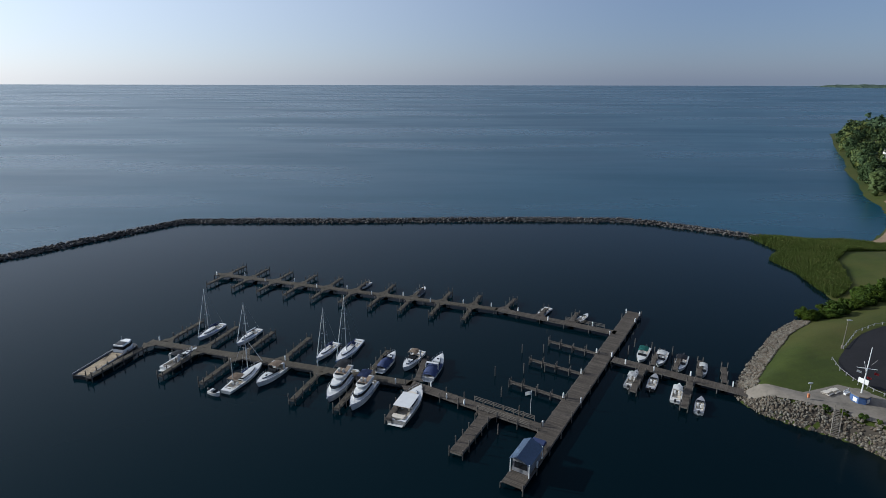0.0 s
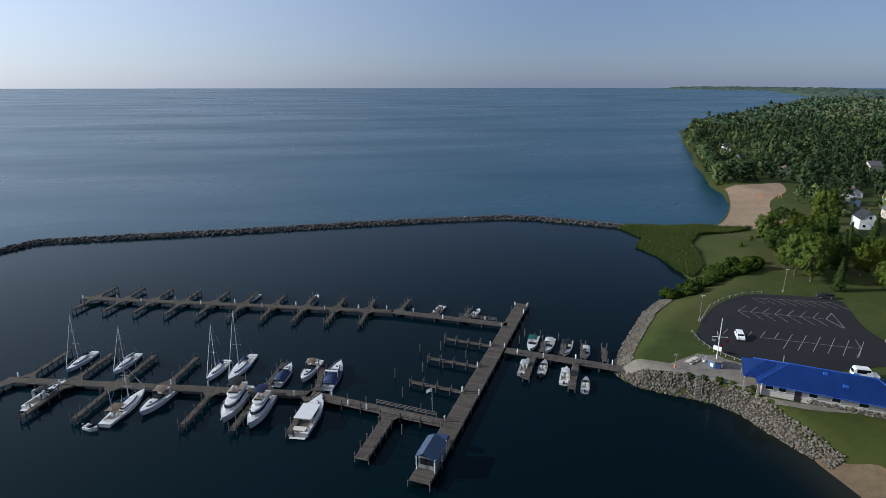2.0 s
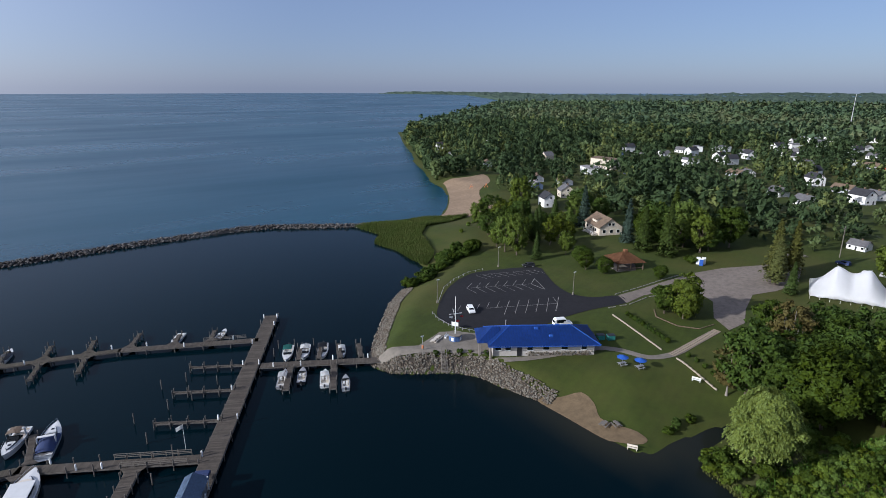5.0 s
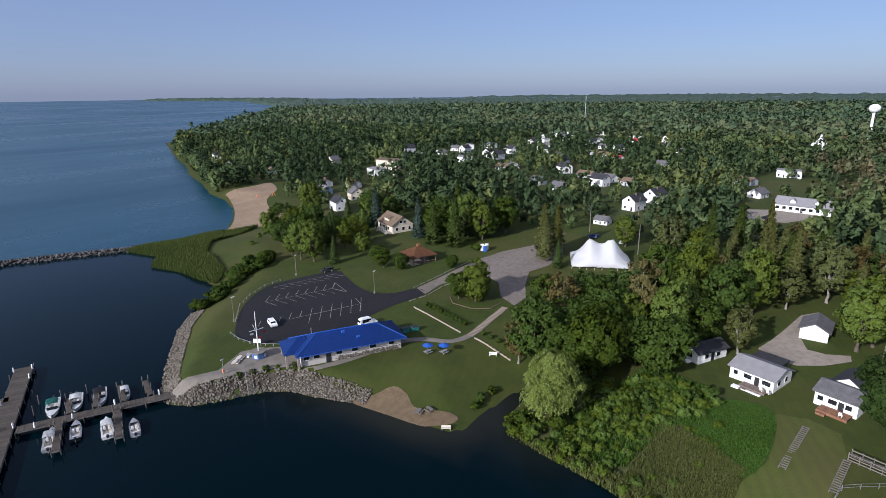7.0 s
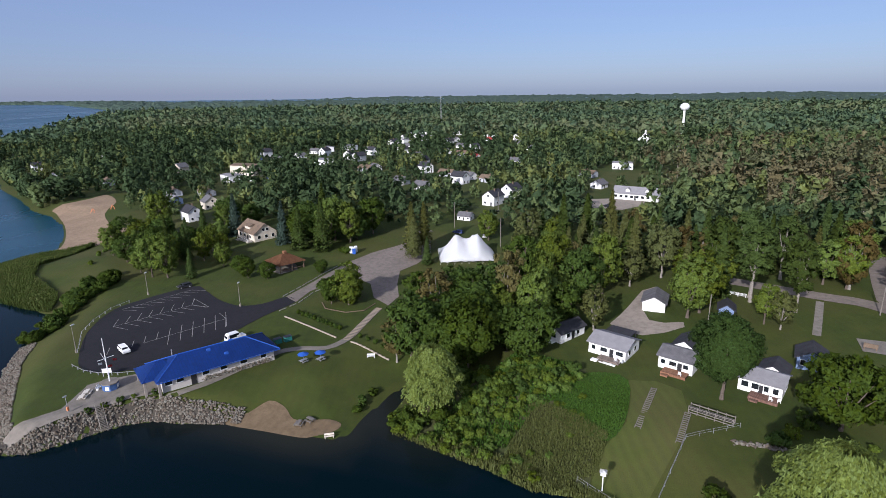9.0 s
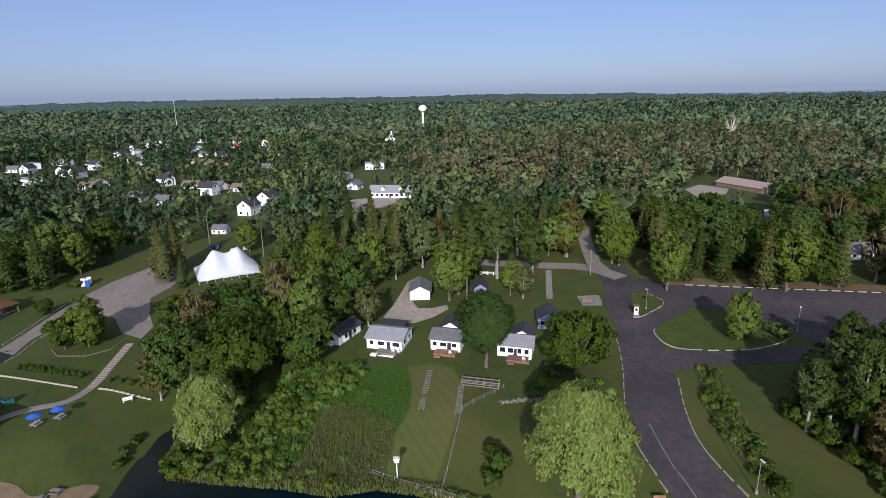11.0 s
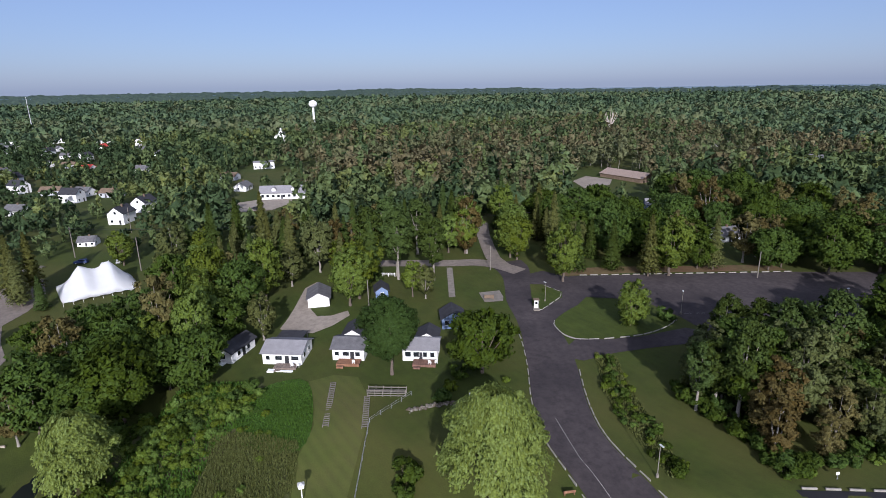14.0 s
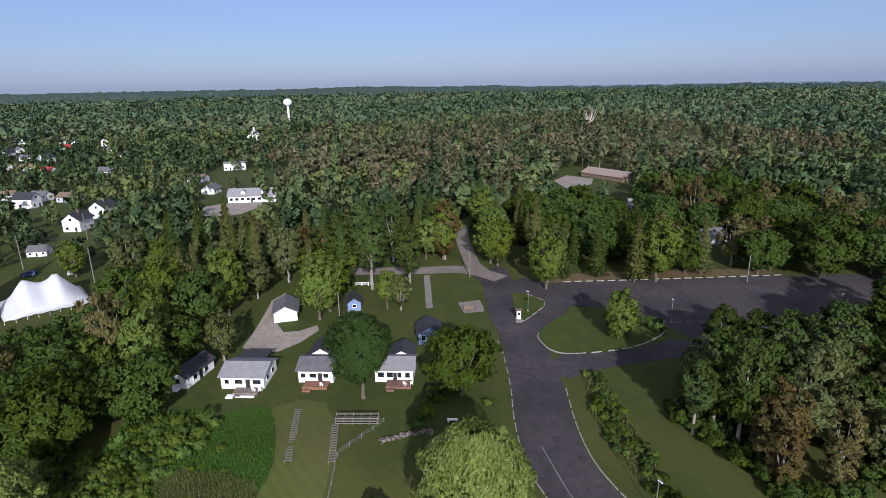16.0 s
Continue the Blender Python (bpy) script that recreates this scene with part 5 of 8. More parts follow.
ANG = -113.6
c1 = house("cottage", 119.6, 4.9, ANG, 8.6, 7.4, 2.7, 1.3, True, SIDING, R_LIGHT, "white cottage with a pale grey shingle roof and porch",
           [("front", 1.2, 1.6, 0.8, 0.9), ("front", 3.6, 1.6, 1.5, 0.9), ("front", 7.2, 1.6, 1.6, 0.9), ("right", 2.0, 1.6, 0.9, 1.0), ("right", 5.0, 1.6, 0.9, 1.0)], [("front", 5.4, 0.9, 2.0)])
porch(c1, 3.0, 8.0, -2.2, 0.35, wood_deck("grey_porch", (0.22, 0.17, 0.14), (0.30, 0.24, 0.20), 5), False)
part("step_wall", boxed(2.2, 3.6, -3.6, -2.5, -0.5, 0.3, 0.03), WHITE, c1)
part("step_wall", boxed(4.0, 7.6, -3.2, -2.6, -0.6, 0.15, 0.03), WHITE, c1)
chair(115.3, -1.0, h1(116.2, -0.9) + 0.4, 60)
chair(114.7, -2.2, h1(116.2, -0.9) + 0.4, 60)
c0 = house("cottage", 124.9, 15.1, direction((124.9, 15.1), (122.2, 11.3)), 4.7, 8.5, 2.6, 1.2, False, SIDING, R_DARK, "small white cottage with a dark roof under trees",
           [("front", 2.3, 1.5, 1.6, 1.0), ("right", 2.5, 1.5, 1.0, 1.0), ("right", 6.0, 1.5, 1.0, 1.0)], [("right", 4.3, 0.9, 2.0)])
part("step", boxed(1.0, 3.2, -1.4, -0.05, -0.5, 0.25, 0.03), WHITE, c0)
c2 = house("cottage", 116.0, -9.6, ANG, 7.0, 6.5, 2.8, 1.2, True, SIDING, R_GREY, "white cottage with a grey roof and red cedar deck",
           [("front", 1.0, 1.6, 0.9, 0.9), ("front", 3.0, 1.6, 1.4, 0.9), ("front", 5.6, 1.6, 1.0, 0.9)], [("front", 4.4, 0.9, 2.0)])
part("rear_wing", walls(5.0, 7.0, 2.9, 1.5, False), SIDING, c2).matrix_basis = pose(0.6, 6.3, 0)
part("rear_roof", gable_roof(5.0, 7.0, 2.9, 1.5, False), R_DARK, c2).matrix_basis = pose(0.6, 6.3, 0.02)
porch(c2, 1.4, 6.4, -2.6, 0.45, CEDAR, False)
chair(112.0, -13.5, h1(113.4, -12.7) + 0.5, 70)
c3 = house("cottage", 110.3, -23.9, ANG, 7.6, 6.2, 2.8, 1.2, True, SIDING, R_LIGHT, "white cottage with dark windows and a wooden porch",
           [("front", 1.2, 1.6, 1.2, 1.1), ("front", 3.0, 1.6, 1.2, 1.1), ("front", 4.9, 1.6, 0.8, 1.1), ("front", 6.5, 1.6, 0.9, 1.1), ("right", 3.0, 1.6, 1, 1)], [("front", 3.95, 0.8, 2.0)])
part("rear_wing", walls(4.5, 5.0, 2.7, 1.2, False), SIDING, c3).matrix_basis = pose(2.4, 6.0, 0)
part("rear_roof", gable_roof(4.5, 5.0, 2.7, 1.2, False), R_DARK, c3).matrix_basis = pose(2.4, 6.0, 0.02)
porch(c3, 2.4, 7.4, -2.6, 0.5, wood_deck("brown_porch", (0.20, 0.11, 0.08), (0.28, 0.16, 0.12), 5), False)
chair(105.9, -28.7, h1(107.3, -28.1) + 0.55, 50)
chair(105.6, -30.0, h1(107.3, -28.1) + 0.55, 80)
pergola = thing("pergola", pose(124.6, 2.6, h1(124.6, 2.6), 0, 0, ANG), "black flat-roofed carport behind a cottage", "carport")
part("roof", boxed(0, 6.2, 2.0, 6.4, 2.3, 2.45, 0.03), R_DARK, pergola)
for xx in (0.2, 6.0):
    for yy in (2.2, 6.2):
        part("post", boxed(xx - 0.08, xx + 0.08, yy - 0.08, yy + 0.08, 0, 2.3), BLACK, pergola)
house("garage", 146.2, -7.4, -98, 5.6, 8.0, 2.6, 1.5, False, SIDING, R_GREY, "small white garage with a grey roof on a gravel drive", [("left", 3, 1.5, 0.8, 0.8)], [("right", 2.0, 0.9, 2.0)], category="garage")
sh = house("garden_shed", 145.5, -25.6, -100, 3.4, 5.0, 2.3, 1.2, False, BLUESIDE, R_DARK, "small blue garden shed with a dark roof", [("front", 1.7, 1.4, 0.9, 0.7)], category="shed")
bh = house("house", 121.5, -36.8, -105, 5.2, 6.0, 2.7, 1.6, False, BLUESIDE, R_DARK, "blue house with a dark roof beside the drive", [("front", 1.1, 1.6, 0.9, 1.1), ("front", 4.2, 1.6, 0.9, 1.1)], [("front", 2.7, 0.9, 2.0)])

ha = house("house", 187.4, 146.9, direction((187.4, 146.9), (180.5, 134.2)), 14.0, 9.5, 3.4, 3.4, True, BEIGE, R_BROWN, "beige house with a broad brown roof and dormer above the park",
           [("front", 2.5, 1.8, 1.2, 1.2), ("front", 6, 1.8, 1.2, 1.2), ("front", 10.5, 1.8, 1.2, 1.2), ("right", 2.0, 1.8, 1.1, 1.2), ("right", 5.0, 1.8, 1.1, 1.2), ("right", 7.8, 1.8, 1.0, 1.2), ("right", 4.0, 4.6, 1.0, 1.0), ("right", 5.6, 4.6, 1.0, 1.0)], [("front", 8.2, 1.0, 2.1)], trim=WHITE)
dm = part("dormer", walls(4.0, 3.0, 1.3, 0.6, True), BEIGE, ha)
dm.matrix_basis = pose(4.5, 1.0, 4.2)
part("dormer_roof", gable_roof(4.0, 3.0, 1.3, 0.6, True, 0.3), R_BROWN, dm)
porch(ha, 4.0, 13.0, -2.4, 0.6, wood_deck("white_porch", (0.55, 0.5, 0.42), (0.65, 0.6, 0.5), 4))

motel = house("motel", 291.6, 1.6, direction((291.6, 1.6), (287.0, -17.0)), 22.0, 9.0, 3.2, 2.8, True, SIDING, R_LIGHT, "long white motel with a grey roof and two dormers",
              [("front", 1.5 + 2.6 * k, 1.7, 1.4, 1.2) for k in range(8)], [("front", 11.0, 1.0, 2.1), ("front", 20.5, 1.0, 2.1)], category="motel")
for u in (6.0, 15.5):
    dm = part("dormer", walls(2.0, 2.4, 1.2, 0.8, False), SIDING, motel)
    dm.matrix_basis = pose(u, 0.8, 3.7)
    part("dormer_roof", gable_roof(2.0, 2.4, 1.2, 0.8, False, 0.25), R_LIGHT, dm)
drape("motel_forecourt", [(266, 14), (284, 20), (291, 3), (287, -14), (276, -12), (264, -3)], GRAVEL, 0.12, 4, "pale gravel forecourt of a motel", "driveway")
house("barn", 283.0, -188.5, direction((283, -188.5), (255, -196)), 29.0, 13.0, 2.3, 2.4, True, R_BROWN, R_TAN, "long low brown barn with a tan metal roof", [], [("left", 4.0, 3.0, 3.0)], category="barn", group="barns")
drape("barn_yard", [(254, -160), (276, -166), (288, -182), (272, -189), (258, -178)], GRAVEL, 0.12, 4, "bare gravel yard by a barn", "driveway")

ch = house("church", 590, -19, -97, 13, 26, 5.0, 6.0, False, WHITE, R_GREY, "white church with a steep gable and square tower", [("front", 3.5, 3, 1.2, 2.4), ("front", 9.5, 3, 1.2, 2.4), ("front", 6.5, 9, 1.6, 1.6)], [("front", 6.5, 1.8, 2.6)], category="church", group="churches")
part("tower", boxed(5.8, 7.2, 2.0, 3.6, 9, 13.2, 0.1), WHITE, ch)

# x, y and which kind of house
TOWN_CENTRE = [(208, 189, 1), (233, 200, 3), (246, 225, 4), (265, 242, 2), (268, 221, 2), (332, 259, 8), (311, 251, 5), (345, 305, 3), (403, 281, 4), (435, 292, 1), (401, 259, 0), (421, 258, 0), (445, 252, 1), (389, 225, 5),
               (425, 218, 1), (361, 175, 2), (369, 160, 0), (312, 129, 0), (298, 111, 0), (470, 176, 1), (359, 124, 1), (400, 134, 1), (349, 112, 2), (339, 94, 0), (318, 87, 1), (330, 80, 2), (261, 62, 1), (283, 57, 1)]
TOWN_EDGE = [(440, 104, 7), (674, 234, 5), (622, 238, 0), (593, 132, 7), (772, 146, 5), (421, 68, 0), (464, 132, 2), (687, 199, 5), (402, 3, 5), (364, 11, 2), (318, 8, 0), (638, -9, 5), (518, -50, 0), (310, 391, 0), (335, 450, 1), (381, 533, 2),
             (354, 511, 0), (410, 456, 1), (290, 317, 2), (351, -342, 0), (328, -348, 4), (278, -346, 0), (270, -361, 2), (150, -148, 0), (207, -146, 4), (200, -156, 4), (230, 66, 0)]
TOWN_FAR = [(455, 205, 1), (480, 225, 0), (500, 240, 5), (520, 200, 0), (540, 225, 1), (560, 215, 5), (585, 205, 0), (610, 215, 5), (640, 215, 0), (655, 245, 5), (700, 225, 0), (480, 140, 0), (505, 120, 1), (530, 150, 0),
            (560, 160, 1), (600, 165, 0), (560, 100, 0), (620, 110, 1), (650, 150, 5), (520, 80, 0), (460, 270, 0), (480, 255, 5), (420, 195, 1), (440, 160, 0)]
TOWN = TOWN_CENTRE + TOWN_EDGE + TOWN_FAR
TOWN_SPOTS = [(x, y) for x, y, _ in TOWN]

# the town: a few kinds of house, each placed many times
KINDS = []
for i, (W, D, h, rise, ax, wl, rf, lab) in enumerate((
        (10, 8, 3.0, 2.6, True, SIDING, R_GREY, "white town house with a grey shingle roof"),
        (8, 11, 5.4, 3.0, False, SIDING, R_DARK, "tall white gabled town house with a dark roof"),
        (12, 8, 3.0, 2.2, True, GREYSIDING, R_BROWN, "grey town house with a brown roof"),
        (9, 9, 4.6, 3.2, False, BEIGE, R_GREY, "beige gabled town house"),
        (11, 8, 3.0, 2.4, True, BLUESIDE, R_LIGHT, "blue town house with a pale roof"),
        (16, 11, 5.2, 0.5, True, WHITE, R_LIGHT, "white flat-roofed shop building"),
        (20, 12, 4.6, 0.6, True, BEIGE, GREYMETAL, "beige flat-roofed store with a metal roof"),
        (10, 8, 3.2, 2.6, True, SIDING, R_RED, "white town house with a red metal roof"),
        (24, 15, 8.4, 1.0, True, BEIGE, R_BROWN, "large beige three-storey building with a low brown roof"))):
    n = max(2, int(W / 3))
    KINDS.append(house("town_house", 0, 0, 0, W, D, h, rise, ax, wl, rf, lab, [("front", (k + 0.5) * W / n, 1.7, 1.2, 1.2) for k in range(n) if k != 1] + [("right", D * 0.3, 1.7, 1.1, 1.2), ("left", D * 0.6, 1.7, 1.1, 1.2)]
                       + ([("front", W / 2, h + 0.4, 1.1, 1.2)] if not ax and rise > 1 else []), [("front", 1.5 * W / n, 1.0, 2.1)], z=-600, chimney=(W * 0.6, D * 0.5) if rise > 2 else None, group="town houses"))
rt = np.random.default_rng(61)
for i, (x, y, k) in enumerate(TOWN):
    a = rt.choice([-115, -30, 60, -100]) + rt.normal(0, 6) if (x, y) != (261, 62) else -110
    copy_thing(KINDS[k], pose(x, y, h1(x, y), 0, 0, a) @ Matrix.Scale(0.6 if (x, y) in ((310, 391), (230, 66), (354, 511)) else 0.84, 4))
PROTO_HOUSES = KINDS

# water tower
wt = thing("water_tower", pose(706, -71, h1(706, -71) + 4.5), "white ball-topped water tower over the trees", "water tower")
bm = bmesh.new()
prof = [(4.2, -9), (3.0, 1.6), (1.7, 4.0), (1.25, 8), (1.2, 20), (1.3, 22.4), (1.9, 23.6), (3.4, 24.6)]
for (r0, z0), (r1, z1) in zip(prof, prof[1:]):
    bmesh.ops.create_cone(bm, cap_ends=False, segments=20, radius1=r0, radius2=r1, depth=z1 - z0, matrix=Matrix.Translation((0, 0, (z0 + z1) / 2)))
part("pedestal", bm, WHITE, wt, smooth=True)
bm = bmesh.new()
bmesh.ops.create_uvsphere(bm, u_segments=28, v_segments=16, radius=5.0, matrix=Matrix.Translation((0, 0, 27.2)) @ Matrix.Diagonal((1, 1, 0.86, 1)))
part("tank", bm, WHITE, wt, smooth=True)
part("lettering_bar", boxed(-5.02, -4.7, -2.2, 2.2, 26.8, 27.6), GREYMETAL, wt)

# white party tent with two peaks
tm = Mat("tent_fabric", 0.6)
tm.colour(tm.ramp(tm.noise(0.6, 4), (0.3, (0.84, 0.84, 0.84)), (0.7, (0.90, 0.90, 0.90))))
tl = tm.node("ShaderNodeBsdfTranslucent")
tl.inputs[0].default_value = (0.8, 0.8, 0.8, 1)
tx = tm.node("ShaderNodeMixShader")
tx.inputs[0].default_value = 0.3
tm.link(tm.b.outputs[0], tx.inputs[1])
tm.link(tl.outputs[0], tx.inputs[2])
tm.link(tx.outputs[0], tm.t.nodes["Material Output"].inputs[0])
TENT = tm.m
tent = thing("party_tent", pose(182.4, 49.6, h1(182.4, 49.6) - 1.3, 0, 0, -70) @ Matrix.Diagonal((0.93, 1.25, 1.02, 1)), "large white party tent with two peaks", "tent")
bm = bmesh.new()
n, m = 33, 21
g = []
for i in range(n):
    row = []
    for j in range(m):
        u, v = -10.5 + 21 * i / (n - 1), -7.5 + 15 * j / (m - 1)
        q = 6.6 * max(0, 1 - abs(v) / 7.6) ** 0.72 * min(1, max(0, 10.6 - abs(u)) / 6.4) ** 0.7 * (0.90 + 0.10 * math.cos(2 * math.pi * (abs(u) - 4.2) / 8.4))
        ex, ey = max(0, abs(u) - 8) / 3, max(0, abs(v) - 5) / 2.5
        row.append(bm.verts.new((u * (1 - 0.03 * ey), v * (1 - 0.05 * ex), 1.7 + q * 1.08 + 0.25 * math.cos(u * 2.0) * (abs(v) > 7.4) * 0.4)))
    g.append(row)
for i in range(n - 1):
    for j in range(m - 1):
        bm.faces.new((g[i][j], g[i + 1][j], g[i + 1][j + 1], g[i][j + 1]))
bmesh.ops.solidify(bm, geom=list(bm.faces), thickness=-0.03)
part("canopy", bm, TENT, tent, smooth=True)
bm = bmesh.new()
for i in range(9):
    for s in (-1, 1):
        rod(bm, (-10.2 + 20.4 * i / 8, s * 7.3, -0.3), (-10.2 + 20.4 * i / 8, s * 7.3, 1.75), 0.06, n=6)
part("side_pole", bm, WHITE, tent)
part("side_wall", boxed(-10.3, 10.3, 7.25, 7.32, 0.1, 1.66), bpy.data.materials["tent_fabric"], tent)
for p in (-4.2, 4.2):
    part("centre_pole", rod(bmesh.new(), (p, 0, -0.2), (p, 0, 9.0), 0.09, n=8), ALU, tent)

# picnic pavilion
pv = thing("pavilion", pose(154.5, 104.5, h1(154.5, 104.5), 0, 0, -28), "open park pavilion with a rust-brown hipped roof", "pavilion")


def hip_roof(x0, x1, y0, y1, z, rise, inset, thick=0.18, over=0.0):
    bm = bmesh.new()
    ym = (y0 + y1) / 2
    low = [bm.verts.new(p) for p in ((x0, y0, z), (x1, y0, z), (x1, y1, z), (x0, y1, z))]
    a, b = bm.verts.new((x0 + inset, ym, z + rise)), bm.verts.new((x1 - inset, ym, z + rise))
    fs = [bm.faces.new((low[0], low[1], b, a)), bm.faces.new((low[1], low[2], b)), bm.faces.new((low[2], low[3], a, b)), bm.faces.new((low[3], low[0], a))]
    bmesh.ops.solidify(bm, geom=fs, thickness=-thick)
    return bm


part("roof", hip_roof(-5, 5, -5, 5, 2.7, 2.6, 4.2), R_RUST, pv)
part("cupola", boxed(-0.6, 0.6, -0.6, 0.6, 5.0, 6.0, 0.1), R_RUST, pv)
part("floor", boxed(-4.6, 4.6, -4.6, 4.6, -0.5, 0.12), CONCRETE, pv)
for x in (-4.3, 0, 4.3):
    for y in (-4.3, 4.3):
        part("post", boxed(x - 0.14, x + 0.14, y - 0.14, y + 0.14, 0.1, 2.75, 0.02), R_BROWN, pv)
for y in (-4.3, 4.3):
    part("rail", boxed(-4.3, 4.3, y - 0.05, y + 0.05, 0.8, 0.95), R_BROWN, pv)

# ---- harbour building: long hipped blue metal roof over a low stone and block wall ----
hb = thing("harbour_building", pose(77.1, 85.0, 3.35, 0, 0, -35.4), "low harbour building with a bright blue metal roof", "building")
part("wall", boxed(1.2, 24.2, 1.2, 10.0, -0.6, 3.05), plain("pale_block", (0.40, 0.37, 0.335), 0.85, spread=0.12, scale=5), hb, "pale block wall")
part("roof", hip_roof(0.0, 25.3, 0.0, 11.0, 3.05, 2.6, 5.6, 0.22), BLUE_ROOF, hb, "bright blue ribbed metal roof")
wing = part("porch_roof", hip_roof(-2.2, 6.5, 2.0, 10.4, 2.96, 2.2, 3.8, 0.2), BLUE_ROOF, hb, "bright blue ribbed metal roof")
part("ridge_cap", rod(bmesh.new(), (5.6, 5.5, 5.66), (19.7, 5.5, 5.66), 0.12, n=6), BLUE, hb)
for x0, y0 in ((0, 0), (0, 11.0), (25.3, 0), (25.3, 11.0)):
    part("hip_cap", rod(bmesh.new(), (x0, y0, 3.08), (5.6 if x0 == 0 else 19.7, 5.5, 5.66), 0.09, n=6), BLUE, hb)
part("gutter", boxed(0.1, 25.2, -0.14, -0.02, 2.86, 3.02, 0.03), BLUE, hb)
for x, y in ((-1.6, 2.6), (-1.6, 9.6), (0.6, 0.7)):
    part("pillar", boxed(x - 0.25, x + 0.25, y - 0.25, y + 0.25, -0.5, 2.95, 0.03), STONE_WALL, hb)
for u, w in ((2.4, 1.3), (4.6, 1.3), (9.6, 1.3), (13.2, 1.3), (17.4, 1.4), (21.8, 1.2)):
    window(hb, "front", u, 2.05, w, 0.9, 23, 12).location.y = 1.18
d_ = door(hb, "front", 7.2, 1.1, 2.2, 23, 12)
d_.location.y = 1.18
for x, y, z in ((14.5, 2.6, 4.28), (11.5, 4.6, 5.22), (17.0, 7.4, 4.75)):
    v_ = part("roof_vent", boxed(x - 0.45, x + 0.45, y - 0.3, y + 0.3, z - 0.4, z + 0.3, 0.1), BLUE, hb)
part("flue", rod(bmesh.new(), (5.0, 8.2, 3.6), (5.0, 8.2, 5.9), 0.1, n=8), GREYMETAL, hb)
bm = bmesh.new()
rs = np.random.default_rng(9)
vs_, fs_, base_ = [], [], 0
for i in range(230):
    v0, f0 = ROCKS[i % 8]
    s_ = rs.uniform(0.35, 0.7)
    vs_.append(v0 * s_ * (1, 0.6, 1) + (rs.uniform(8.6, 24.0), 1.1 + rs.normal(0, 0.03), rs.uniform(-0.3, 1.1)))
    fs_.append(f0 + base_)
    base_ += len(v0)
bm.free()
tagged(linked("stone_facing", mesh_of("stone_facing", np.concatenate(vs_), np.concatenate(fs_), ROCK), hb, "field stones along the foot of the wall"), kind="stuff")

# ---- trees ----
def leaf_sprays(centres, normals, size, r, stretch=1.0, hang=False):
    """Small leaf sprays, one three-cornered face each."""
    n = len(centres)
    normals = normals / np.maximum(np.linalg.norm(normals, axis=1), 1e-6)[:, None]
    up = np.tile((0.0, 0.0, 1.0), (n, 1)) if hang else r.normal(size=(n, 3))
    a = np.cross(normals, up)
    a /= np.maximum(np.linalg.norm(a, axis=1), 1e-6)[:, None]
    b = np.cross(a, normals)
    s = (size * r.uniform(0.6, 1.35, n))[:, None]
    a, b = a * s * 0.5, b * s * 0.5 * stretch
    skew = r.uniform(-0.8, 0.8, n)[:, None]
    v = np.stack([centres - a - b * 0.8, centres + a - b * 0.8, centres + a * skew + b * 1.2], 1).reshape(-1, 3)
    return v, np.arange(3 * n).reshape(n, 3)


def cluster_crown(r, n, size, envelope, clusters, spread, flat=0.75, rough=0.42):
    """Leaves on the outsides of many bunches that fill an envelope. envelope(r, k) gives bunch centres."""
    c = envelope(r, clusters)
    mid = c.mean(0)
    rad = spread * r.uniform(0.55, 1.35, len(c))
    weight = rad ** 2 / (rad ** 2).sum()
    who = r.choice(len(c), n, p=weight)
    d = r.normal(size=(n, 3))
    d /= np.linalg.norm(d, axis=1)[:, None]
    out = c[who] - mid
    out /= np.maximum(np.linalg.norm(out, axis=1), 1e-6)[:, None]
    d = d + out * 0.45 + (0, 0, 0.3)
    d /= np.linalg.norm(d, axis=1)[:, None]
    p = c[who] + d * (rad[who] * r.uniform(0.45, 1.12, n))[:, None] * (1, 1, flat)
    v1, f1 = leaf_sprays(p, d + r.normal(0, rough, (n, 3)), size, r)
    k = n // 7  # the dense inside of each bunch
    v2, f2 = leaf_sprays(c[who[:k]] + d[:k] * (rad[who[:k]] * 0.25)[:, None], d[:k] + r.normal(0, 0.4, (k, 3)), size * 2.3, r)
    return np.concatenate([v1, v2]), np.concatenate([f1, f2 + len(v1)])


def leafy(name, v, f, material, nv, keep):
    """Leaves whose shading follows the round of the crown, as soft foliage does; keep is each leaf's own share."""
    v, f, nv = np.asarray(v, np.float32), np.asarray(f, np.int32), np.asarray(nv, np.float32)
    fn = np.cross(v[f[:, 1]] - v[f[:, 0]], v[f[:, 2]] - v[f[:, 0]])
    fn /= np.maximum(np.linalg.norm(fn, axis=1), 1e-9)[:, None]
    turn = (fn * nv[f[:, 0]]).sum(1) < 0
    f = np.where(turn[:, None], f[:, ::-1], f)
    fn = np.where(turn[:, None], -fn, fn)
    n = nv[f] * (1 - keep) + fn[:, None] * keep
    n /= np.maximum(np.linalg.norm(n, axis=2), 1e-9)[:, :, None]
    me = mesh_of(name, v, f, material, True)
    if len(me.loops) == n.size // 3:
        me.attributes.new("custom_normal", "FLOAT_VECTOR", "CORNER").data.foreach_set("vector", n.astype(np.float32).ravel())
    return me


def round_normals(v, low=0.3):
    """Directions out of a crown's heart."""
    heart = np.array([v[:, 0].mean(), v[:, 1].mean(), v[:, 2].min() + low * np.ptp(v[:, 2])])
    d = (v - heart) / np.maximum(np.ptp(v, axis=0), 1e-3)
    return d / np.maximum(np.linalg.norm(d, axis=1), 1e-6)[:, None]


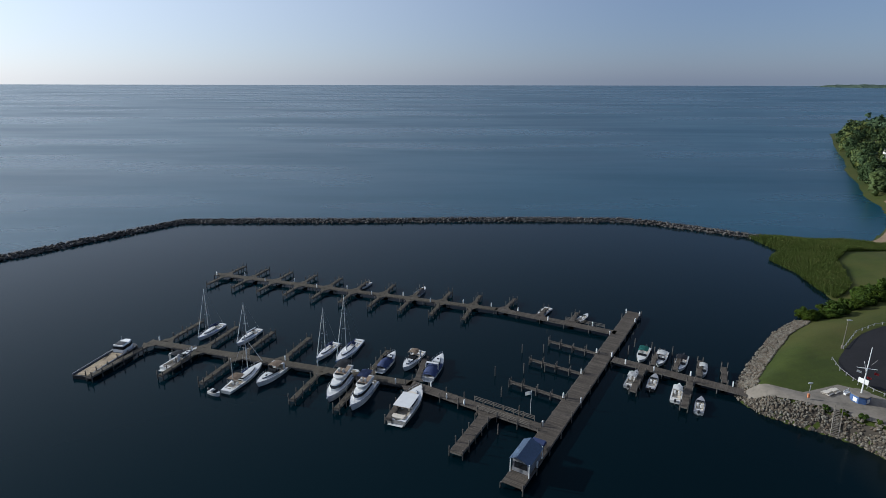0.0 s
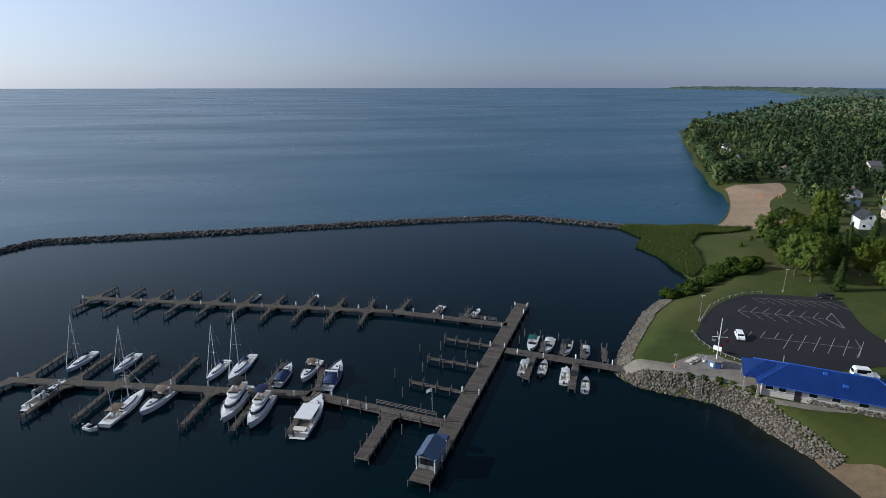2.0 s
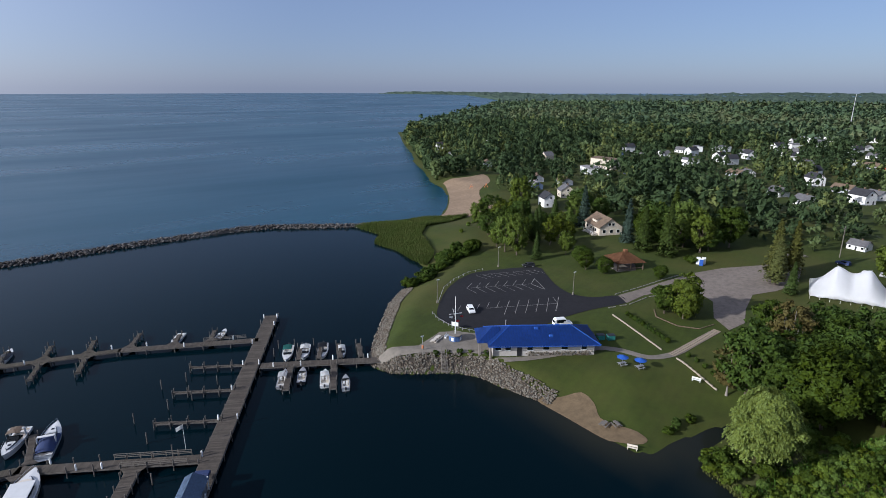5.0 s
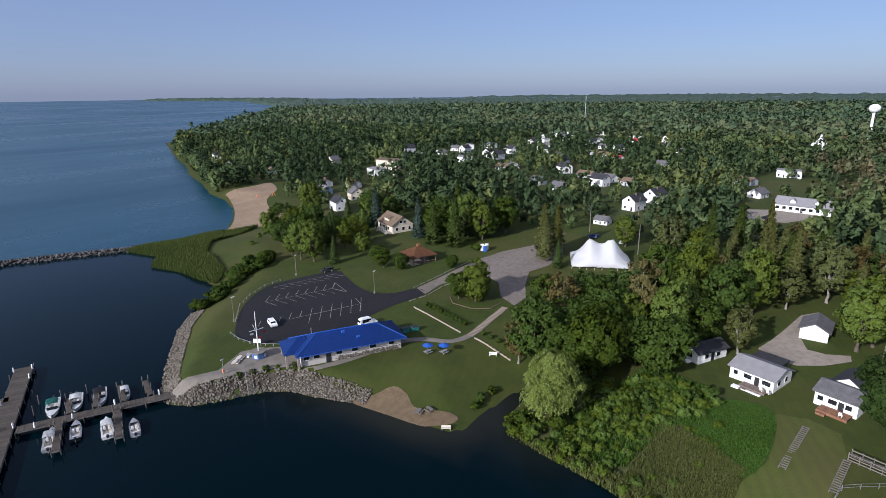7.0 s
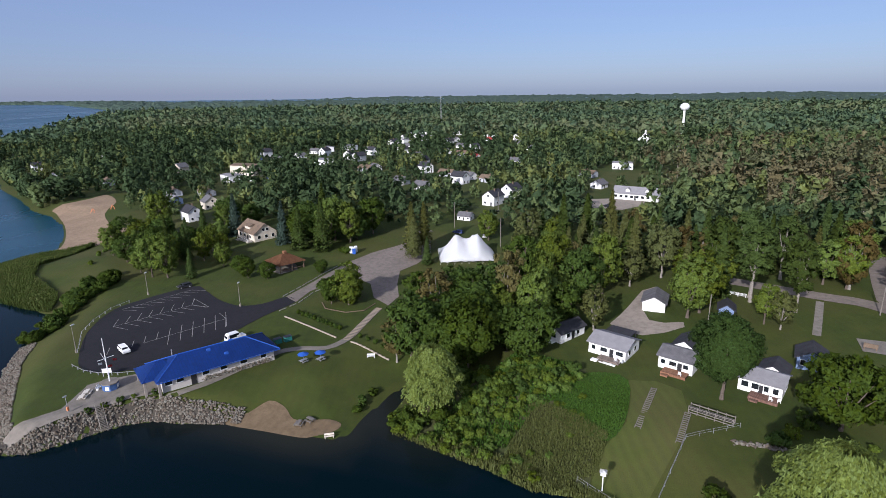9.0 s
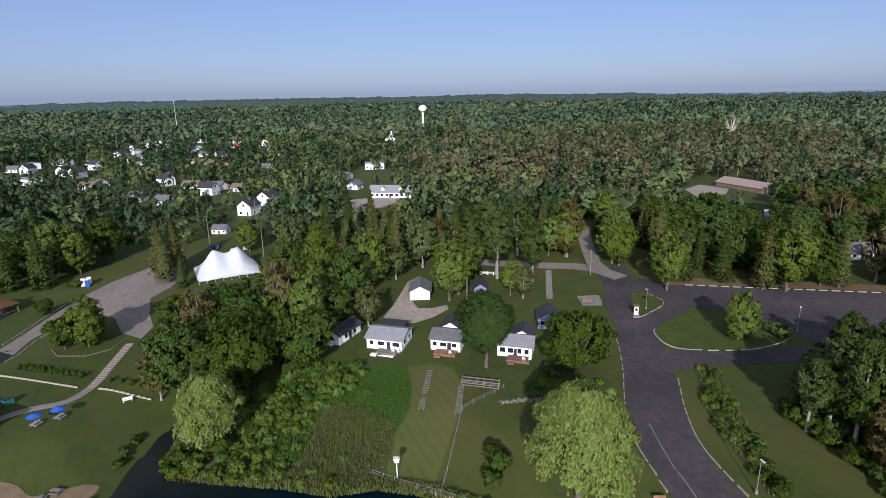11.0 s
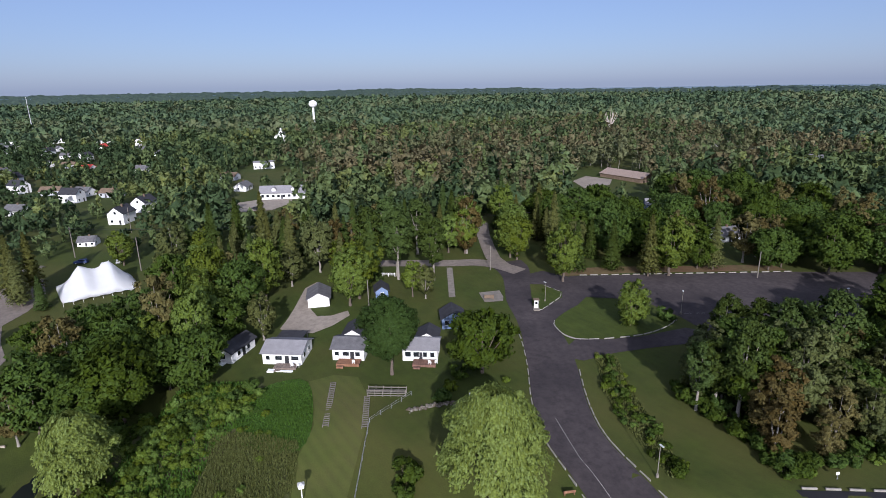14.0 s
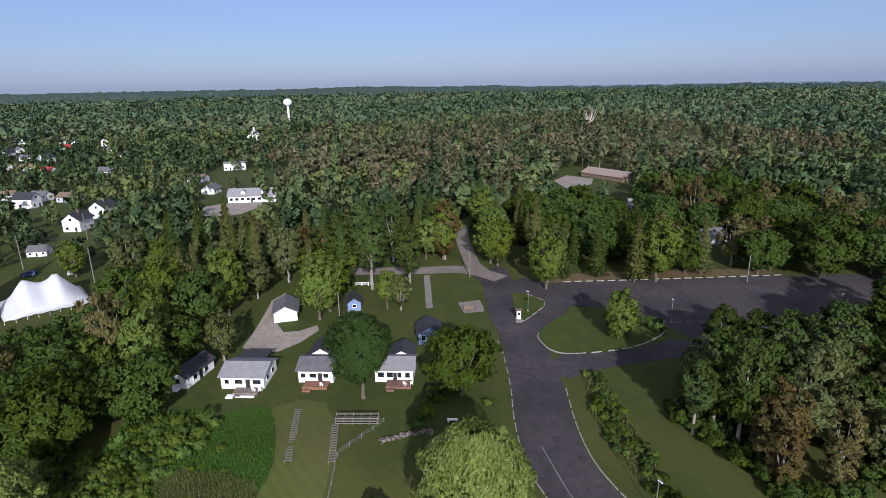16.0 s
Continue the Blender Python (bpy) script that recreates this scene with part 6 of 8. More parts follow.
def dome(h, w, base, lean=0.0):
    """Bunch centres in a broad crown with uneven lobes."""

    def f(r, k):
        d = r.normal(size=(k, 3))
        d /= np.linalg.norm(d, axis=1)[:, None]
        lobes = r.normal(size=(7, 3))
        lobes /= np.linalg.norm(lobes, axis=1)[:, None]
        bulge = 0.74 + 0.36 * np.clip((d @ lobes.T).max(1), 0, 1) ** 2
        q = r.uniform(0.3, 1.0, k) ** 0.45 * bulge
        p = d * q[:, None]
        z = np.clip((p[:, 2] + 1) / 2, 0, 1.05)
        wide = np.where(z < 0.45, 0.75 + 0.55 * z, 1.0)
        return np.column_stack([p[:, 0] * w / 2 * wide + lean * z, p[:, 1] * w / 2 * wide, base + z * (h - base)])

    return f


def spire(h, w, base, power=0.9):
    """Bunch centres in a narrowing crown."""

    def f(r, k):
        z = r.uniform(0, 1, k) ** 1.3
        a = r.uniform(0, 2 * np.pi, k)
        q = w / 2 * (1 - z) ** power * r.uniform(0.5, 1.0, k) * (0.8 + 0.3 * np.sin(z * 37))
        return np.column_stack([np.cos(a) * q, np.sin(a) * q, base + z * (h - base)])

    return f


def trunk_bm(h, r0, fork, spread, r, limbs=6, bend=0.0):
    bm = bmesh.new()
    pts = [Vector((bend * (i / 4) ** 2 + r.normal(0, r0 * 0.2), r.normal(0, r0 * 0.2), fork * i / 4)) for i in range(5)]
    pts[0] = Vector((0, 0, -0.4))
    for i in range(4):
        rod(bm, pts[i], pts[i + 1], r0 * (1 - 0.13 * i) * (1.25 if i == 0 else 1), r0 * (0.87 - 0.13 * i), 7)
    for k in range(limbs):
        a = 2 * math.pi * k / limbs + r.uniform(0, 0.6)
        e = Vector((math.cos(a) * spread * r.uniform(0.4, 0.8), math.sin(a) * spread * r.uniform(0.4, 0.8), fork + (h - fork) * r.uniform(0.35, 0.75)))
        mid = pts[4].lerp(e, 0.5) + Vector((0, 0, -0.4))
        rod(bm, pts[4] - Vector((0, 0, r.uniform(0, fork * 0.25))), mid, r0 * 0.42, r0 * 0.28, 5)
        rod(bm, mid, e, r0 * 0.28, r0 * 0.08, 5)
    rod(bm, pts[4], Vector((0, 0, h * 0.86)), r0 * 0.48, r0 * 0.1, 5)
    return bm


def tree(name, label, category, crown, leaves, trunk, group="park trees", bark=None, keep=0.5):
    t = thing(name, pose(0, 0, -500), label, category, group)
    part("trunk", trunk, bark or BARK, t)
    linked("crown", leafy("crown", *crown, leaves, round_normals(crown[0]), keep), t)
    return t


def broadleaf(seed, h, w, base, n, size, leaves, label, clusters=60, spread=1.5, name="broadleaf_tree", bark=None):
    r = np.random.default_rng(seed)
    return tree(name, label, "tree", cluster_crown(r, n, size, dome(h, w, base), clusters, spread), leaves, trunk_bm(h, 0.024 * h, base + (h - base) * 0.12, w / 2, r), bark=bark)


def conifer(seed, h, w, base, n, size, leaves, label, name="spruce_tree"):
    """Whorls of drooping boughs round a straight stem."""
    r = np.random.default_rng(seed)
    z = r.uniform(0, 1, n) ** 1.25
    z = np.round(z * 26) / 26 + r.normal(0, 0.008, n)
    z = np.clip(z, 0, 1)
    a = np.round(r.uniform(0, 2 * np.pi, n) * 2.2 + z * 40) / 2.2 + r.normal(0, 0.13, n)
    q = r.uniform(0.15, 1.0, n) ** 0.6 * (w / 2) * ((1 - z) ** 0.85 + 0.03) * (0.8 + 0.25 * np.sin(np.round(a * 2.2) * 12.9 + z * 71))
    p = np.column_stack([np.cos(a) * q, np.sin(a) * q, base + z * (h - base) - q * 0.22])
    nrm = np.column_stack([np.cos(a) * 0.5, np.sin(a) * 0.5, np.full(n, 0.8)]) + r.normal(0, 0.4, (n, 3))
    bm = rod(bmesh.new(), (0, 0, -0.4), (0, 0, h * 0.97), 0.016 * h, 0.02, 7)
    return tree(name, label, "tree", leaf_sprays(p, nrm, size, r, 1.3), leaves, bm)


def willow(seed, h, w, n, label):
    """Long arching plumes, each a curtain of hanging leafy twigs, with dark gaps between them."""
    r = np.random.default_rng(seed)
    k = 120
    a, z0 = r.uniform(0, 2 * np.pi, k), h * (0.36 + 0.62 * r.uniform(0, 1, k) ** 0.8)
    reach = w / 2 * r.uniform(0.6, 1.08, k) * np.sqrt(np.clip(1.08 - ((z0 / h - 0.48) / 0.58) ** 2, 0.12, 1))
    who = r.integers(0, k, n)
    t = 1.05 - 0.75 * r.uniform(0, 1, n) ** 1.4
    q = reach[who] * t
    drop = np.minimum(r.exponential(0.42, n), 1.5) * (0.2 + t)
    z = z0[who] + 0.30 * reach[who] * np.sin(np.pi * t * 0.8) - 0.34 * reach[who] * t ** 2.4 - drop + r.normal(0, 0.18, n)
    side = r.normal(0, 0.28 + 0.34 * t, n)
    aa = a[who]
    p = np.column_stack([np.cos(aa) * q - np.sin(aa) * side, np.sin(aa) * q + np.cos(aa) * side, np.maximum(z, 0.6)])
    nrm = np.column_stack([np.cos(aa) * 0.8, np.sin(aa) * 0.8, np.full(n, 0.9)]) + r.normal(0, 0.4, (n, 3))
    v1, f1 = leaf_sprays(p, nrm, 0.32, r, 1.7, True)
    v2, f2 = cluster_crown(r, n // 2, 0.36, dome(h * 0.99, w * 0.9, h * 0.2), 60, 1.35, 0.5)
    crown = (np.concatenate([v1, v2]), np.concatenate([f1, f2 + len(v1)]))
    return tree("willow_tree", label, "tree", crown, LEAF_WILLOW, trunk_bm(h, 0.03 * h, h * 0.3, w / 2, r, 8), keep=0.8)


def bush(seed, h, w, n, size, leaves, label, name="bush"):
    r = np.random.default_rng(seed)
    v, f = cluster_crown(r, n, size, dome(h, w * 0.9, 0.1), 26, w * 0.14)
    t = thing(name, pose(0, 0, -500), label, "bush", "bushes")
    bm = bmesh.new()
    for k in range(5):
        a = k * 1.3
        rod(bm, (0, 0, -0.3), (math.cos(a) * w * 0.25, math.sin(a) * w * 0.25, h * 0.6), 0.05, 0.02, 5)
    part("stem", bm, BARK, t)
    linked("crown", leafy("crown", v, f, leaves, round_normals(v), 0.5), t)
    return t


def stand(ob, x, y, turn=0.0, scale=1.0, tall=1.0, sink=0.1, label=""):
    t = copy_thing(ob, pose(x, y, h1(x, y) - sink, 0, 0, turn) @ Matrix.Diagonal((scale, scale, scale * tall, 1)))
    if label:
        t["label"] = label
    return t


PALE_BARK = plain("pale_bark", (0.19, 0.17, 0.145), 0.9, spread=0.35, scale=4, bump=0.4)
P_OAK = [broadleaf(100 + i, 13, 11, 1.4, 4300, 0.54, LEAF_DARK, "dense dark green broadleaf tree with a rounded crown", 150, 1.25, name="oak_tree") for i in range(4)]
P_MAPLE = [broadleaf(110 + i, 15, 9, 1.8, 3900, 0.5, LEAF, "green broadleaf tree with an oval crown", 130, 1.15, name="maple_tree") for i in range(4)]
P_YELLOW = [broadleaf(120 + i, 14, 8.5, 2.4, 3000, 0.5, LEAF_YELLOW, "bright yellow-green broadleaf tree", 90, 1.05, name="birch_tree") for i in range(2)]
P_RUST = [broadleaf(130 + i, 15, 8, 1.4, 3200, 0.5, LEAF_RUST, "rusty brown broadleaf tree with thinning leaves", 80, 0.95, name="ash_tree", bark=PALE_BARK) for i in range(3)]
P_GREY = [broadleaf(135 + i, 15, 8, 1.2, 3400, 0.5, LEAF_GREY, "tall grey-green tree with thin leaves and pale limbs", 90, 0.95, name="aspen_tree", bark=PALE_BARK) for i in range(2)]
P_RED = [broadleaf(140, 11, 9, 2.0, 3000, 0.5, LEAF_RED, "dark plum-red broadleaf tree", 90, 1.1, name="plum_tree")]
P_SPRUCE = [conifer(150 + i, 17, 7.5, 1.4, 3200, 0.58, NEEDLE, "tall dark green spruce tree") for i in range(3)]
P_BLUE = [conifer(160 + i, 15, 6.5, 0.8, 3000, 0.54, NEEDLE_BLUE, "silvery blue spruce tree") for i in range(2)]
P_LARCH = [conifer(165 + i, 17, 7.0, 2.4, 3000, 0.52, LEAF_LARCH, "brownish conifer with sparse boughs", "larch_tree") for i in range(2)]
P_BUSH = [bush(170 + i, 2.6, 4.2, 760, 0.44, BUSH, "bright green leafy bush") for i in range(3)]
P_DARKBUSH = [bush(175 + i, 3.4, 5.0, 800, 0.5, LEAF_DARK, "dark green rounded shrub", "shrub") for i in range(2)]
P_TALL = [broadleaf(195 + i, 20, 9, 6.5, 4200, 0.54, NEEDLE, "tall dark tree with a high crown on bare trunks", 120, 1.2, bark=PALE_BARK) for i in range(2)]
P_OVAL = [broadleaf(198, 12, 7.6, 0.3, 5200, 0.44, LEAF, "dense oval green tree with leaves down to the grass", 170, 1.0, name="maple_tree")]
PROTOS = P_OVAL + P_TALL + P_OAK + P_MAPLE + P_YELLOW + P_RUST + P_GREY + P_RED + P_SPRUCE + P_BLUE + P_LARCH + P_BUSH + P_DARKBUSH

# trees that stand on their own
WILLOW_A = willow(180, 16, 13, 22000, "pale green weeping willow at the water's edge")
stand(WILLOW_A, 91, 32.5, 30, 0.85)
WILLOW_B = willow(181, 18.5, 16, 34000, "large pale green weeping willow on the lawn")
stand(WILLOW_B, 66.5, -26, 0, 1.0)
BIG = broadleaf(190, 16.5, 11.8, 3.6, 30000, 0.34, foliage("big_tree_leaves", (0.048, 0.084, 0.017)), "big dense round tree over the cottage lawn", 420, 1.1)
stand(BIG, 105.6, -20.4)
PROTOS += [WILLOW_A, WILLOW_B, BIG]
SOLO = [
    (P_MAPLE[0], 143.5, -18.2, 1.15), (P_MAPLE[1], 147.5, -21.5, 1.1), (P_GREY[0], 131.5, 4.4, 0.75), (P_OAK[2], 99.5, -38.0, 1.2), (P_OAK[0], 104.5, -42, 0.85),
    # this row's oaks are out of view, added to shade the large lot
    (P_YELLOW[1], 177.4, -64.9, 1.25), (P_MAPLE[3], 163.5, -74.5, 1.1), (P_MAPLE[2], 173, -79.5, 1.1), (P_TALL[0], 157.8, -35.2, 1.0), (P_TALL[1], 161.0, -35.6, 1.05), (P_TALL[0], 153.0, -44.6, 0.95), (P_TALL[1], 163.2, -27.5, 1.0), (P_TALL[0], 178, -47, 1.0), (P_TALL[1], 180, -38, 1.0), (P_YELLOW[0], 173, -62.2, 1.1), (P_MAPLE[3], 160.5, -75.5, 1.05), (P_MAPLE[0], 137.9, -79.4, 1.15), (P_OAK[1], 76, -123, 1.2), (P_OAK[3], 79, -132, 1.2), (P_OAK[0], 70, -121, 1.2), (P_OAK[2], 84, -141, 1.2), (P_OAK[1], 74, -133, 1.2),
    (P_OVAL[0], 106.4, -79.4, 0.98), (P_LARCH[1], 132.4, -104.6, 1.05), (P_MAPLE[0], 130.6, -110.4, 1.3), (P_OAK[3], 136.4, -116.5, 1.2),
    (P_LARCH[0], 130.0, -126.2, 0.95), (P_SPRUCE[2], 141.7, -98.4, 0.95), (P_OAK[0], 123.6, -141.0, 1.1), (P_OAK[1], 114.6, -154, 1.35), (P_OAK[2], 111, -170, 1.2), (P_SPRUCE[0], 145, -88, 0.9),
]
PARK = [
    (P_OVAL[0], 131.4, 70.2, 1.0), (P_OAK[1], 135.6, 72.5, 0.72), (P_OAK[0], 130.5, 75.0, 0.66),
    (P_BLUE[1], 181.2, 122.0, 1.05), (P_SPRUCE[1], 175.5, 111.4, 1.0), (P_BLUE[0], 190, 150, 1.15), (P_MAPLE[0], 186.8, 96.3, 1.0), (P_OAK[2], 147.4, 116.5, 0.55), (P_OAK[3], 143.7, 104.2, 0.45), (P_OAK[0], 152, 89.8, 0.36),
    (P_MAPLE[1], 152, 127, 0.6), (P_OAK[0], 157, 131, 0.5), (P_OAK[1], 143, 111, 0.5),
    (P_LARCH[0], 174, 66, 0.95), (P_LARCH[1], 180, 69, 1.1), (P_LARCH[0], 185, 66, 1.0), (P_SPRUCE[2], 170, 60, 0.6), (P_YELLOW[1], 143.5, -35.5, 0.72), (P_GREY[1], 141, -38.5, 0.68),
    (P_OAK[0], 113.5, 17.5, 1.1), (P_OAK[1], 134.3, 38.9, 1.0), (P_OAK[2], 141.2, 30.6, 1.0), (P_OAK[3], 131.1, 19.5, 1.0), (P_OAK[1], 117.3, 31.5, 1.0), (P_OAK[2], 118.7, 40.2, 0.9), (P_RUST[0], 107.7, 46.7, 0.8), (P_OAK[3], 112.5, 38.0, 0.85), (P_OAK[0], 124, 31, 1.05), (P_RED[0], 196, -72, 1.0), (P_RED[0], 205, -90, 1.1),
]
for i, (p, x, y, s) in enumerate(SOLO + PARK):
    stand(p, x, y, i * 71, s, 0.95 + 0.1 * ((i * 7) % 3) / 2)


# ---- woods: each tree of the near woods is a thing; the far woods are one mass ----
NORTH_MARSH = [(120, 224), (138, 223), (160, 217.5), (173, 206), (160, 203), (143, 200), (133, 190), (128, 178), (123, 167), (118, 161), (112, 157), (112, 166), (114, 180), (112.5, 194), (122, 205)]
KEEP_OUT = []  # outlines where no tree stands
for nm in ("parking_lot", "park_road", "plaza", "footpath", "drive", "large_parking_lot", "side_road", "lot_drive", "cross_street", "gate_street", "gravel_drive"):
    me = bpy.data.objects[nm].data
    co = np.array([tuple(v.co)[:2] for v in me.vertices])
    KEEP_OUT.append(co)
LAWNS = [
    [(58, 100), (95, 142), (130, 150), (140, 130), (150, 138), (185, 128), (172, 100), (200, 88), (200, 66), (160, 56), (128, 50), (104, 48), (84, 42), (70, 60)],
    [(72, -5), (86, 0), (109, -2), (110, 16), (123, 14), (124, 4), (140, 6), (152, 4), (150, -6), (158, -24), (156, -36), (170, -50), (172, -70), (184, -84), (176, -90), (141, -80), (139, -92), (122, -140), (106, -178), (84, -134), (92, -106), (100, -92),
     (92, -82), (60, -58), (50, -70), (30, -60), (60, -25)],
    [(120, 150), (145, 155), (160, 190), (195, 195), (205, 215), (262, 284), (258, 298), (225, 300), (150, 230), (120, 230)],
    [(250, 334), (284, 342), (300, 384), (276, 386)],
    [(262, -18), (300, -30), (312, 14), (270, 22)], [(320, -40), (380, -30), (400, 10), (330, 10)], [(255, -160), (290, -165), (300, -205), (262, -212)],
    [(165, 52), (200, 56), (205, 36), (180, 24), (160, 36)],
    [(178, 130), (200, 128), (205, 148), (185, 150)],
    [(88, 136), (128, 148), (134, 168), (112, 160)],
    [(84, 42), (104, 40), (109, 24), (116, 16), (112, 0), (90, -4), (70, 0)],
]


def blocked(x, y, pad=0.0):
    hit = np.zeros(x.shape, bool)
    for l in LAWNS:
        hit |= inside(l, x, y)
    for x0, y0, r0 in ROOF_SPOTS:
        hit |= (x - x0) ** 2 + (y - y0) ** 2 < (r0 + pad) ** 2
    for x0, y0, reach, half in OPEN_BEFORE:  # low ground before the buildings that look out over the trees
        k = math.hypot(x0, y0)
        hit |= away([(x0, y0), (x0 - x0 / k * reach, y0 - y0 / k * reach)], x, y, False) < half
    hit |= away(LAND, x, y) < np.where(y > 262, 2.0, 5.0)
    hit |= inside(NORTH_MARSH, x, y)
    return hit


OPEN_BEFORE = [(182, 50, 40, 12.5), (284, 4, 50, 12), (272, -196, 50, 14), (268, -172, 55, 11), (208, 180, 22, 9), (166, -48, 30, 5), (590, -24, 45, 9), (706, -71, 8, 4), (264, 60, 34, 8), (190, 138, 16, 7)] + [(x, y, 27, 6) for x, y in TOWN_SPOTS]
ROOF_SPOTS = [(81, 90, 16), (95, 78, 16), (182, 50, 17), (121, 11, 8), (116, 0, 10), (114, -12, 9), (108, -28, 9), (145, -11, 8), (292, -6, 18), (273, -197, 18), (190, 138, 13), (205, 182, 15), (215, 172, 12)]
ROOF_SPOTS += [(x, y, 7.5) for x, y in TOWN_SPOTS]
ROOF_SPOTS += [(355 + 15 * k, 247 - 3 * k, 9) for k in range(12)] + [(300 + 9 * k, 232 + 2 * k, 8) for k in range(6)]


def scatter(n, lo, hi, gap, seed):
    """Random spots in a rectangle, no two nearer than the gap (by cells)."""
    r = np.random.default_rng(seed)
    nx, ny = int((hi[0] - lo[0]) / gap), int((hi[1] - lo[1]) / gap)
    X, Y = np.meshgrid(np.arange(nx), np.arange(ny), indexing="ij")
    x = lo[0] + (X + 0.5 + r.uniform(-0.38, 0.38, X.shape)) * gap
    y = lo[1] + (Y + 0.5 + r.uniform(-0.38, 0.38, X.shape)) * gap
    return x.ravel(), y.ravel()


def pave_clear(x, y, pad=3.5):
    ok = np.ones(x.shape, bool)
    for co in KEEP_OUT:
        for i in range(0, len(co), 400):
            c = co[i:i + 400]
            ok &= (((x[:, None] - c[:, 0]) ** 2 + (y[:, None] - c[:, 1]) ** 2).min(1) > pad * pad)
    return ok


x, y = scatter(0, (96, -200), (212, 250), 8.3, 31)
ok = inside(LAND, x, y) & ~blocked(x, y) & pave_clear(x, y, 4.5)
ang = np.degrees(np.arctan2(-(y - 1), x + 2))
ok &= (ang < 74)
x, y = x[ok], y[ok]
kinds = np.sin(x * 0.031 + 1.3) + np.cos(y * 0.027 + x * 0.01) + rng.normal(0, 0.8, len(x))
for i, (px, py, k) in enumerate(zip(x, y, kinds)):
    if px < 165 and 8 < py < 60:
        pool = P_OAK if k > -0.5 else P_RUST + P_MAPLE if px > 122 else P_OAK
    elif py < -100:
        pool = P_OAK + P_MAPLE + P_SPRUCE + P_TALL if k > -0.5 else P_RUST + P_OAK
    elif py > 75:
        pool = (P_OAK, P_SPRUCE, P_MAPLE, P_MAPLE, P_OAK)[int(rng.integers(0, 5))]
    else:
        pool = (P_SPRUCE, P_LARCH, P_LARCH, P_RUST, P_MAPLE, P_SPRUCE, P_YELLOW + P_GREY, P_GREY)[int(rng.integers(0, 8))]
    p = pool[(i * 13) % len(pool)]
    stand(p, px, py, (i * 83) % 360, rng.uniform(0.72, 1.2) * (0.74 if py > 118 and px < 185 else 1.0), rng.uniform(0.85, 1.2))


def mass(name, x, y, scale, protos, material, label):
    """Many trees of a far wood in one mesh."""
    z = height(x, y)
    r = np.random.default_rng(5)
    vs, fs, ns, base = [], [], [], 0
    which = r.integers(0, len(protos), len(x))
    a = r.uniform(0, 2 * np.pi, len(x))
    for k, (pv, pf) in enumerate(protos):
        sel = np.flatnonzero(which == k)
        c, s = np.cos(a[sel])[:, None], np.sin(a[sel])[:, None]
        sc = scale[sel][:, None]
        v = np.stack([(pv[:, 0] * c - pv[:, 1] * s) * sc + x[sel][:, None], (pv[:, 0] * s + pv[:, 1] * c) * sc + y[sel][:, None], pv[:, 2] * sc ** 0.75 * r.uniform(0.86, 1.14, len(sel))[:, None] + z[sel][:, None]], -1)
        nv = round_normals(pv)
        ns.append(np.stack([nv[:, 0] * c - nv[:, 1] * s, nv[:, 0] * s + nv[:, 1] * c, nv[:, 2] + 0 * c], -1).reshape(-1, 3))
        f = pf[None] + (np.arange(len(sel)) * len(pv))[:, None, None] + base
        vs.append(v.reshape(-1, 3))
        fs.append(f.reshape(-1, 3))
        base += v.shape[0] * v.shape[1]
    return tagged(linked(name, leafy(name, np.concatenate(vs), np.concatenate(fs), material, np.concatenate(ns), 0.3)), label, "woodland", kind="stuff")


def wood_protos(n, size, kinds, seed=300):
    """Small patterns of trees for the masses: r round, t tall and narrow, s spire."""
    out = []
    for i, k in enumerate(kinds):
        r = np.random.default_rng(seed + i)
        if k == "s":
            out.append(cluster_crown(r, n, size * 0.9, spire(15, 6, 1.0), 20, 1.1, rough=0.3))
        elif k == "t":
            out.append(cluster_crown(r, n, size * 0.8, dome(14 + i % 3, 5.2, 4.5), 20, 1.0, rough=0.4))
        else:
            out.append(cluster_crown(r, n, size, dome(11 + i % 4, 9.5, 1.2), 26, 1.45, rough=0.35))
    return out


def stems(name, x, y, scale, label):
    """Pale upright stems among thin trees, three-sided."""
    r = np.random.default_rng(9)
    z, n = height(x, y), len(x)
    top, wd = scale * r.uniform(9, 14, n), 0.17 * scale
    lx, ly = r.normal(0, 0.5, n), r.normal(0, 0.5, n)
    rows = []
    for k in range(3):
        c, q = math.cos(2.094 * k), math.sin(2.094 * k)
        rows.append(np.stack([x + c * wd, y + q * wd, z], -1))
    rows.append(np.stack([x + lx, y + ly, z + top], -1))
    v = np.stack(rows, 1).reshape(-1, 3)
    f = (np.array([[0, 1, 3], [1, 2, 3], [2, 0, 3]])[None] + 4 * np.arange(n)[:, None, None]).reshape(-1, 3)
    return tagged(linked(name, mesh_of(name, v, f, PALE_BARK)), label, "woodland", kind="stuff")


# middle distance
x, y = scatter(0, (212, -420), (620, 620), 9.4, 41)
x2, y2 = scatter(0, (120, -420), (212, -200), 9.4, 42)
x3, y3 = scatter(0, (150, 250), (212, 620), 9.4, 43)
x, y = np.concatenate([x, x2, x3]), np.concatenate([y, y2, y3])
ok = inside(LAND, x, y) & ~blocked(x, y)
x, y = x[ok], y[ok]
sc = rng.uniform(0.8, 1.26, len(x)) * (1.0 + 0.18 * np.sin(x * 0.05 + 1) * np.cos(y * 0.043))
near_town = np.min([np.hypot(x - a, y - b) for a, b in TOWN_SPOTS], axis=0)
sc *= np.clip(0.55 + 0.45 * (near_town - 12) / 40, 0.55, 1.0)
row = np.array(rounded([(246, 336), (270, 380), (300, 429), (337, 494), (367, 545), (418, 625), (482, 708), (533, 741), (710, 895)], 30))  # the fringe along the far shore
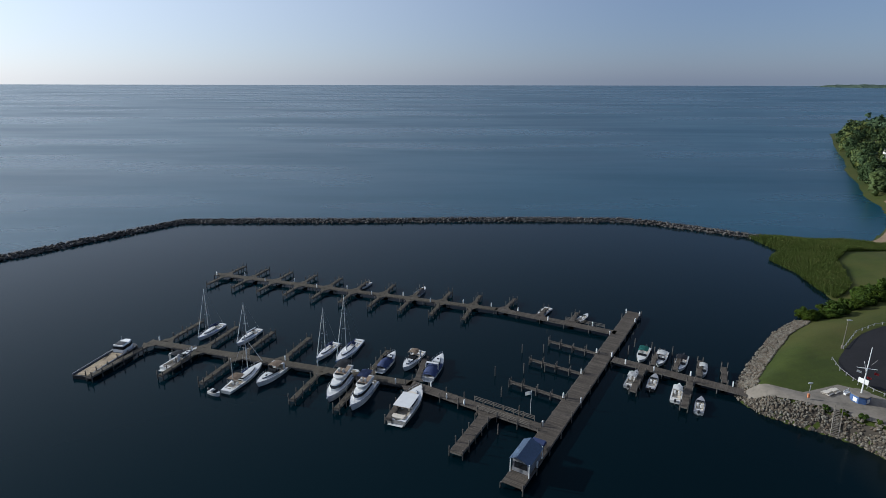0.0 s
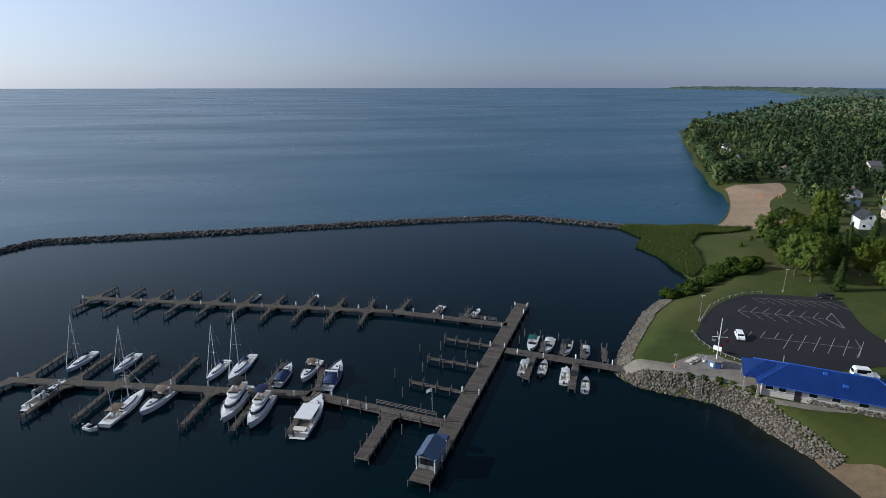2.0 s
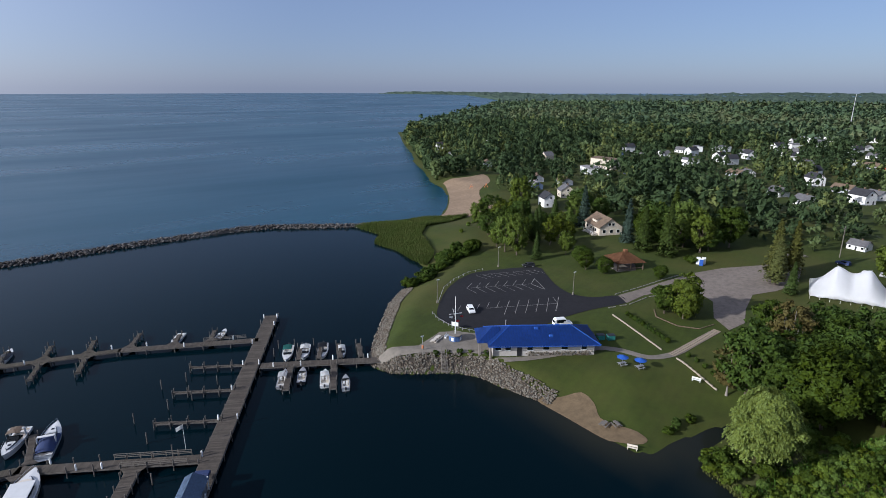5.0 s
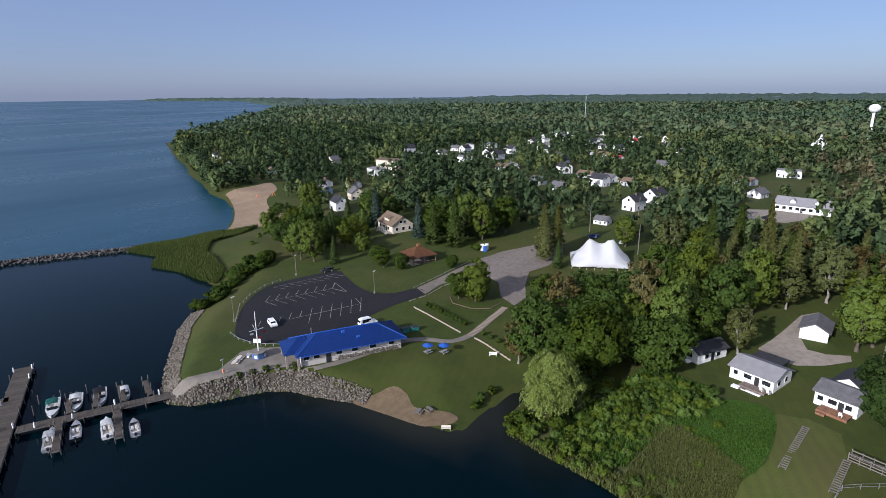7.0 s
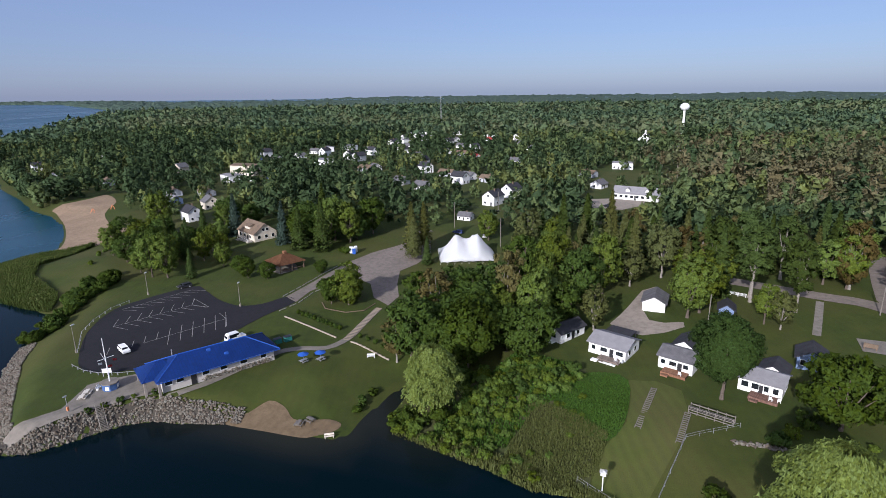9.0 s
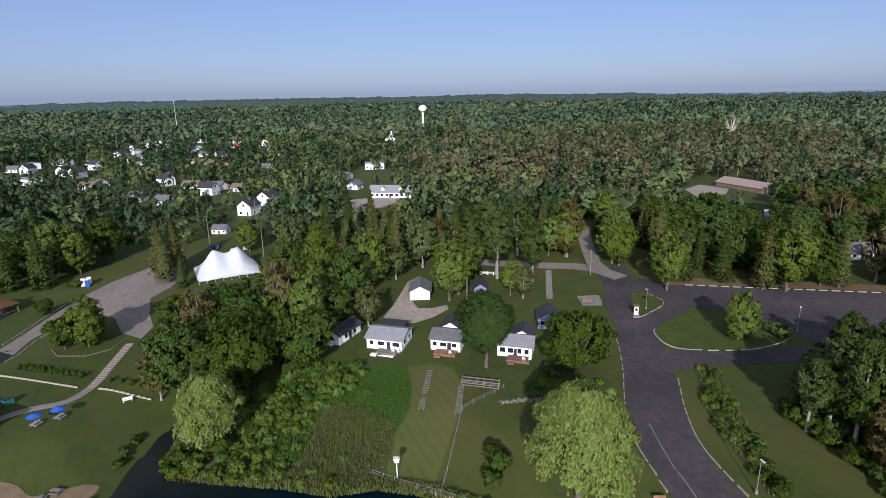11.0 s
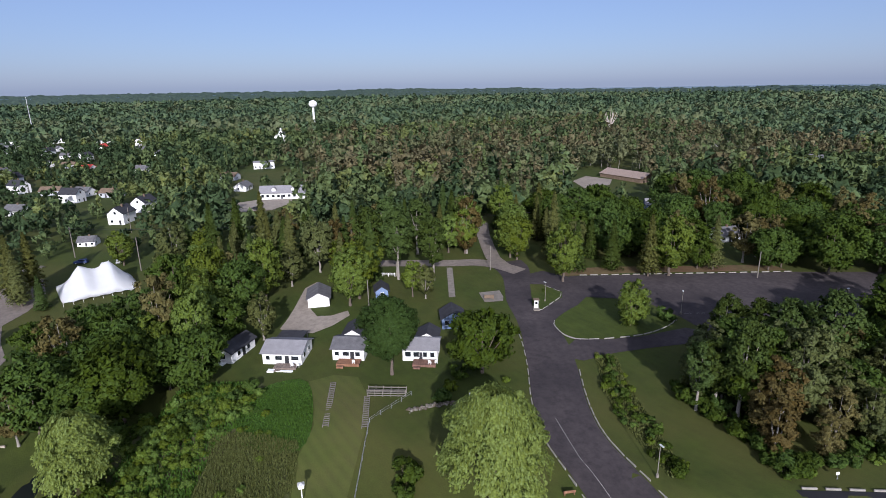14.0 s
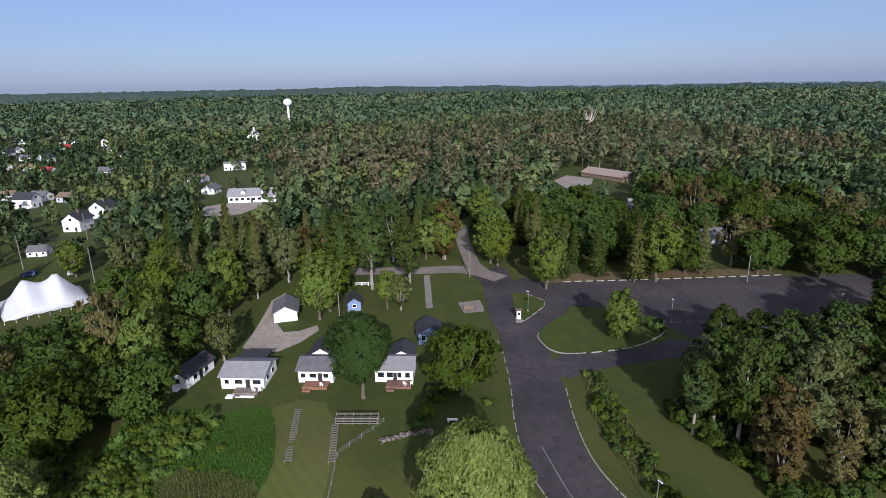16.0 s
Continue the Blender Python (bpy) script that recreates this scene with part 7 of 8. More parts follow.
x, y, sc = np.concatenate([x, row[:, 0] + 1.5]), np.concatenate([y, row[:, 1] - 1.0]), np.concatenate([sc, rng.uniform(0.3, 1.1, len(row))])
# thin brown woods lie inland, south of the town
thin = np.clip((x - 225) / 60, 0, 1) * np.clip((-y - 8 + 30 * np.sin(x * 0.02)) / 50, 0, 1) * np.clip((640 - x) / 200, 0.3, 1)
patch = 0.5 + 0.26 * np.sin(x * 0.031 + 2 * np.sin(y * 0.012)) * np.cos(y * 0.027 + x * 0.006) + rng.normal(0, 0.17, len(x))
thin_tree = rng.uniform(size=len(x)) < 0.75 * thin
ROUND_MID, TALL_MID = wood_protos(170, 1.4, "rrsrrsrr"), wood_protos(120, 1.3, "ttttr", 330)
# extra blue in these leaf colours paints in the haze of distance
DARK_WOODS = foliage("dark_far_leaves", (0.070, 0.110, 0.045), hue=0.012, val=0.24, fine=1.7, grainy=0.3)
OLIVE_WOODS = foliage("olive_far_leaves", (0.195, 0.231, 0.073), hue=0.012, val=0.24, fine=1.7, grainy=0.3)
BROWN_WOODS = foliage("brown_far_leaves", (0.195, 0.172, 0.086), hue=0.015, val=0.26, fine=1.7, grainy=0.3)
KHAKI_WOODS = foliage("khaki_far_leaves", (0.166, 0.179, 0.083), hue=0.012, val=0.26, fine=1.7, grainy=0.3)
near_dark = np.where(y > 90, 0.16, 0.0)
for sel, protos, mat, lab in (((patch < 0.46 + near_dark) & ~thin_tree, ROUND_MID, DARK_WOODS, "dark evergreen trees in the woods round the town"),
                              ((patch >= 0.46 + near_dark) & (patch < 0.78) & ~thin_tree, ROUND_MID, WOODS, "mixed green woods round the town"),
                              ((patch >= 0.78) & ~thin_tree, ROUND_MID, OLIVE_WOODS, "bright olive trees in the woods round the town"),
                              (thin_tree & (patch < 0.52), TALL_MID, KHAKI_WOODS, "thin grey-green woods beyond the park"),
                              (thin_tree & (patch >= 0.52), TALL_MID, BROWN_WOODS, "brownish thin woods beyond the park")):
    mass("near_woods", x[sel], y[sel], sc[sel], protos, mat, lab)
pale = thin_tree & (rng.uniform(size=len(x)) < 0.6)
stems("pale_stems", x[pale] + 1.6, y[pale] + 1.2, sc[pale], "pale bare stems standing among thin woods")

# far: thinner trees, then one bumpy canopy to the horizon
x, y = scatter(0, (480, -1000), (1250, 1200), 13.5, 51)
x2, y2 = scatter(0, (120, -1000), (480, -420), 13.5, 52)
x, y = np.concatenate([x, x2]), np.concatenate([y, y2])
R = np.hypot(x, y)
ok = inside(LAND, x, y) & ~blocked(x, y) & ((x > 620) | (y < -420) | (y > 620)) & (R < 1150) & (away(LAND, x, y) > 6)
x, y = x[ok], y[ok]
x2, y2 = scatter(0, (120, -1750), (1800, 1700), 21, 53)
R = np.hypot(x2, y2)
ok = inside(LAND, x2, y2) & (R >= 1150) & (R < 1750) & (np.abs(np.arctan2(y2, x2)) < 1.15)
sc = np.concatenate([rng.uniform(1.1, 1.5, len(x)), rng.uniform(1.6, 2.1, int(ok.sum()))])
x, y = np.concatenate([x, x2[ok]]), np.concatenate([y, y2[ok]])
fars = wood_protos(54, 2.1, "rrrsrr")
patch = 0.5 + 0.25 * np.sin(x * 0.011 + 2 * np.sin(y * 0.005)) * np.cos(y * 0.009) + rng.normal(0, 0.16, len(x))
# far haze is painted into these leaves: lighter and bluer than near ones
FAR_DARK = foliage("hazy_dark_leaves", (0.094, 0.146, 0.078), hue=0.012, val=0.16, fine=1.0, grainy=0.15)
FAR_GREEN = foliage("hazy_green_leaves", (0.137, 0.192, 0.091), hue=0.012, val=0.16, fine=1.0, grainy=0.15)
FAR_PALE = foliage("hazy_pale_leaves", (0.176, 0.208, 0.101), hue=0.012, val=0.16, fine=1.0, grainy=0.15)
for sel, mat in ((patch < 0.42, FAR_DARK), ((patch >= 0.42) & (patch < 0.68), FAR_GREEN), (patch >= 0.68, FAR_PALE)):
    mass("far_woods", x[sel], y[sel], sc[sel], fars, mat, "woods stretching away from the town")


def canopy():
    th = np.radians(np.arange(-8, 162, 0.3))
    rr = 1150 * (4980 / 1150) ** np.linspace(0, 1, 140)
    T, RR = np.meshgrid(th, rr, indexing="ij")
    x, y = np.sin(T) * RR, np.cos(T) * RR
    r = np.random.default_rng(77)
    z = height(x, y)
    d = away(LAND, x, y) * np.where(inside(LAND, x, y), 1, -1)
    crown = np.where(RR < 1750, 6, 12) + r.normal(0, 2.6, x.shape) + 4 * np.sin(x * 0.02) * np.cos(y * 0.023) + np.where(r.uniform(size=x.shape) < 0.06, 5, 0)
    z = np.where(d > 4, z + crown, z - 30)
    f = grid_faces(*x.shape)
    keep = (d.ravel()[f] > 0).any(1)
    f = f[keep]
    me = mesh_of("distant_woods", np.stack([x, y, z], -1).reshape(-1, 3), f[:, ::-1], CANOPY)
    tagged(linked("distant_woods", me), "dark wooded hills on the horizon", "woodland", kind="stuff")


cm = Mat("distant_canopy", 0.95, spec=0.1)
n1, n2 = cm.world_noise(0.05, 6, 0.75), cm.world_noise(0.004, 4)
# bluish greens, the haze before the horizon put into the colour
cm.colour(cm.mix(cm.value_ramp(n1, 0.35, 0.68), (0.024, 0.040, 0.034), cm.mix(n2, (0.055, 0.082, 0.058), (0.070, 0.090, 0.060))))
CANOPY = cm.m
canopy()

# ---- reeds, marsh and shrubs ----


def tufts(name, poly, count, tall, wide, material, label, seed, clump=0.0, blades=2):
    """A stand of reeds: crossed blades in tufts, thicker in some places."""
    r = np.random.default_rng(seed)
    p = np.asarray(poly, float)
    lo, hi = p.min(0), p.max(0)
    x, y = r.uniform(lo[0], hi[0], count * 4), r.uniform(lo[1], hi[1], count * 4)
    ok = inside(p, x, y)
    if clump:
        ok &= (np.sin(x * 0.45 + seed) * np.cos(y * 0.38 + x * 0.1) + r.normal(0, 0.5, len(x))) > clump - 1
    x, y = x[ok][:count], y[ok][:count]
    z = np.maximum(height(x, y), -0.3)
    h = tall * r.uniform(0.65, 1.25, len(x)) * (0.85 + 0.25 * np.sin(x * 0.21) * np.cos(y * 0.17))
    vs = []
    for b in range(blades):
        a = r.uniform(0, np.pi, len(x))
        dx, dy = np.cos(a) * wide * r.uniform(0.5, 1.1, len(x)), np.sin(a) * wide * r.uniform(0.5, 1.1, len(x))
        lx, ly = r.normal(0, 0.3, len(x)) * h * 0.6, r.normal(0, 0.3, len(x)) * h * 0.6
        vs.append(np.stack([np.stack([x - dx, y - dy, z - 0.1], -1), np.stack([x + dx, y + dy, z - 0.1], -1), np.stack([x + dx * 0.7 + lx, y + dy * 0.7 + ly, z + h], -1), np.stack([x - dx * 0.7 + lx, y - dy * 0.7 + ly, z + h * 0.9], -1)], 1))
    v = np.concatenate(vs).reshape(-1, 3)
    return tagged(linked(name, mesh_of(name, v, np.arange(len(v)).reshape(-1, 4), material)), label, "reeds", kind="stuff")


BROWN_REED = foliage("brown_reeds", (0.150, 0.170, 0.048), val=0.4)
WEED = foliage("weeds", (0.085, 0.165, 0.022), val=0.3)
tufts("reed_bed", NORTH_MARSH, 24000, 1.5, 0.085, REED, "tall green reed bed beside the breakwater", 1)
tufts("reed_bed", NORTH_MARSH, 7000, 1.7, 0.09, BROWN_REED, "paler olive reeds in patches beside the breakwater", 6, 1.35)
drape("wet_meadow", [(86, 39), (98, 37), (105, 24), (111, 13), (111, 5), (94, 4), (90, 2), (77.5, 2.5), (77, 9), (80, 20), (83.5, 32)], grassy("wet_grass", (0.055, 0.080, 0.018), (0.085, 0.115, 0.028), (0.12, 0.10, 0.045), 0.52), 0.07, 2, "rough wet meadow behind the reeds", "meadow")
tufts("reed_bed", [(98.5, 14.6), (94.0, 5.9), (90.1, 0), (80.7, 1.5), (76.3, 7.5), (79, 17), (85, 16.5), (89.6, 14.9)], 9000, 0.75, 0.06, BROWN_REED, "brown and olive reeds in the wet ground", 2)
MEADOW = rounded([(94, 10), (106, 9), (110.5, 2), (108.5, -3.5), (95, -3), (88.5, 0), (90, 5)], 3, True)
drape("meadow", MEADOW, grassy("lush_grass", (0.044, 0.092, 0.011), (0.064, 0.125, 0.016), (0.06, 0.105, 0.016)), 0.08, 2, "lush bright green meadow below the cottages", "meadow")
tufts("meadow_grass", MEADOW, 9000, 0.38, 0.07, WEED, "low bright green weeds below the cottages", 3)
tufts("shore_reeds", [(83, 38), (80, 28), (77.6, 19), (74.5, 11), (75.0, 4), (72, -4), (69, -10), (70, -12), (74, -5), (77.5, 3), (78, 10), (81, 18), (84, 30)], 3500, 1.0, 0.11, BROWN_REED, "brown reeds along the water's edge", 4)

rb = np.random.default_rng(71)


def thicket(poly, gap, pool, lo, hi, seed, keep=1.0):
    """Bushes through an area, one thing each."""
    p = np.asarray(poly, float)
    x, y = scatter(0, p.min(0), p.max(0), gap, seed)
    ok = inside(p, x, y) & (rb.uniform(size=len(x)) < keep)
    for i, (px, py) in enumerate(zip(x[ok], y[ok])):
        stand(pool[(i * 5) % len(pool)], px, py, (i * 97) % 360, rb.uniform(lo, hi), rb.uniform(0.8, 1.25), 0.15)


thicket([(90, 141), (97, 144), (108, 150), (118, 158), (130, 162), (140, 158), (130, 150), (118, 150), (106, 143), (95, 136)], 2.8, P_DARKBUSH + P_DARKBUSH + P_BUSH[:1], 0.5, 1.05, 81)
thicket([(84, 40), (92, 42), (99, 40), (106, 30), (112, 16), (111, 6), (104, 7), (100, 16), (96, 22), (88, 26), (83, 30)], 2.6, P_BUSH + P_DARKBUSH[:1], 0.34, 0.8, 82)
thicket([(113.4, 20), (112, 9), (107.1, 5), (98.5, 9), (95, 15), (86, 17), (82.5, 24.2), (86, 29), (97, 26), (104, 22)], 2.0, P_BUSH, 0.3, 0.62, 89, 0.95)
tufts("weed_patch", [(116, 20), (112, 6), (100, 8), (94, 14), (84, 17), (80.5, 22), (84, 31), (98, 28)], 7000, 0.8, 0.1, WEED, "tall green weeds among the marsh bushes", 6)
thicket([(84, 30), (96, 22), (104, 8), (98, 4), (88, 3), (80, 4), (78, 12), (81, 22)], 2.9, P_BUSH, 0.22, 0.45, 88, 0.5)
thicket([(84, 39), (81, 30), (78.5, 20), (76, 11), (79, 10), (82, 18), (85, 28), (87, 36)], 2.6, P_BUSH, 0.4, 0.75, 83)
thicket([(84, 47), (89, 46.4), (97, 45.4), (101, 44), (100, 46.5), (90, 48.5)], 2.2, P_DARKBUSH, 0.25, 0.5, 84)
thicket([(140, 176), (160, 190), (172, 196), (168, 190), (148, 178)], 3.4, P_BUSH, 0.35, 0.6, 85, 0.5)
BED = [(98.4, -64.0), (94.1, -67.1), (83.3, -62.4), (72.1, -59.4), (60, -55.5), (60, -52.6), (74.1, -54.4), (83.6, -56.7)]
thicket(BED, 1.75, P_BUSH + P_DARKBUSH + P_DARKBUSH, 0.26, 0.56, 86, 0.72)
tufts("bed_weeds", BED, 2500, 0.6, 0.08, BROWN_REED, "dry weeds in a planted bed on the lawn", 8)
thicket([(72, -2), (69, -9), (66, -13), (68, -14), (72, -9), (75, -2)], 2.2, P_BUSH, 0.25, 0.5, 87)
# single shrubs on the lawns
for x, y, s, p in ((75.5, -15.5, 1.0, P_DARKBUSH[0]), (72.5, -14.0, 0.8, P_DARKBUSH[1]), (95.9, -29.8, 0.8, P_BUSH[0]), (92.5, -27.0, 0.75, P_DARKBUSH[0]), (94.3, -41.1, 0.45, P_BUSH[1]), (106.5, -89.7, 0.95, P_DARKBUSH[1]), (133, -70.6, 0.3, P_DARKBUSH[0]),
                   (99.5, -33, 0.8, P_DARKBUSH[1]), (174, 92, 0.7, P_DARKBUSH[0]), (176, 95, 0.5, P_DARKBUSH[1]), (69.9, 94.6, 0.28, P_DARKBUSH[0]), (72.1, 93.0, 0.3, P_DARKBUSH[1]), (74.3, 91.6, 0.3, P_DARKBUSH[0]), (76.2, 90.0, 0.28, P_BUSH[0]), (78.4, 86.8, 0.3, P_DARKBUSH[1]), (103.5, 76.0, 0.35, P_BUSH[0]), (101.5, 77.5, 0.3, P_BUSH[2])):
    stand(p, x, y, x * 50, s, 1.0, 0.15)
# clump of tall mixed trees beside the drive
CLUMP = [(80, -70), (71, -68), (61, -68), (55.5, -70), (54, -84), (52, -100), (66, -112), (82, -108), (86, -98), (91, -85)]
x, y = scatter(0, (50, -115), (94, -64), 5.0, 91)
ok = inside(CLUMP, x, y)
for i, (px, py) in enumerate(zip(x[ok], y[ok])):
    front = px < 66 and py > -92
    pool = (P_RUST, P_GREY, P_RUST, P_GREY + P_RUST)[(i * 3 + int(px)) % 4] if front or i % 5 == 1 else (P_TALL, P_OAK, P_GREY, P_OAK)[(i * 3 + int(px)) % 4]
    edge = min(1.0, 0.62 + 0.05 * float(away(CLUMP, np.array([px]), np.array([py]))[0]))
    stand(pool[i % len(pool)], px, py, i * 67, rb.uniform(0.78, 1.0) * edge, rb.uniform(0.9, 1.15))
thicket([(81, -69.5), (71, -67.2), (60, -67.4), (54.5, -69.5), (54, -76), (62, -73), (72, -73), (82, -75)], 2.3, P_DARKBUSH + P_DARKBUSH + P_BUSH[:1], 0.5, 0.95, 92)
thicket([(54.5, -69.5), (52.5, -80), (51, -98), (55, -98), (57, -84), (58, -71)], 2.6, P_DARKBUSH + P_BUSH[:1], 0.5, 0.95, 93)

# rows of young shrubs in the planted bank
for i in range(11):
    k = i / 10
    stand(P_DARKBUSH[i % 2], 121.4 + (116.2 - 121.4) * k, 80.0 + (65.2 - 80.0) * k, i * 40, 0.26, 1.5, 0.05)
for i in range(4):
    k = i / 3
    stand(P_DARKBUSH[i % 2], 113.4 + (111.4 - 113.4) * k, 58.4 + (51.6 - 58.4) * k, i * 40, 0.24, 1.5, 0.05)

# ---- lamps, poles, signs and small things outdoors ----
lamp = thing("street_lamp", pose(88.4, 118.8, h1(88.4, 118.8)), "grey steel lamp post with a flat lamp head", "street lamp", "street lamps")
part("base", rod(bmesh.new(), (0, 0, -0.3), (0, 0, 0.7), 0.28, n=10), CONCRETE, lamp)
part("pole", rod(bmesh.new(), (0, 0, 0.7), (0, 0, 6.8), 0.09, 0.055, 8), plain("bronze_pole", (0.16, 0.145, 0.12), 0.6, spread=0.2), lamp)
part("lamp_head", boxed(-0.2, 0.8, -0.18, 0.18, 6.72, 6.9, 0.05), ALU, lamp)
for x, y, k in ((121.6, 98.3, 1.0), (124.4, 132.6, 1.0), (61.2, -51.0, 0.84), (107.6, -95.2, 0.9), (94.4, -133.4, 0.92), (127.0, -67.6, 0.8)):
    copy_thing(lamp, pose(x, y, h1(x, y), 0, 0, x * 3) @ Matrix.Scale(k, 4))


def utility_pole(x, y, h, turn, cross=True):
    t = thing("utility_pole", pose(x, y, h1(x, y), 0, 0, turn), "weathered wooden utility pole with a crossarm", "utility pole", "utility poles")
    part("pole", rod(bmesh.new(), (0, 0, -0.5), (0, 0, h), 0.17, 0.12, 8), RAILWOOD, t)
    if cross:
        part("crossarm", boxed(-1.2, 1.2, -0.07, 0.07, h - 0.9, h - 0.72), RAILWOOD, t)
        for k in (-1.1, -0.5, 0.5, 1.1):
            part("insulator", rod(bmesh.new(), (k, 0, h - 0.72), (k, 0, h - 0.5), 0.06, n=6), GLASS, t)
    return t


for x, y, h, a, c in ((154.9, -63.7, 7.7, 10, False), (190, -15.3, 12.5, 0, True), (265.5, -147.6, 12.2, 20, True), (178.5, -124.6, 11, 70, True), (213.9, -136.9, 11, 70, True), (216.5, 63.5, 11, 0, True), (244.9, 50.9, 10, 0, False), (140, -22.5, 8, 0, False),
                      (120, -133, 8, 0, False), (350, 40, 11, 20, True), (330, 110, 11, 0, True), (300, 140, 11, 0, True), (420, 120, 11, 0, True), (195, 40, 11, 0, False)):
    utility_pole(x, y, h, a, c)


def wire(a, b, sag=1.2):
    t = thing("power_line", None, "thin dark overhead power line", "cable", "power lines")
    bm = bmesh.new()
    pts = [Vector(a).lerp(Vector(b), i / 10) - Vector((0, 0, sag * 4 * (i / 10) * (1 - i / 10))) for i in range(11)]
    for p, q in zip(pts, pts[1:]):
        rod(bm, p, q, 0.03, n=4)
    part("cable", bm, BLACK, t)


wire((178.5, -124.6, h1(178.5, -124.6) + 10.3), (150, -220, h1(150, -220) + 10))
wire((213.9, -136.9, h1(213.9, -136.9) + 10.3), (178.5, -124.6, h1(178.5, -124.6) + 10.3), 0.4)
wire((216.5, 63.5, h1(216.5, 63.5) + 10.3), (190, -15.3, h1(190, -15.3) + 11.8))
wire((190, -15.3, h1(190, -15.3) + 11.8), (178.5, -124.6, h1(178.5, -124.6) + 10.3), 2.0)

# flag mast on an eight-sided blue base
fm = thing("flag_mast", pose(77.3, 96.9, 3.4), "white signal mast with a yardarm on an eight-sided blue base", "flagpole")
bm = bmesh.new()
bmesh.ops.create_cone(bm, cap_ends=True, segments=8, radius1=1.55, radius2=1.55, depth=1.7, matrix=Matrix.Translation((0, 0, 0.8)))
part("base", bm, plain("blue_panel", (0.05, 0.10, 0.24), 0.6, spread=0.2), fm)
bm = bmesh.new()
bmesh.ops.create_cone(bm, cap_ends=True, segments=8, radius1=1.75, radius2=1.75, depth=0.2, matrix=Matrix.Translation((0, 0, 1.76)))
part("cap", bm, CONCRETE, fm)
for k in range(4):
    a = radians(22.5 + 90 * k)
    p_ = part("panel", boxed(-0.35, 0.35, -0.02, 0.02, 0.45, 1.25), WHITE, fm)
    p_.matrix_basis = pose(1.46 * math.cos(a), 1.46 * math.sin(a), 0, 0, 0, math.degrees(a) + 90)
part("mast", rod(bmesh.new(), (0, 0, 1.8), (0, 0, 11.2), 0.13, 0.06, 8), WHITE, fm)
part("yardarm", rod(bmesh.new(), (-1.5, 0.5, 6.9), (1.5, -0.5, 6.9), 0.06, n=6), WHITE, fm)
part("gaff", rod(bmesh.new(), (0, 0, 6.0), (-1.2, -0.5, 8.6), 0.05, n=6), WHITE, fm)
for (x, y, z), mt in (((1.2, -0.4, 6.3), plain("flag_red", (0.45, 0.05, 0.05), 0.8)), ((-1.4, 0.5, 6.4), WHITE), ((0.4, 0.1, 5.2), bpy.data.materials["flag_red"])):
    bm = bmesh.new()
    g = [[bm.verts.new((x + 0.22 * i, y + 0.1 * math.sin(i * 1.5), z - 0.45 * j - 0.06 * i)) for j in range(2)] for i in range(5)]
    for i in range(4):
        bm.faces.new((g[i][0], g[i + 1][0], g[i + 1][1], g[i][1]))
    bmesh.ops.solidify(bm, geom=list(bm.faces), thickness=0.012)
    part("flag", bm, mt, fm)

wsock = thing("windsock_pole", pose(68.0, 97.2, h1(68, 97.2)), "slim pole with an orange life-ring and a small vane", "pole")
part("pole", rod(bmesh.new(), (0, 0, -0.3), (0, 0, 3.6), 0.05, n=6), GREYMETAL, wsock)
part("ring_box", boxed(-0.2, 0.2, -0.15, 0.15, 0.5, 1.3, 0.04), plain("orange_box", (0.55, 0.20, 0.08), 0.6), wsock)
part("vane", boxed(-0.5, 0.3, -0.03, 0.03, 3.4, 3.65, 0.01), WHITE, wsock)


def picnic_table(x, y, turn, umbrella=None, label="white picnic table on the plaza", top=WHITE):
    t = thing("picnic_table", pose(x, y, h1(x, y) + 0.08, 0, 0, turn) @ Matrix.Scale(0.9, 4), label, "table", "picnic tables")
    part("tabletop", boxed(-0.95, 0.95, -0.4, 0.4, 0.70, 0.76, 0.01), top, t)
    for s in (-1, 1):
        part("bench", boxed(-0.95, 0.95, s * 0.75 - 0.14, s * 0.75 + 0.14, 0.42, 0.47, 0.01), top, t)
        part("trestle", boxed(s * 0.65 - 0.04, s * 0.65 + 0.04, -0.72, 0.72, 0.34, 0.41), top, t)
        for k in (-1, 1):
            part("leg", rod(bmesh.new(), (s * 0.65, k * 0.62, 0), (s * 0.65, k * 0.25, 0.70), 0.05, n=6), top, t)
    if umbrella:
        u = thing("picnic_umbrella", pose(x, y, h1(x, y) + 0.08, 0, 0, turn), "bright blue umbrella over a picnic table", "umbrella", "picnic umbrellas")
        part("pole", rod(bmesh.new(), (0, 0, 0), (0, 0, 2.35), 0.03, n=6), STEEL, u)
        bm = bmesh.new()
        bmesh.ops.create_cone(bm, cap_ends=False, segments=8, radius1=1.3, radius2=0.05, depth=0.5, matrix=Matrix.Translation((0, 0, 2.2)))
        bmesh.ops.solidify(bm, geom=list(bm.faces), thickness=0.02)
        part("canopy", bm, umbrella, u)
    return t


picnic_table(72.6, 99.0, 30, None, "white picnic table on the plaza", CREAM)
picnic_table(74.4, 99.8, 30, None, "white picnic table on the plaza", CREAM)
picnic_table(98.2, 65.0, -20, BLUE, "grey picnic table under a blue umbrella", GREYMETAL)
picnic_table(100.0, 61.8, -20, BLUE, "grey picnic table under a blue umbrella", GREYMETAL)
for x, y, a in ((80.5, 56.0, 10), (82.0, 54.4, 70)):
    picnic_table(x, y, a, None, "weathered wooden picnic table on the sand", RAILWOOD)


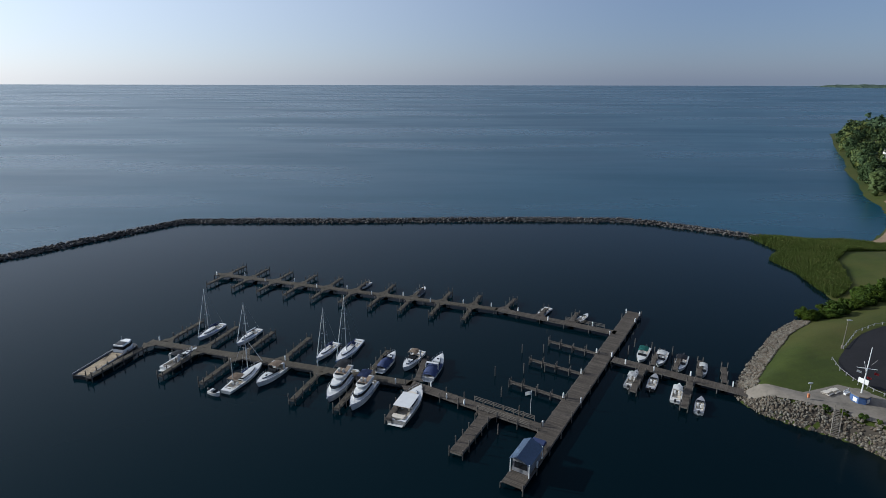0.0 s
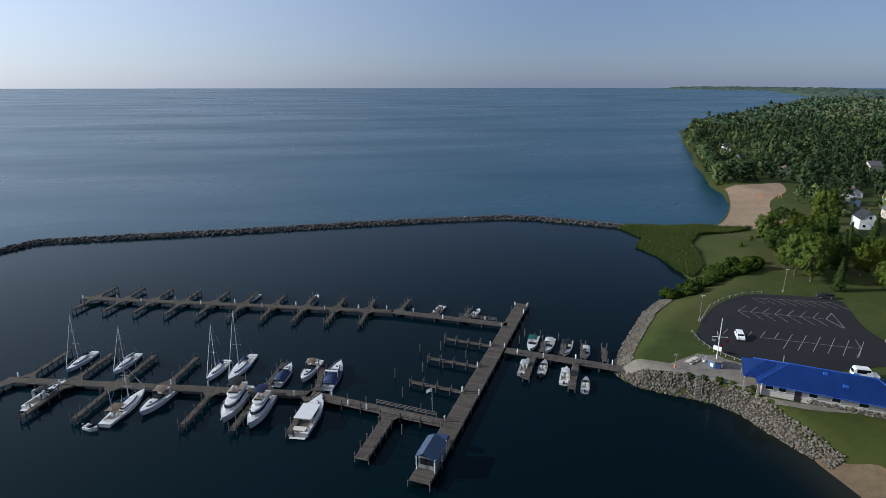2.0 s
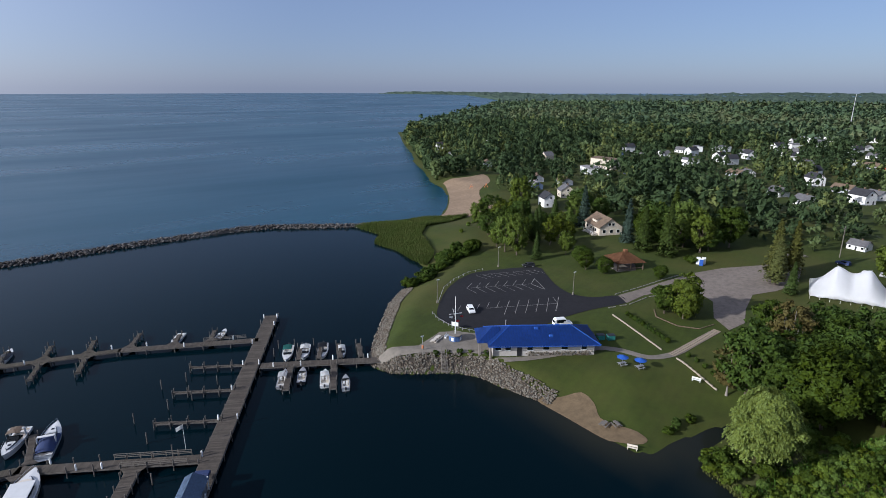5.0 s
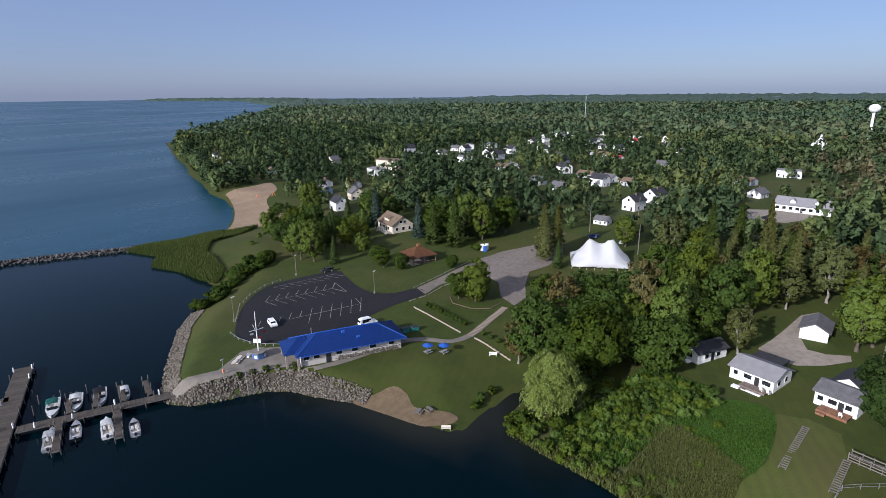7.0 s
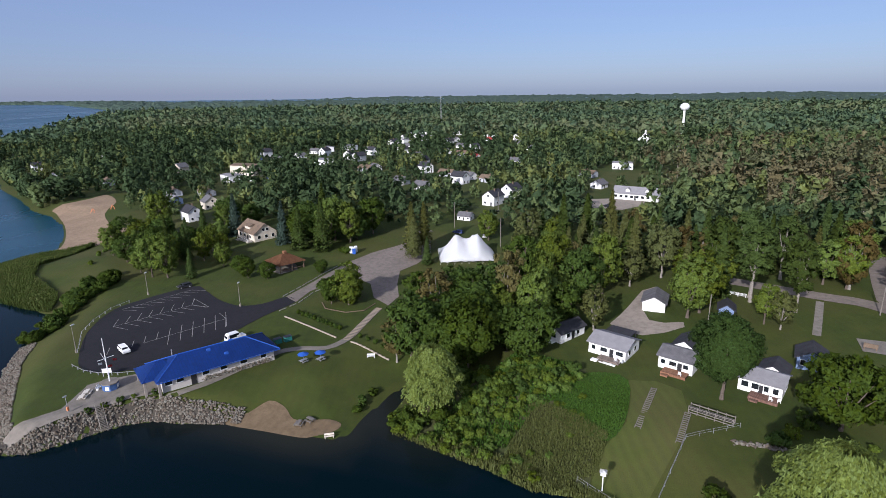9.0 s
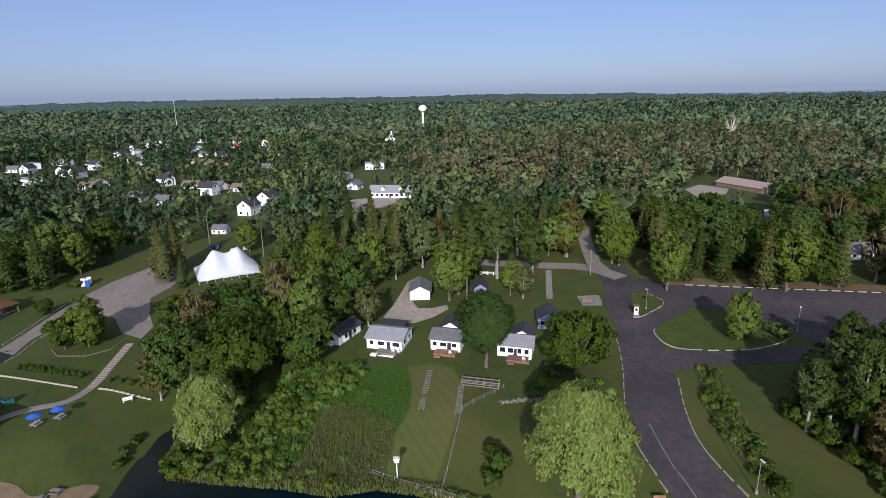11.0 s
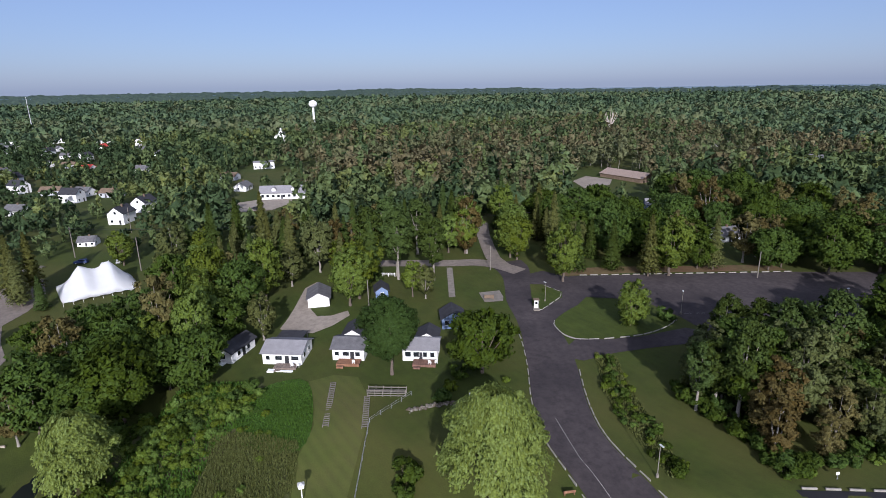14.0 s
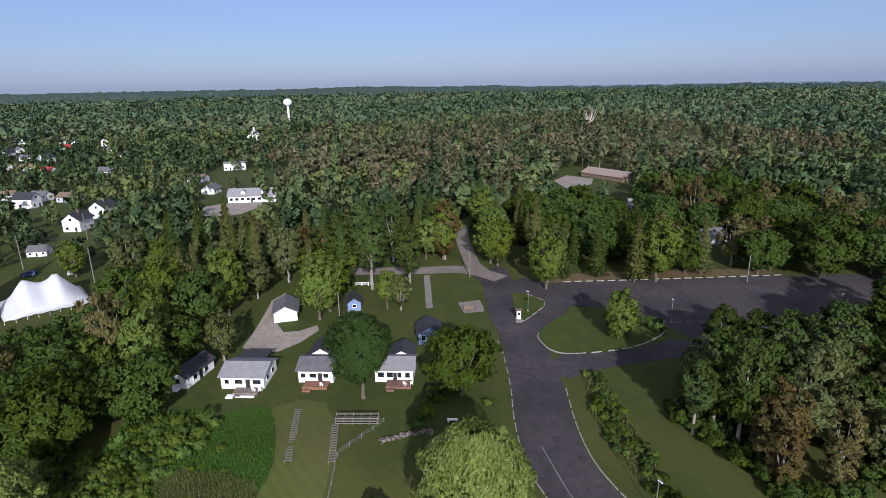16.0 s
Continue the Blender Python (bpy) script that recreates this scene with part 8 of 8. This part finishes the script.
def bench(x, y, turn, material, label):
    t = thing("park_bench", pose(x, y, h1(x, y) + 0.07, 0, 0, turn), label, "bench", "park benches")
    part("seat", boxed(-0.9, 0.9, -0.22, 0.22, 0.40, 0.46, 0.01), material, t)
    part("backrest", boxed(-0.9, 0.9, 0.22, 0.27, 0.52, 0.9, 0.01), material, t)
    for s in (-0.75, 0.75):
        part("leg", boxed(s - 0.05, s + 0.05, -0.2, 0.25, 0, 0.40), material, t)
    return t


bench(63.4, -37.1, 80, CEDAR, "brown wooden park bench on the lawn")
bench(78.6, 48.6, -60, CREAM, "pale park bench near the creek mouth")
bench(106.6, 52.6, -70, WHITE, "white park bench beside the stone edging")
bench(92.0, -33.2, 70, WHITE, "white garden bench near a cottage")
bench(76.5, 99.2, 30, WHITE, "white bench near the flag mast")

# vehicles
TYRE = plain("tyre", (0.02, 0.02, 0.02), 0.9)


def car(x, y, turn, paint, label, van=False, name="car"):
    L, W, H = (5.4, 2.0, 2.3) if van else (4.7, 1.85, 1.65)
    t = thing(name, pose(x, y, h1(x, y) + 0.08, 0, 0, turn) @ Matrix.Scale(0.88, 4), label, "car" if not van else "van", "parked vehicles")
    bm = bmesh.new()
    prof = [(-L / 2, 0.35), (L / 2 - 0.1, 0.35), (L / 2, 0.6), (L / 2 - 0.1, 0.95), (L * 0.26, 1.05), (L * 0.12, H * 0.97), (-L * 0.40, H), (-L / 2 + 0.05, H * 0.75), (-L / 2, 0.8)]
    a = [bm.verts.new((px, -W / 2 + (0.16 if pz > 1.2 else 0), pz)) for px, pz in prof]
    b = [bm.verts.new((px, W / 2 - (0.16 if pz > 1.2 else 0), pz)) for px, pz in prof]
    bm.faces.new(a)
    bm.faces.new(b[::-1])
    for i in range(len(prof)):
        bm.faces.new((a[i], b[i], b[(i + 1) % len(prof)], a[(i + 1) % len(prof)]))
    bmesh.ops.recalc_face_normals(bm, faces=bm.faces)
    part("body", bm, paint, t)
    bm = bmesh.new()
    v = [bm.verts.new(p) for p in ((L * 0.255, -W * 0.40, 1.10), (L * 0.255, W * 0.40, 1.10), (L * 0.135, W * 0.36, H * 0.93), (L * 0.135, -W * 0.36, H * 0.93))]
    bmesh.ops.solidify(bm, geom=[bm.faces.new(v)], thickness=-0.03)
    part("windscreen", bm, GLASS, t)
    for s in (-1, 1):
        part("side_window", boxed(-L * 0.38, L * 0.12, s * (W / 2 - 0.10) - 0.04, s * (W / 2 - 0.10) + 0.04, 1.12, H * 0.9, 0.02), GLASS, t)
        part("headlight", boxed(L / 2 - 0.12, L / 2 - 0.01, s * W * 0.36 - 0.18, s * W * 0.36 + 0.18, 0.68, 0.85, 0.02), STEEL, t)
    part("rear_window", boxed(-L / 2 - 0.01, -L / 2 + 0.1, -W * 0.36, W * 0.36, 1.1, H * 0.8, 0.02), GLASS, t)
    for sx in (-0.31, 0.31):
        for s in (-1, 1):
            w = part("wheel", rod(bmesh.new(), (L * sx, s * (W / 2 - 0.18), 0.34), (L * sx, s * (W / 2 + 0.02), 0.34), 0.34, n=14), TYRE, t)
            part("rim", rod(bmesh.new(), (L * sx, s * (W / 2 + 0.021), 0.34), (L * sx, s * (W / 2 + 0.035), 0.34), 0.2, n=10), ALU, w)
    return t


car(91.2, 107.6, 62 + 180, WHITE, "white sport utility car in the car park")
car(103.6, 86.6, -25, WHITE, "white van parked behind the harbour building", True, "van")
car(131.6, 125.6, 150, BLACK, "dark green car at the edge of the car park")
car(268, 4, 30, BLACK, "black car on the motel forecourt")
for i, (x, y, a) in enumerate(((203, 52, 0), (206, 48, 0), (209, 60, 80), (330, 232, 20), (338, 236, 30), (346, 238, 20), (322, 222, 60), (352, 240, 20), (312, 228, 30))):
    car(x, y, a, (WHITE, GREYMETAL, NAVY, BLACK)[i % 4], ("white", "silver", "blue", "black")[i % 4] + " car parked in the town")
for x, y, m_, l in ((104.8, 75.8, TEAL, "teal steel rubbish container"), (106.6, 74.2, TEAL, "teal steel rubbish container"), (103.4, 77.8, GREYMETAL, "grey utility cabinet behind the building")):
    d_ = thing("container", pose(x, y, h1(x, y), 0, 0, -30), l + " on the lawn", "container", "rubbish containers")
    part("body", boxed(-0.9, 0.9, -0.6, 0.6, 0, 1.2, 0.05), m_, d_)
    part("lid", boxed(-0.95, 0.95, -0.65, 0.65, 1.203, 1.3, 0.03), BLACK, d_)
for x, y, m_ in ((174.6, 90.2, WHITE), (175.8, 89.0, WHITE), (174.0, 88.8, BLUE)):
    d_ = thing("portable_toilet", pose(x, y, h1(x, y), 0, 0, 25), "portable toilet cabin on the park lawn", "toilet", "portable toilets")
    part("cabin", boxed(-0.6, 0.6, -0.6, 0.6, 0, 2.1, 0.04), m_, d_)
    part("roof", boxed(-0.65, 0.65, -0.65, 0.65, 2.103, 2.3, 0.1), WHITE, d_)
    part("door", boxed(-0.45, 0.45, -0.64, -0.602, 0.1, 1.95), WHITE, d_)

# pay booth on its traffic island
kb = thing("pay_booth", pose(124.2, -63.4, h1(124.2, -63.4) + 0.17, 0, 0, -20), "white pay booth on a concrete pad", "booth")
part("pad", boxed(-2.0, 0.9, -0.8, 0.8, -0.3, 0.12, 0.02), CONCRETE, kb)
part("cabinet", boxed(-0.7, 0.3, -0.5, 0.5, 0.122, 2.3, 0.04), WHITE, kb)
part("screen", boxed(-0.73, -0.702, -0.3, 0.3, 1.2, 1.9), GLASS, kb)
part("roof", boxed(-1.0, 0.6, -0.8, 0.8, 2.303, 2.45, 0.04), R_BROWN, kb)
sb = thing("park_sign", pose(133.6, -54.2, h1(133.6, -54.2), 0, 0, -20), "low brown park sign on a paved corner", "sign")
part("board", boxed(-0.1, 0.1, -1.3, 1.3, 0.5, 1.5, 0.03), R_BROWN, sb)
for s in (-1.1, 1.1):
    part("post", boxed(-0.09, 0.09, s - 0.09, s + 0.09, 0, 1.6, 0.02), R_BROWN, sb)
sg = thing("small_sign", pose(51.7, -75.9, h1(51.7, -75.9), 0, 0, 80), "small white sign on a short post", "sign")
part("post", boxed(-0.04, 0.04, -0.04, 0.04, 0, 0.9), GREYMETAL, sg)
part("board", boxed(-0.3, 0.3, -0.05, -0.042, 0.8, 1.3), WHITE, sg)
lsign = thing("lot_sign", pose(81.2, 101.9, h1(81.2, 101.9), 0, 0, -60), "white notice board by the car park rail", "sign")
part("board", boxed(-0.9, 0.9, -0.04, 0.04, 0.8, 1.8, 0.01), WHITE, lsign)
for s in (-0.8, 0.8):
    part("post", boxed(s - 0.05, s + 0.05, 0.042, 0.12, 0, 1.8), GREYMETAL, lsign)
bhse = thing("bird_house", pose(77.4, 0.6, h1(77.4, 0.6)), "white bird house on a tall white post", "bird house")
part("post", boxed(-0.07, 0.07, -0.07, 0.07, -0.3, 3.0), WHITE, bhse)
part("box", boxed(-0.4, 0.4, -0.4, 0.4, 3.0, 3.6, 0.03), WHITE, bhse)
part("roof", hip_roof(-0.55, 0.55, -0.55, 0.55, 3.605, 0.35, 0.5, 0.03), WHITE, bhse)


def rail_fence(line, label, post_h=1.0, gap=2.4, material=RAILWOOD, rails=(0.5, 0.9), name="fence", thick=0.07):
    t = thing(name, None, label, "fence", "fences")
    for a, b in zip(line, line[1:]):
        n = max(1, round(math.dist(a, b) / gap))
        for i in range(n + 1):
            x, y = a[0] + (b[0] - a[0]) * i / n, a[1] + (b[1] - a[1]) * i / n
            p = part("post", boxed(-thick, thick, -thick, thick, -0.3, post_h), material, t)
            p.matrix_basis = pose(x, y, h1(x, y), 0, 0, direction(a, b))
            if i < n:
                x2, y2 = a[0] + (b[0] - a[0]) * (i + 1) / n, a[1] + (b[1] - a[1]) * (i + 1) / n
                for r_ in rails:
                    bm = rod(bmesh.new(), (x, y, h1(x, y) + r_), (x2, y2, h1(x2, y2) + r_), thick * 0.7, n=6)
                    part("rail", bm, material, t)
    return t


rail_fence([(82.6, 113.2), (81.2, 108.5), (81.0, 104.2), (82.2, 100.2), (84.0, 97.0)], "grey guard rail round the car park", 0.7, 2.4, GREYMETAL, (0.55,))
rail_fence([(88.5, 118.5), (97, 127), (104, 131), (112, 133.6), (118, 133.2)], "low grey guard rail behind the car park", 0.7, 2.6, GREYMETAL, (0.55,))
rail_fence([(163.7, -27.5), (160.6, -34.7)], "white board fence across a lawn", 1.1, 2.2, WHITE, (0.45, 0.75, 1.0), thick=0.09)
rail_fence([(96.6, -22.0), (90.7, -12.6), (71.6, -5.7)], "thin wire fence dividing two lawns", 1.0, 3.0, GREYMETAL, (0.5, 0.95), thick=0.03)
rail_fence([(78.5, 4.5), (75.2, -0.6), (72.2, -5.8), (68.5, -11.8)], "thin wire fence above the stone edge", 1.1, 2.4, GREYMETAL, (0.5, 1.0), thick=0.03)


def frame_stack(x, y, turn, L, W, label, rungs):
    """Timber dock sections lying on the lawn."""
    t = thing("dock_section", pose(x, y, h1(x, y) + 0.05, 0, 0, turn), label, "dock section", "stored dock sections")
    z1, z2 = h1(x, y), h1(x + math.cos(radians(turn)) * L, y + math.sin(radians(turn)) * L)
    tilt = math.degrees(math.atan2(z2 - z1, L))
    t.matrix_basis = pose(x, y, z1 + 0.05, 0, 0, turn) @ pose(0, 0, 0, 0, -tilt, 0)
    for s in (-1, 1):
        part("beam", boxed(0, L, s * W / 2 - 0.06, s * W / 2 + 0.06, 0, 0.2), RAILWOOD, t)
    for i in range(rungs):
        xx = (i + 0.5) * L / rungs
        part("rung", boxed(xx - 0.12, xx + 0.12, -W / 2, W / 2, 0.203, 0.26), RAILWOOD, t)
    return t


frame_stack(92.4, -4.9, direction((92.4, -4.9), (107, -8.5)), 14.5, 1.0, "long wooden ladder-like dock section on the grass", 22)
frame_stack(89.4, -11.4, direction((89.4, -11.4), (99.4, -13.9)), 10.0, 1.0, "wooden ladder-like dock section on the grass", 15)
gate = thing("timber_frame", pose(99.3, -13.9, h1(98, -17), 0, 0, direction((99.3, -13.9), (96.5, -20.8))), "weathered timber frame of stored dock parts", "frame")
for zz in (0.2, 0.7, 1.25):
    part("beam", boxed(0, 7.6, -0.06, 0.06, zz, zz + 0.14), RAILWOOD, gate)
    part("beam", boxed(0, 7.6, 1.3, 1.42, zz, zz + 0.14), RAILWOOD, gate)
for i in range(6):
    for yy in (0.0, 1.36):
        part("upright", boxed(i * 1.5 - 0.06, i * 1.5 + 0.06, yy - 0.061, yy + 0.061, -0.3, 1.6), RAILWOOD, gate)

# timber stairs down the stone bank
st = thing("bank_stairs", pose(71.6, 94.0, 0, 0, 0, direction((71.6, 94.0), (69.4, 90.7))), "grey timber stairs down the stone bank", "stairs")
for s in (-0.6, 0.6):
    part("stringer", rod(bmesh.new(), (0.2, s, 3.6), (4.0, s, 0.2), 0.09, n=6), RAILWOOD, st)
    part("handrail", rod(bmesh.new(), (0.2, s, 4.5), (4.0, s, 1.1), 0.06, n=6), RAILWOOD, st)
for i in range(16):
    k = (i + 0.5) / 16
    part("tread", boxed(0.2 + 3.8 * k - 0.12, 0.2 + 3.8 * k + 0.11, -0.6, 0.6, 3.62 - 3.4 * k, 3.70 - 3.4 * k), RAILWOOD, st)

# steps up the planted bank
TAN_STEP = plain("step_timber", (0.17, 0.135, 0.10), 0.9, spread=0.2)
stp = thing("garden_steps", pose(0, 0, 0), "long flight of pale timber garden steps", "steps")
for i in range(26):
    k = i / 25
    x, y = 111.6 + (131.4 - 111.6) * k, 61.2
    p_ = part("step", boxed(-0.16, 0.16, -0.9, 0.9, -0.1, 0.15, 0.02), TAN_STEP, stp)
    p_.matrix_basis = pose(x, y, h1(x, y) + 0.05, 0, 0, 0)


def edging(line, label, name="stone_edging", size=(1.1, 0.3, 0.28), gap=0.02, material=None, lift=0.0, category="edging"):
    """A row of blocks set along a line; each block is a part."""
    t = thing(name, None, label, category, kind="structure")
    me = None
    for a, b in zip(line, line[1:]):
        n = max(1, int(math.dist(a, b) / (size[0] + gap)))
        for i in range(n):
            k = (i + 0.5) / n
            x, y = a[0] + (b[0] - a[0]) * k, a[1] + (b[1] - a[1]) * k
            if me is None:
                p = part("block", boxed(-size[0] / 2, size[0] / 2, -size[1] / 2, size[1] / 2, -0.25, size[2], 0.03), material or KERB, t)
                me = p.data
            else:
                p = linked("block", me, t)
            p.matrix_basis = pose(x, y, h1(x, y) + lift, 0, 0, direction(a, b) + float(rng.normal(0, 1.2)))
    return t


CUTSTONE = plain("cut_stone", (0.27, 0.23, 0.175), 0.9, spread=0.25)
edging([(118.7, 82.6), (115.0, 72.6), (111.7, 64.0)], "pale cut stone edging of a planted bank", material=CUTSTONE)
edging([(110.6, 59.6), (107.6, 48.6)], "pale cut stone edging of a planted bank", material=CUTSTONE)
edging([(130.5, 78), (126.8, 75), (126.2, 68.6), (129, 64.4), (134.3, 63.4)], "dark edging round a tree bed", size=(0.9, 0.2, 0.2), material=R_BROWN)
edging([(75.4, 0.2), (72.4, -5.6), (68.6, -11.8), (62, -20.5)], "pale stone edging at the water's edge", size=(1.0, 0.6, 0.5), material=CUTSTONE)
gw = thing("stone_wall", None, "low rubble garden wall of piled field stones", "wall", kind="structure")
rw = np.random.default_rng(17)
for i in range(90):
    wx_, wy_ = 91.8 - 0.6 * (i / 90) + float(rw.normal(0, 0.35)), -19.9 - 9.2 * i / 90
    w_ = linked("stone", bpy.data.meshes["stone"] if i % 2 else bpy.data.meshes["stone.001"], gw)
    w_.matrix_basis = pose(wx_, wy_, h1(wx_, wy_) + float(rw.uniform(0, 0.35)), float(rw.uniform(0, 360)), 0, float(rw.uniform(0, 360))) @ Matrix.Scale(float(rw.uniform(0.4, 0.8)), 4)
dr = np.array(DRIVE)
tang = np.gradient(dr, axis=0)
tang /= np.linalg.norm(tang, axis=1)[:, None]
nrm = np.stack([-tang[:, 1], tang[:, 0]], 1)
KB = dict(name="kerb", size=(2.4, 0.2, 0.16), gap=0.25, lift=0.05, category="kerb")
edging([tuple(p) for p in (dr + nrm * 5.25)[1:21]], "white concrete kerb stones along the drive", **KB)
edging([tuple(p) for p in (dr - nrm * 5.3)[1:16]], "white concrete kerb stones along the drive", **KB)
BIG_ISLAND = rounded([(115.5, -64.0), (111.2, -62.4), (107, -62.8), (104.2, -66), (101.8, -76.6), (102.4, -84.8), (105.5, -91.6), (109.5, -87.5), (113.6, -80), (118, -79), (122.5, -78), (120, -71)], 3, True)
drape("traffic_island", BIG_ISLAND, GRASS, 0.16, 2, "mown grass island between two roads", "lawn")
edging(BIG_ISLAND[:20], "white kerb stones round a grass island", **KB)
SMALL_ISLAND = [(123.3, -62.2), (130, -65.2), (139.3, -69.4), (137.4, -72.6), (131.0, -74.8), (128.0, -72.8), (122.6, -64.4)]
drape("traffic_island", SMALL_ISLAND, GRASS, 0.17, 2, "small grass island behind the pay booth", "lawn")
edging(SMALL_ISLAND[3:] + SMALL_ISLAND[:1], "white kerb stones round a small island", **KB)
edging([(140.6, -86), (135.4, -101), (127.4, -125), (120.2, -147)], "white wheel stops along the car park edge", name="wheel_stops", size=(2.2, 0.18, 0.14), gap=0.9, lift=0.1, category="kerb")
edging([(52.2, -68.6), (47.0, -81.0)], "white wheel stops along the corner car park", name="wheel_stops", size=(2.2, 0.25, 0.22), gap=0.6, lift=0.08, category="kerb")
edging([(130.5, 90.8), (140, 89.9), (151.5, 89.2), (160, 88.2)], "white kerb stones along the park drive", **KB)
edging([(121, 86.2), (127.8, 84.0), (136.5, 84.0), (144, 81.8)], "white kerb stones along the park drive", **KB)
drape("leaf_strip", [(142, -80), (147, -84), (143, -100), (134, -125), (127, -146), (121.5, -146), (128.5, -125), (136.6, -101)], asphalt_like("rusty_needles", (0.15, 0.08, 0.04), (0.15, 0.13, 0.05)), 0.07, 3, "strip of grass littered with rusty needles", "lawn")
drape("mown_lawn", [(108.5, -2.0), (109.5, -9), (107, -13.5), (99.5, -14.0), (91, -12.2), (74.0, -5.0), (77.5, 2.5), (86, 1.0), (94, -3.2)], grassy("dry_lawn", (0.066, 0.092, 0.014), (0.098, 0.116, 0.021), (0.135, 0.115, 0.040), 0.58, stripe=0.25), 0.07, 2.5, "mown dry lawn running down to the water", "lawn")


def strokes(name, lines, label, width=0.12, off=0.085):
    """Painted lines, each a thin bar on the asphalt."""
    t = thing(name, None, label, "marking", kind="structure")
    for a, b in lines:
        n = max(1, int(math.dist(a, b) / 3))
        bm = bmesh.new()
        u = Vector((b[0] - a[0], b[1] - a[1])).normalized()
        m_ = Vector((-u.y, u.x)) * width / 2
        rows = []
        for i in range(n + 1):
            p = Vector(a).lerp(Vector(b), i / n)
            rows.append([bm.verts.new((q.x, q.y, h1(q.x, q.y) + off)) for q in (p + m_, p - m_)])
        for r0, r1 in zip(rows, rows[1:]):
            bm.faces.new((r0[0], r0[1], r1[1], r1[0]))
        part("line", bm, LINE, t)
    return t


def lerp2(a, b, k):
    return (a[0] + (b[0] - a[0]) * k, a[1] + (b[1] - a[1]) * k)


a_, b_ = (102.4, 122.7), (119.4, 112.6)
mid_lines = [(a_, b_), (b_, (119.0, 106.6)), ((119.0, 106.6), (123.9, 115.6)), ((123.9, 115.6), b_)]
for i in range(8):
    p = lerp2(a_, b_, i / 7)
    mid_lines += [(p, (p[0] + 4.3, p[1] + 2.7)), (p, (p[0] - 0.7, p[1] - 5.4))]
strokes("bay_lines", mid_lines, "white herringbone bay lines on black asphalt")
a_, b_ = (95.9, 106.6), (113.4, 96.8)
low_lines = [(a_, b_), (b_, (115.9, 100.8)), (b_, (109.0, 93.6))]
for i in range(8):
    p = lerp2(a_, b_, i / 7)
    low_lines += [((p[0] + 3.6, p[1] + 2.8), (p[0] - 4.0, p[1] - 3.2) if i > 1 else p)]
for k in (1, 2, 3):
    p = (a_[0] - 2.3 * k, a_[1] + 1.3 * k)
    low_lines.append(((p[0] + 3.0, p[1] + 2.3), p))
strokes("bay_lines", low_lines, "white angled bay lines on black asphalt")
a_, b_ = (112.5, 130.2), (130.0, 121.4)
strokes("bay_lines", [(lerp2(a_, b_, i / 8), (lerp2(a_, b_, i / 8)[0] + 0.4, lerp2(a_, b_, i / 8)[1] - 4.6)) for i in range(9)] + [((113, 130.4), (130.6, 121.6))], "white bay lines along the car park edge")
strokes("faded_lines", [((107.7 - 1.03 * k, -96.1 - 3.0 * k), (107.0 - 1.03 * k, -98.1 - 3.0 * k)) for k in range(11)] + [((53, -42.8), (60, -42.4)), ((60, -42.4), (69, -42.4)), ((69, -42.4), (80, -44.2))], "faded white lines on worn asphalt", 0.09, 0.10)

# play things on the far beach
for x, y in ((222, 262), (228, 255)):
    ps = thing("playset", pose(x, y, h1(x, y), 0, 0, x), "orange climbing frame on the sand", "playset", "beach playsets")
    for s in (-1.5, 1.5):
        part("frame_leg", rod(bmesh.new(), (s, -1, 0), (s, 0, 2.2), 0.08, n=6), bpy.data.materials["orange_box"], ps)
        part("frame_leg", rod(bmesh.new(), (s, 1, 0), (s, 0, 2.2), 0.08, n=6), bpy.data.materials["orange_box"], ps)
    part("crossbar", rod(bmesh.new(), (-1.5, 0, 2.2), (1.5, 0, 2.2), 0.08, n=6), bpy.data.materials["orange_box"], ps)
for x, y, a in ((205, 75, 20), (208, 71, 60), (203, 79, 0), (211, 76, 40)):
    picnic_table(x, y, a, None, "stacked wooden picnic table under the trees", RAILWOOD)

# the bare pale tree far off, and a radio mast over the woods
dead = thing("dead_tree", pose(480, -330, h1(480, -330)), "bare pale dead tree above the woods", "tree")
rd = np.random.default_rng(13)
bm = rod(bmesh.new(), (0, 0, -1), (0, 0, 10), 0.7, 0.5, 7)
for k in range(16):
    a = k * 2.4
    e = Vector((math.cos(a) * rd.uniform(3, 8), math.sin(a) * rd.uniform(3, 8), rd.uniform(17, 26)))
    m_ = Vector((e.x * 0.4, e.y * 0.4, 14))
    rod(bm, (0, 0, 9), m_, 0.4, 0.28, 5)
    rod(bm, m_, e, 0.28, 0.08, 5)
part("trunk", bm, plain("dead_wood", (0.38, 0.33, 0.28), 0.9), dead)
mastt = thing("radio_mast", pose(760, 235, h1(760, 235)), "thin grey radio mast above the town", "mast")
part("mast", rod(bmesh.new(), (0, 0, 0), (0, 0, 42), 0.7, 0.3, 6), GREYMETAL, mastt)
part("antenna", rod(bmesh.new(), (0, 0, 42), (0, 0, 46), 0.15, n=5), WHITE, mastt)

for p in PROTOS + PROTO_HOUSES:  # the patterns from which trees and town houses were copied
    for o in (*p.children_recursive, p):
        bpy.data.objects.remove(o)
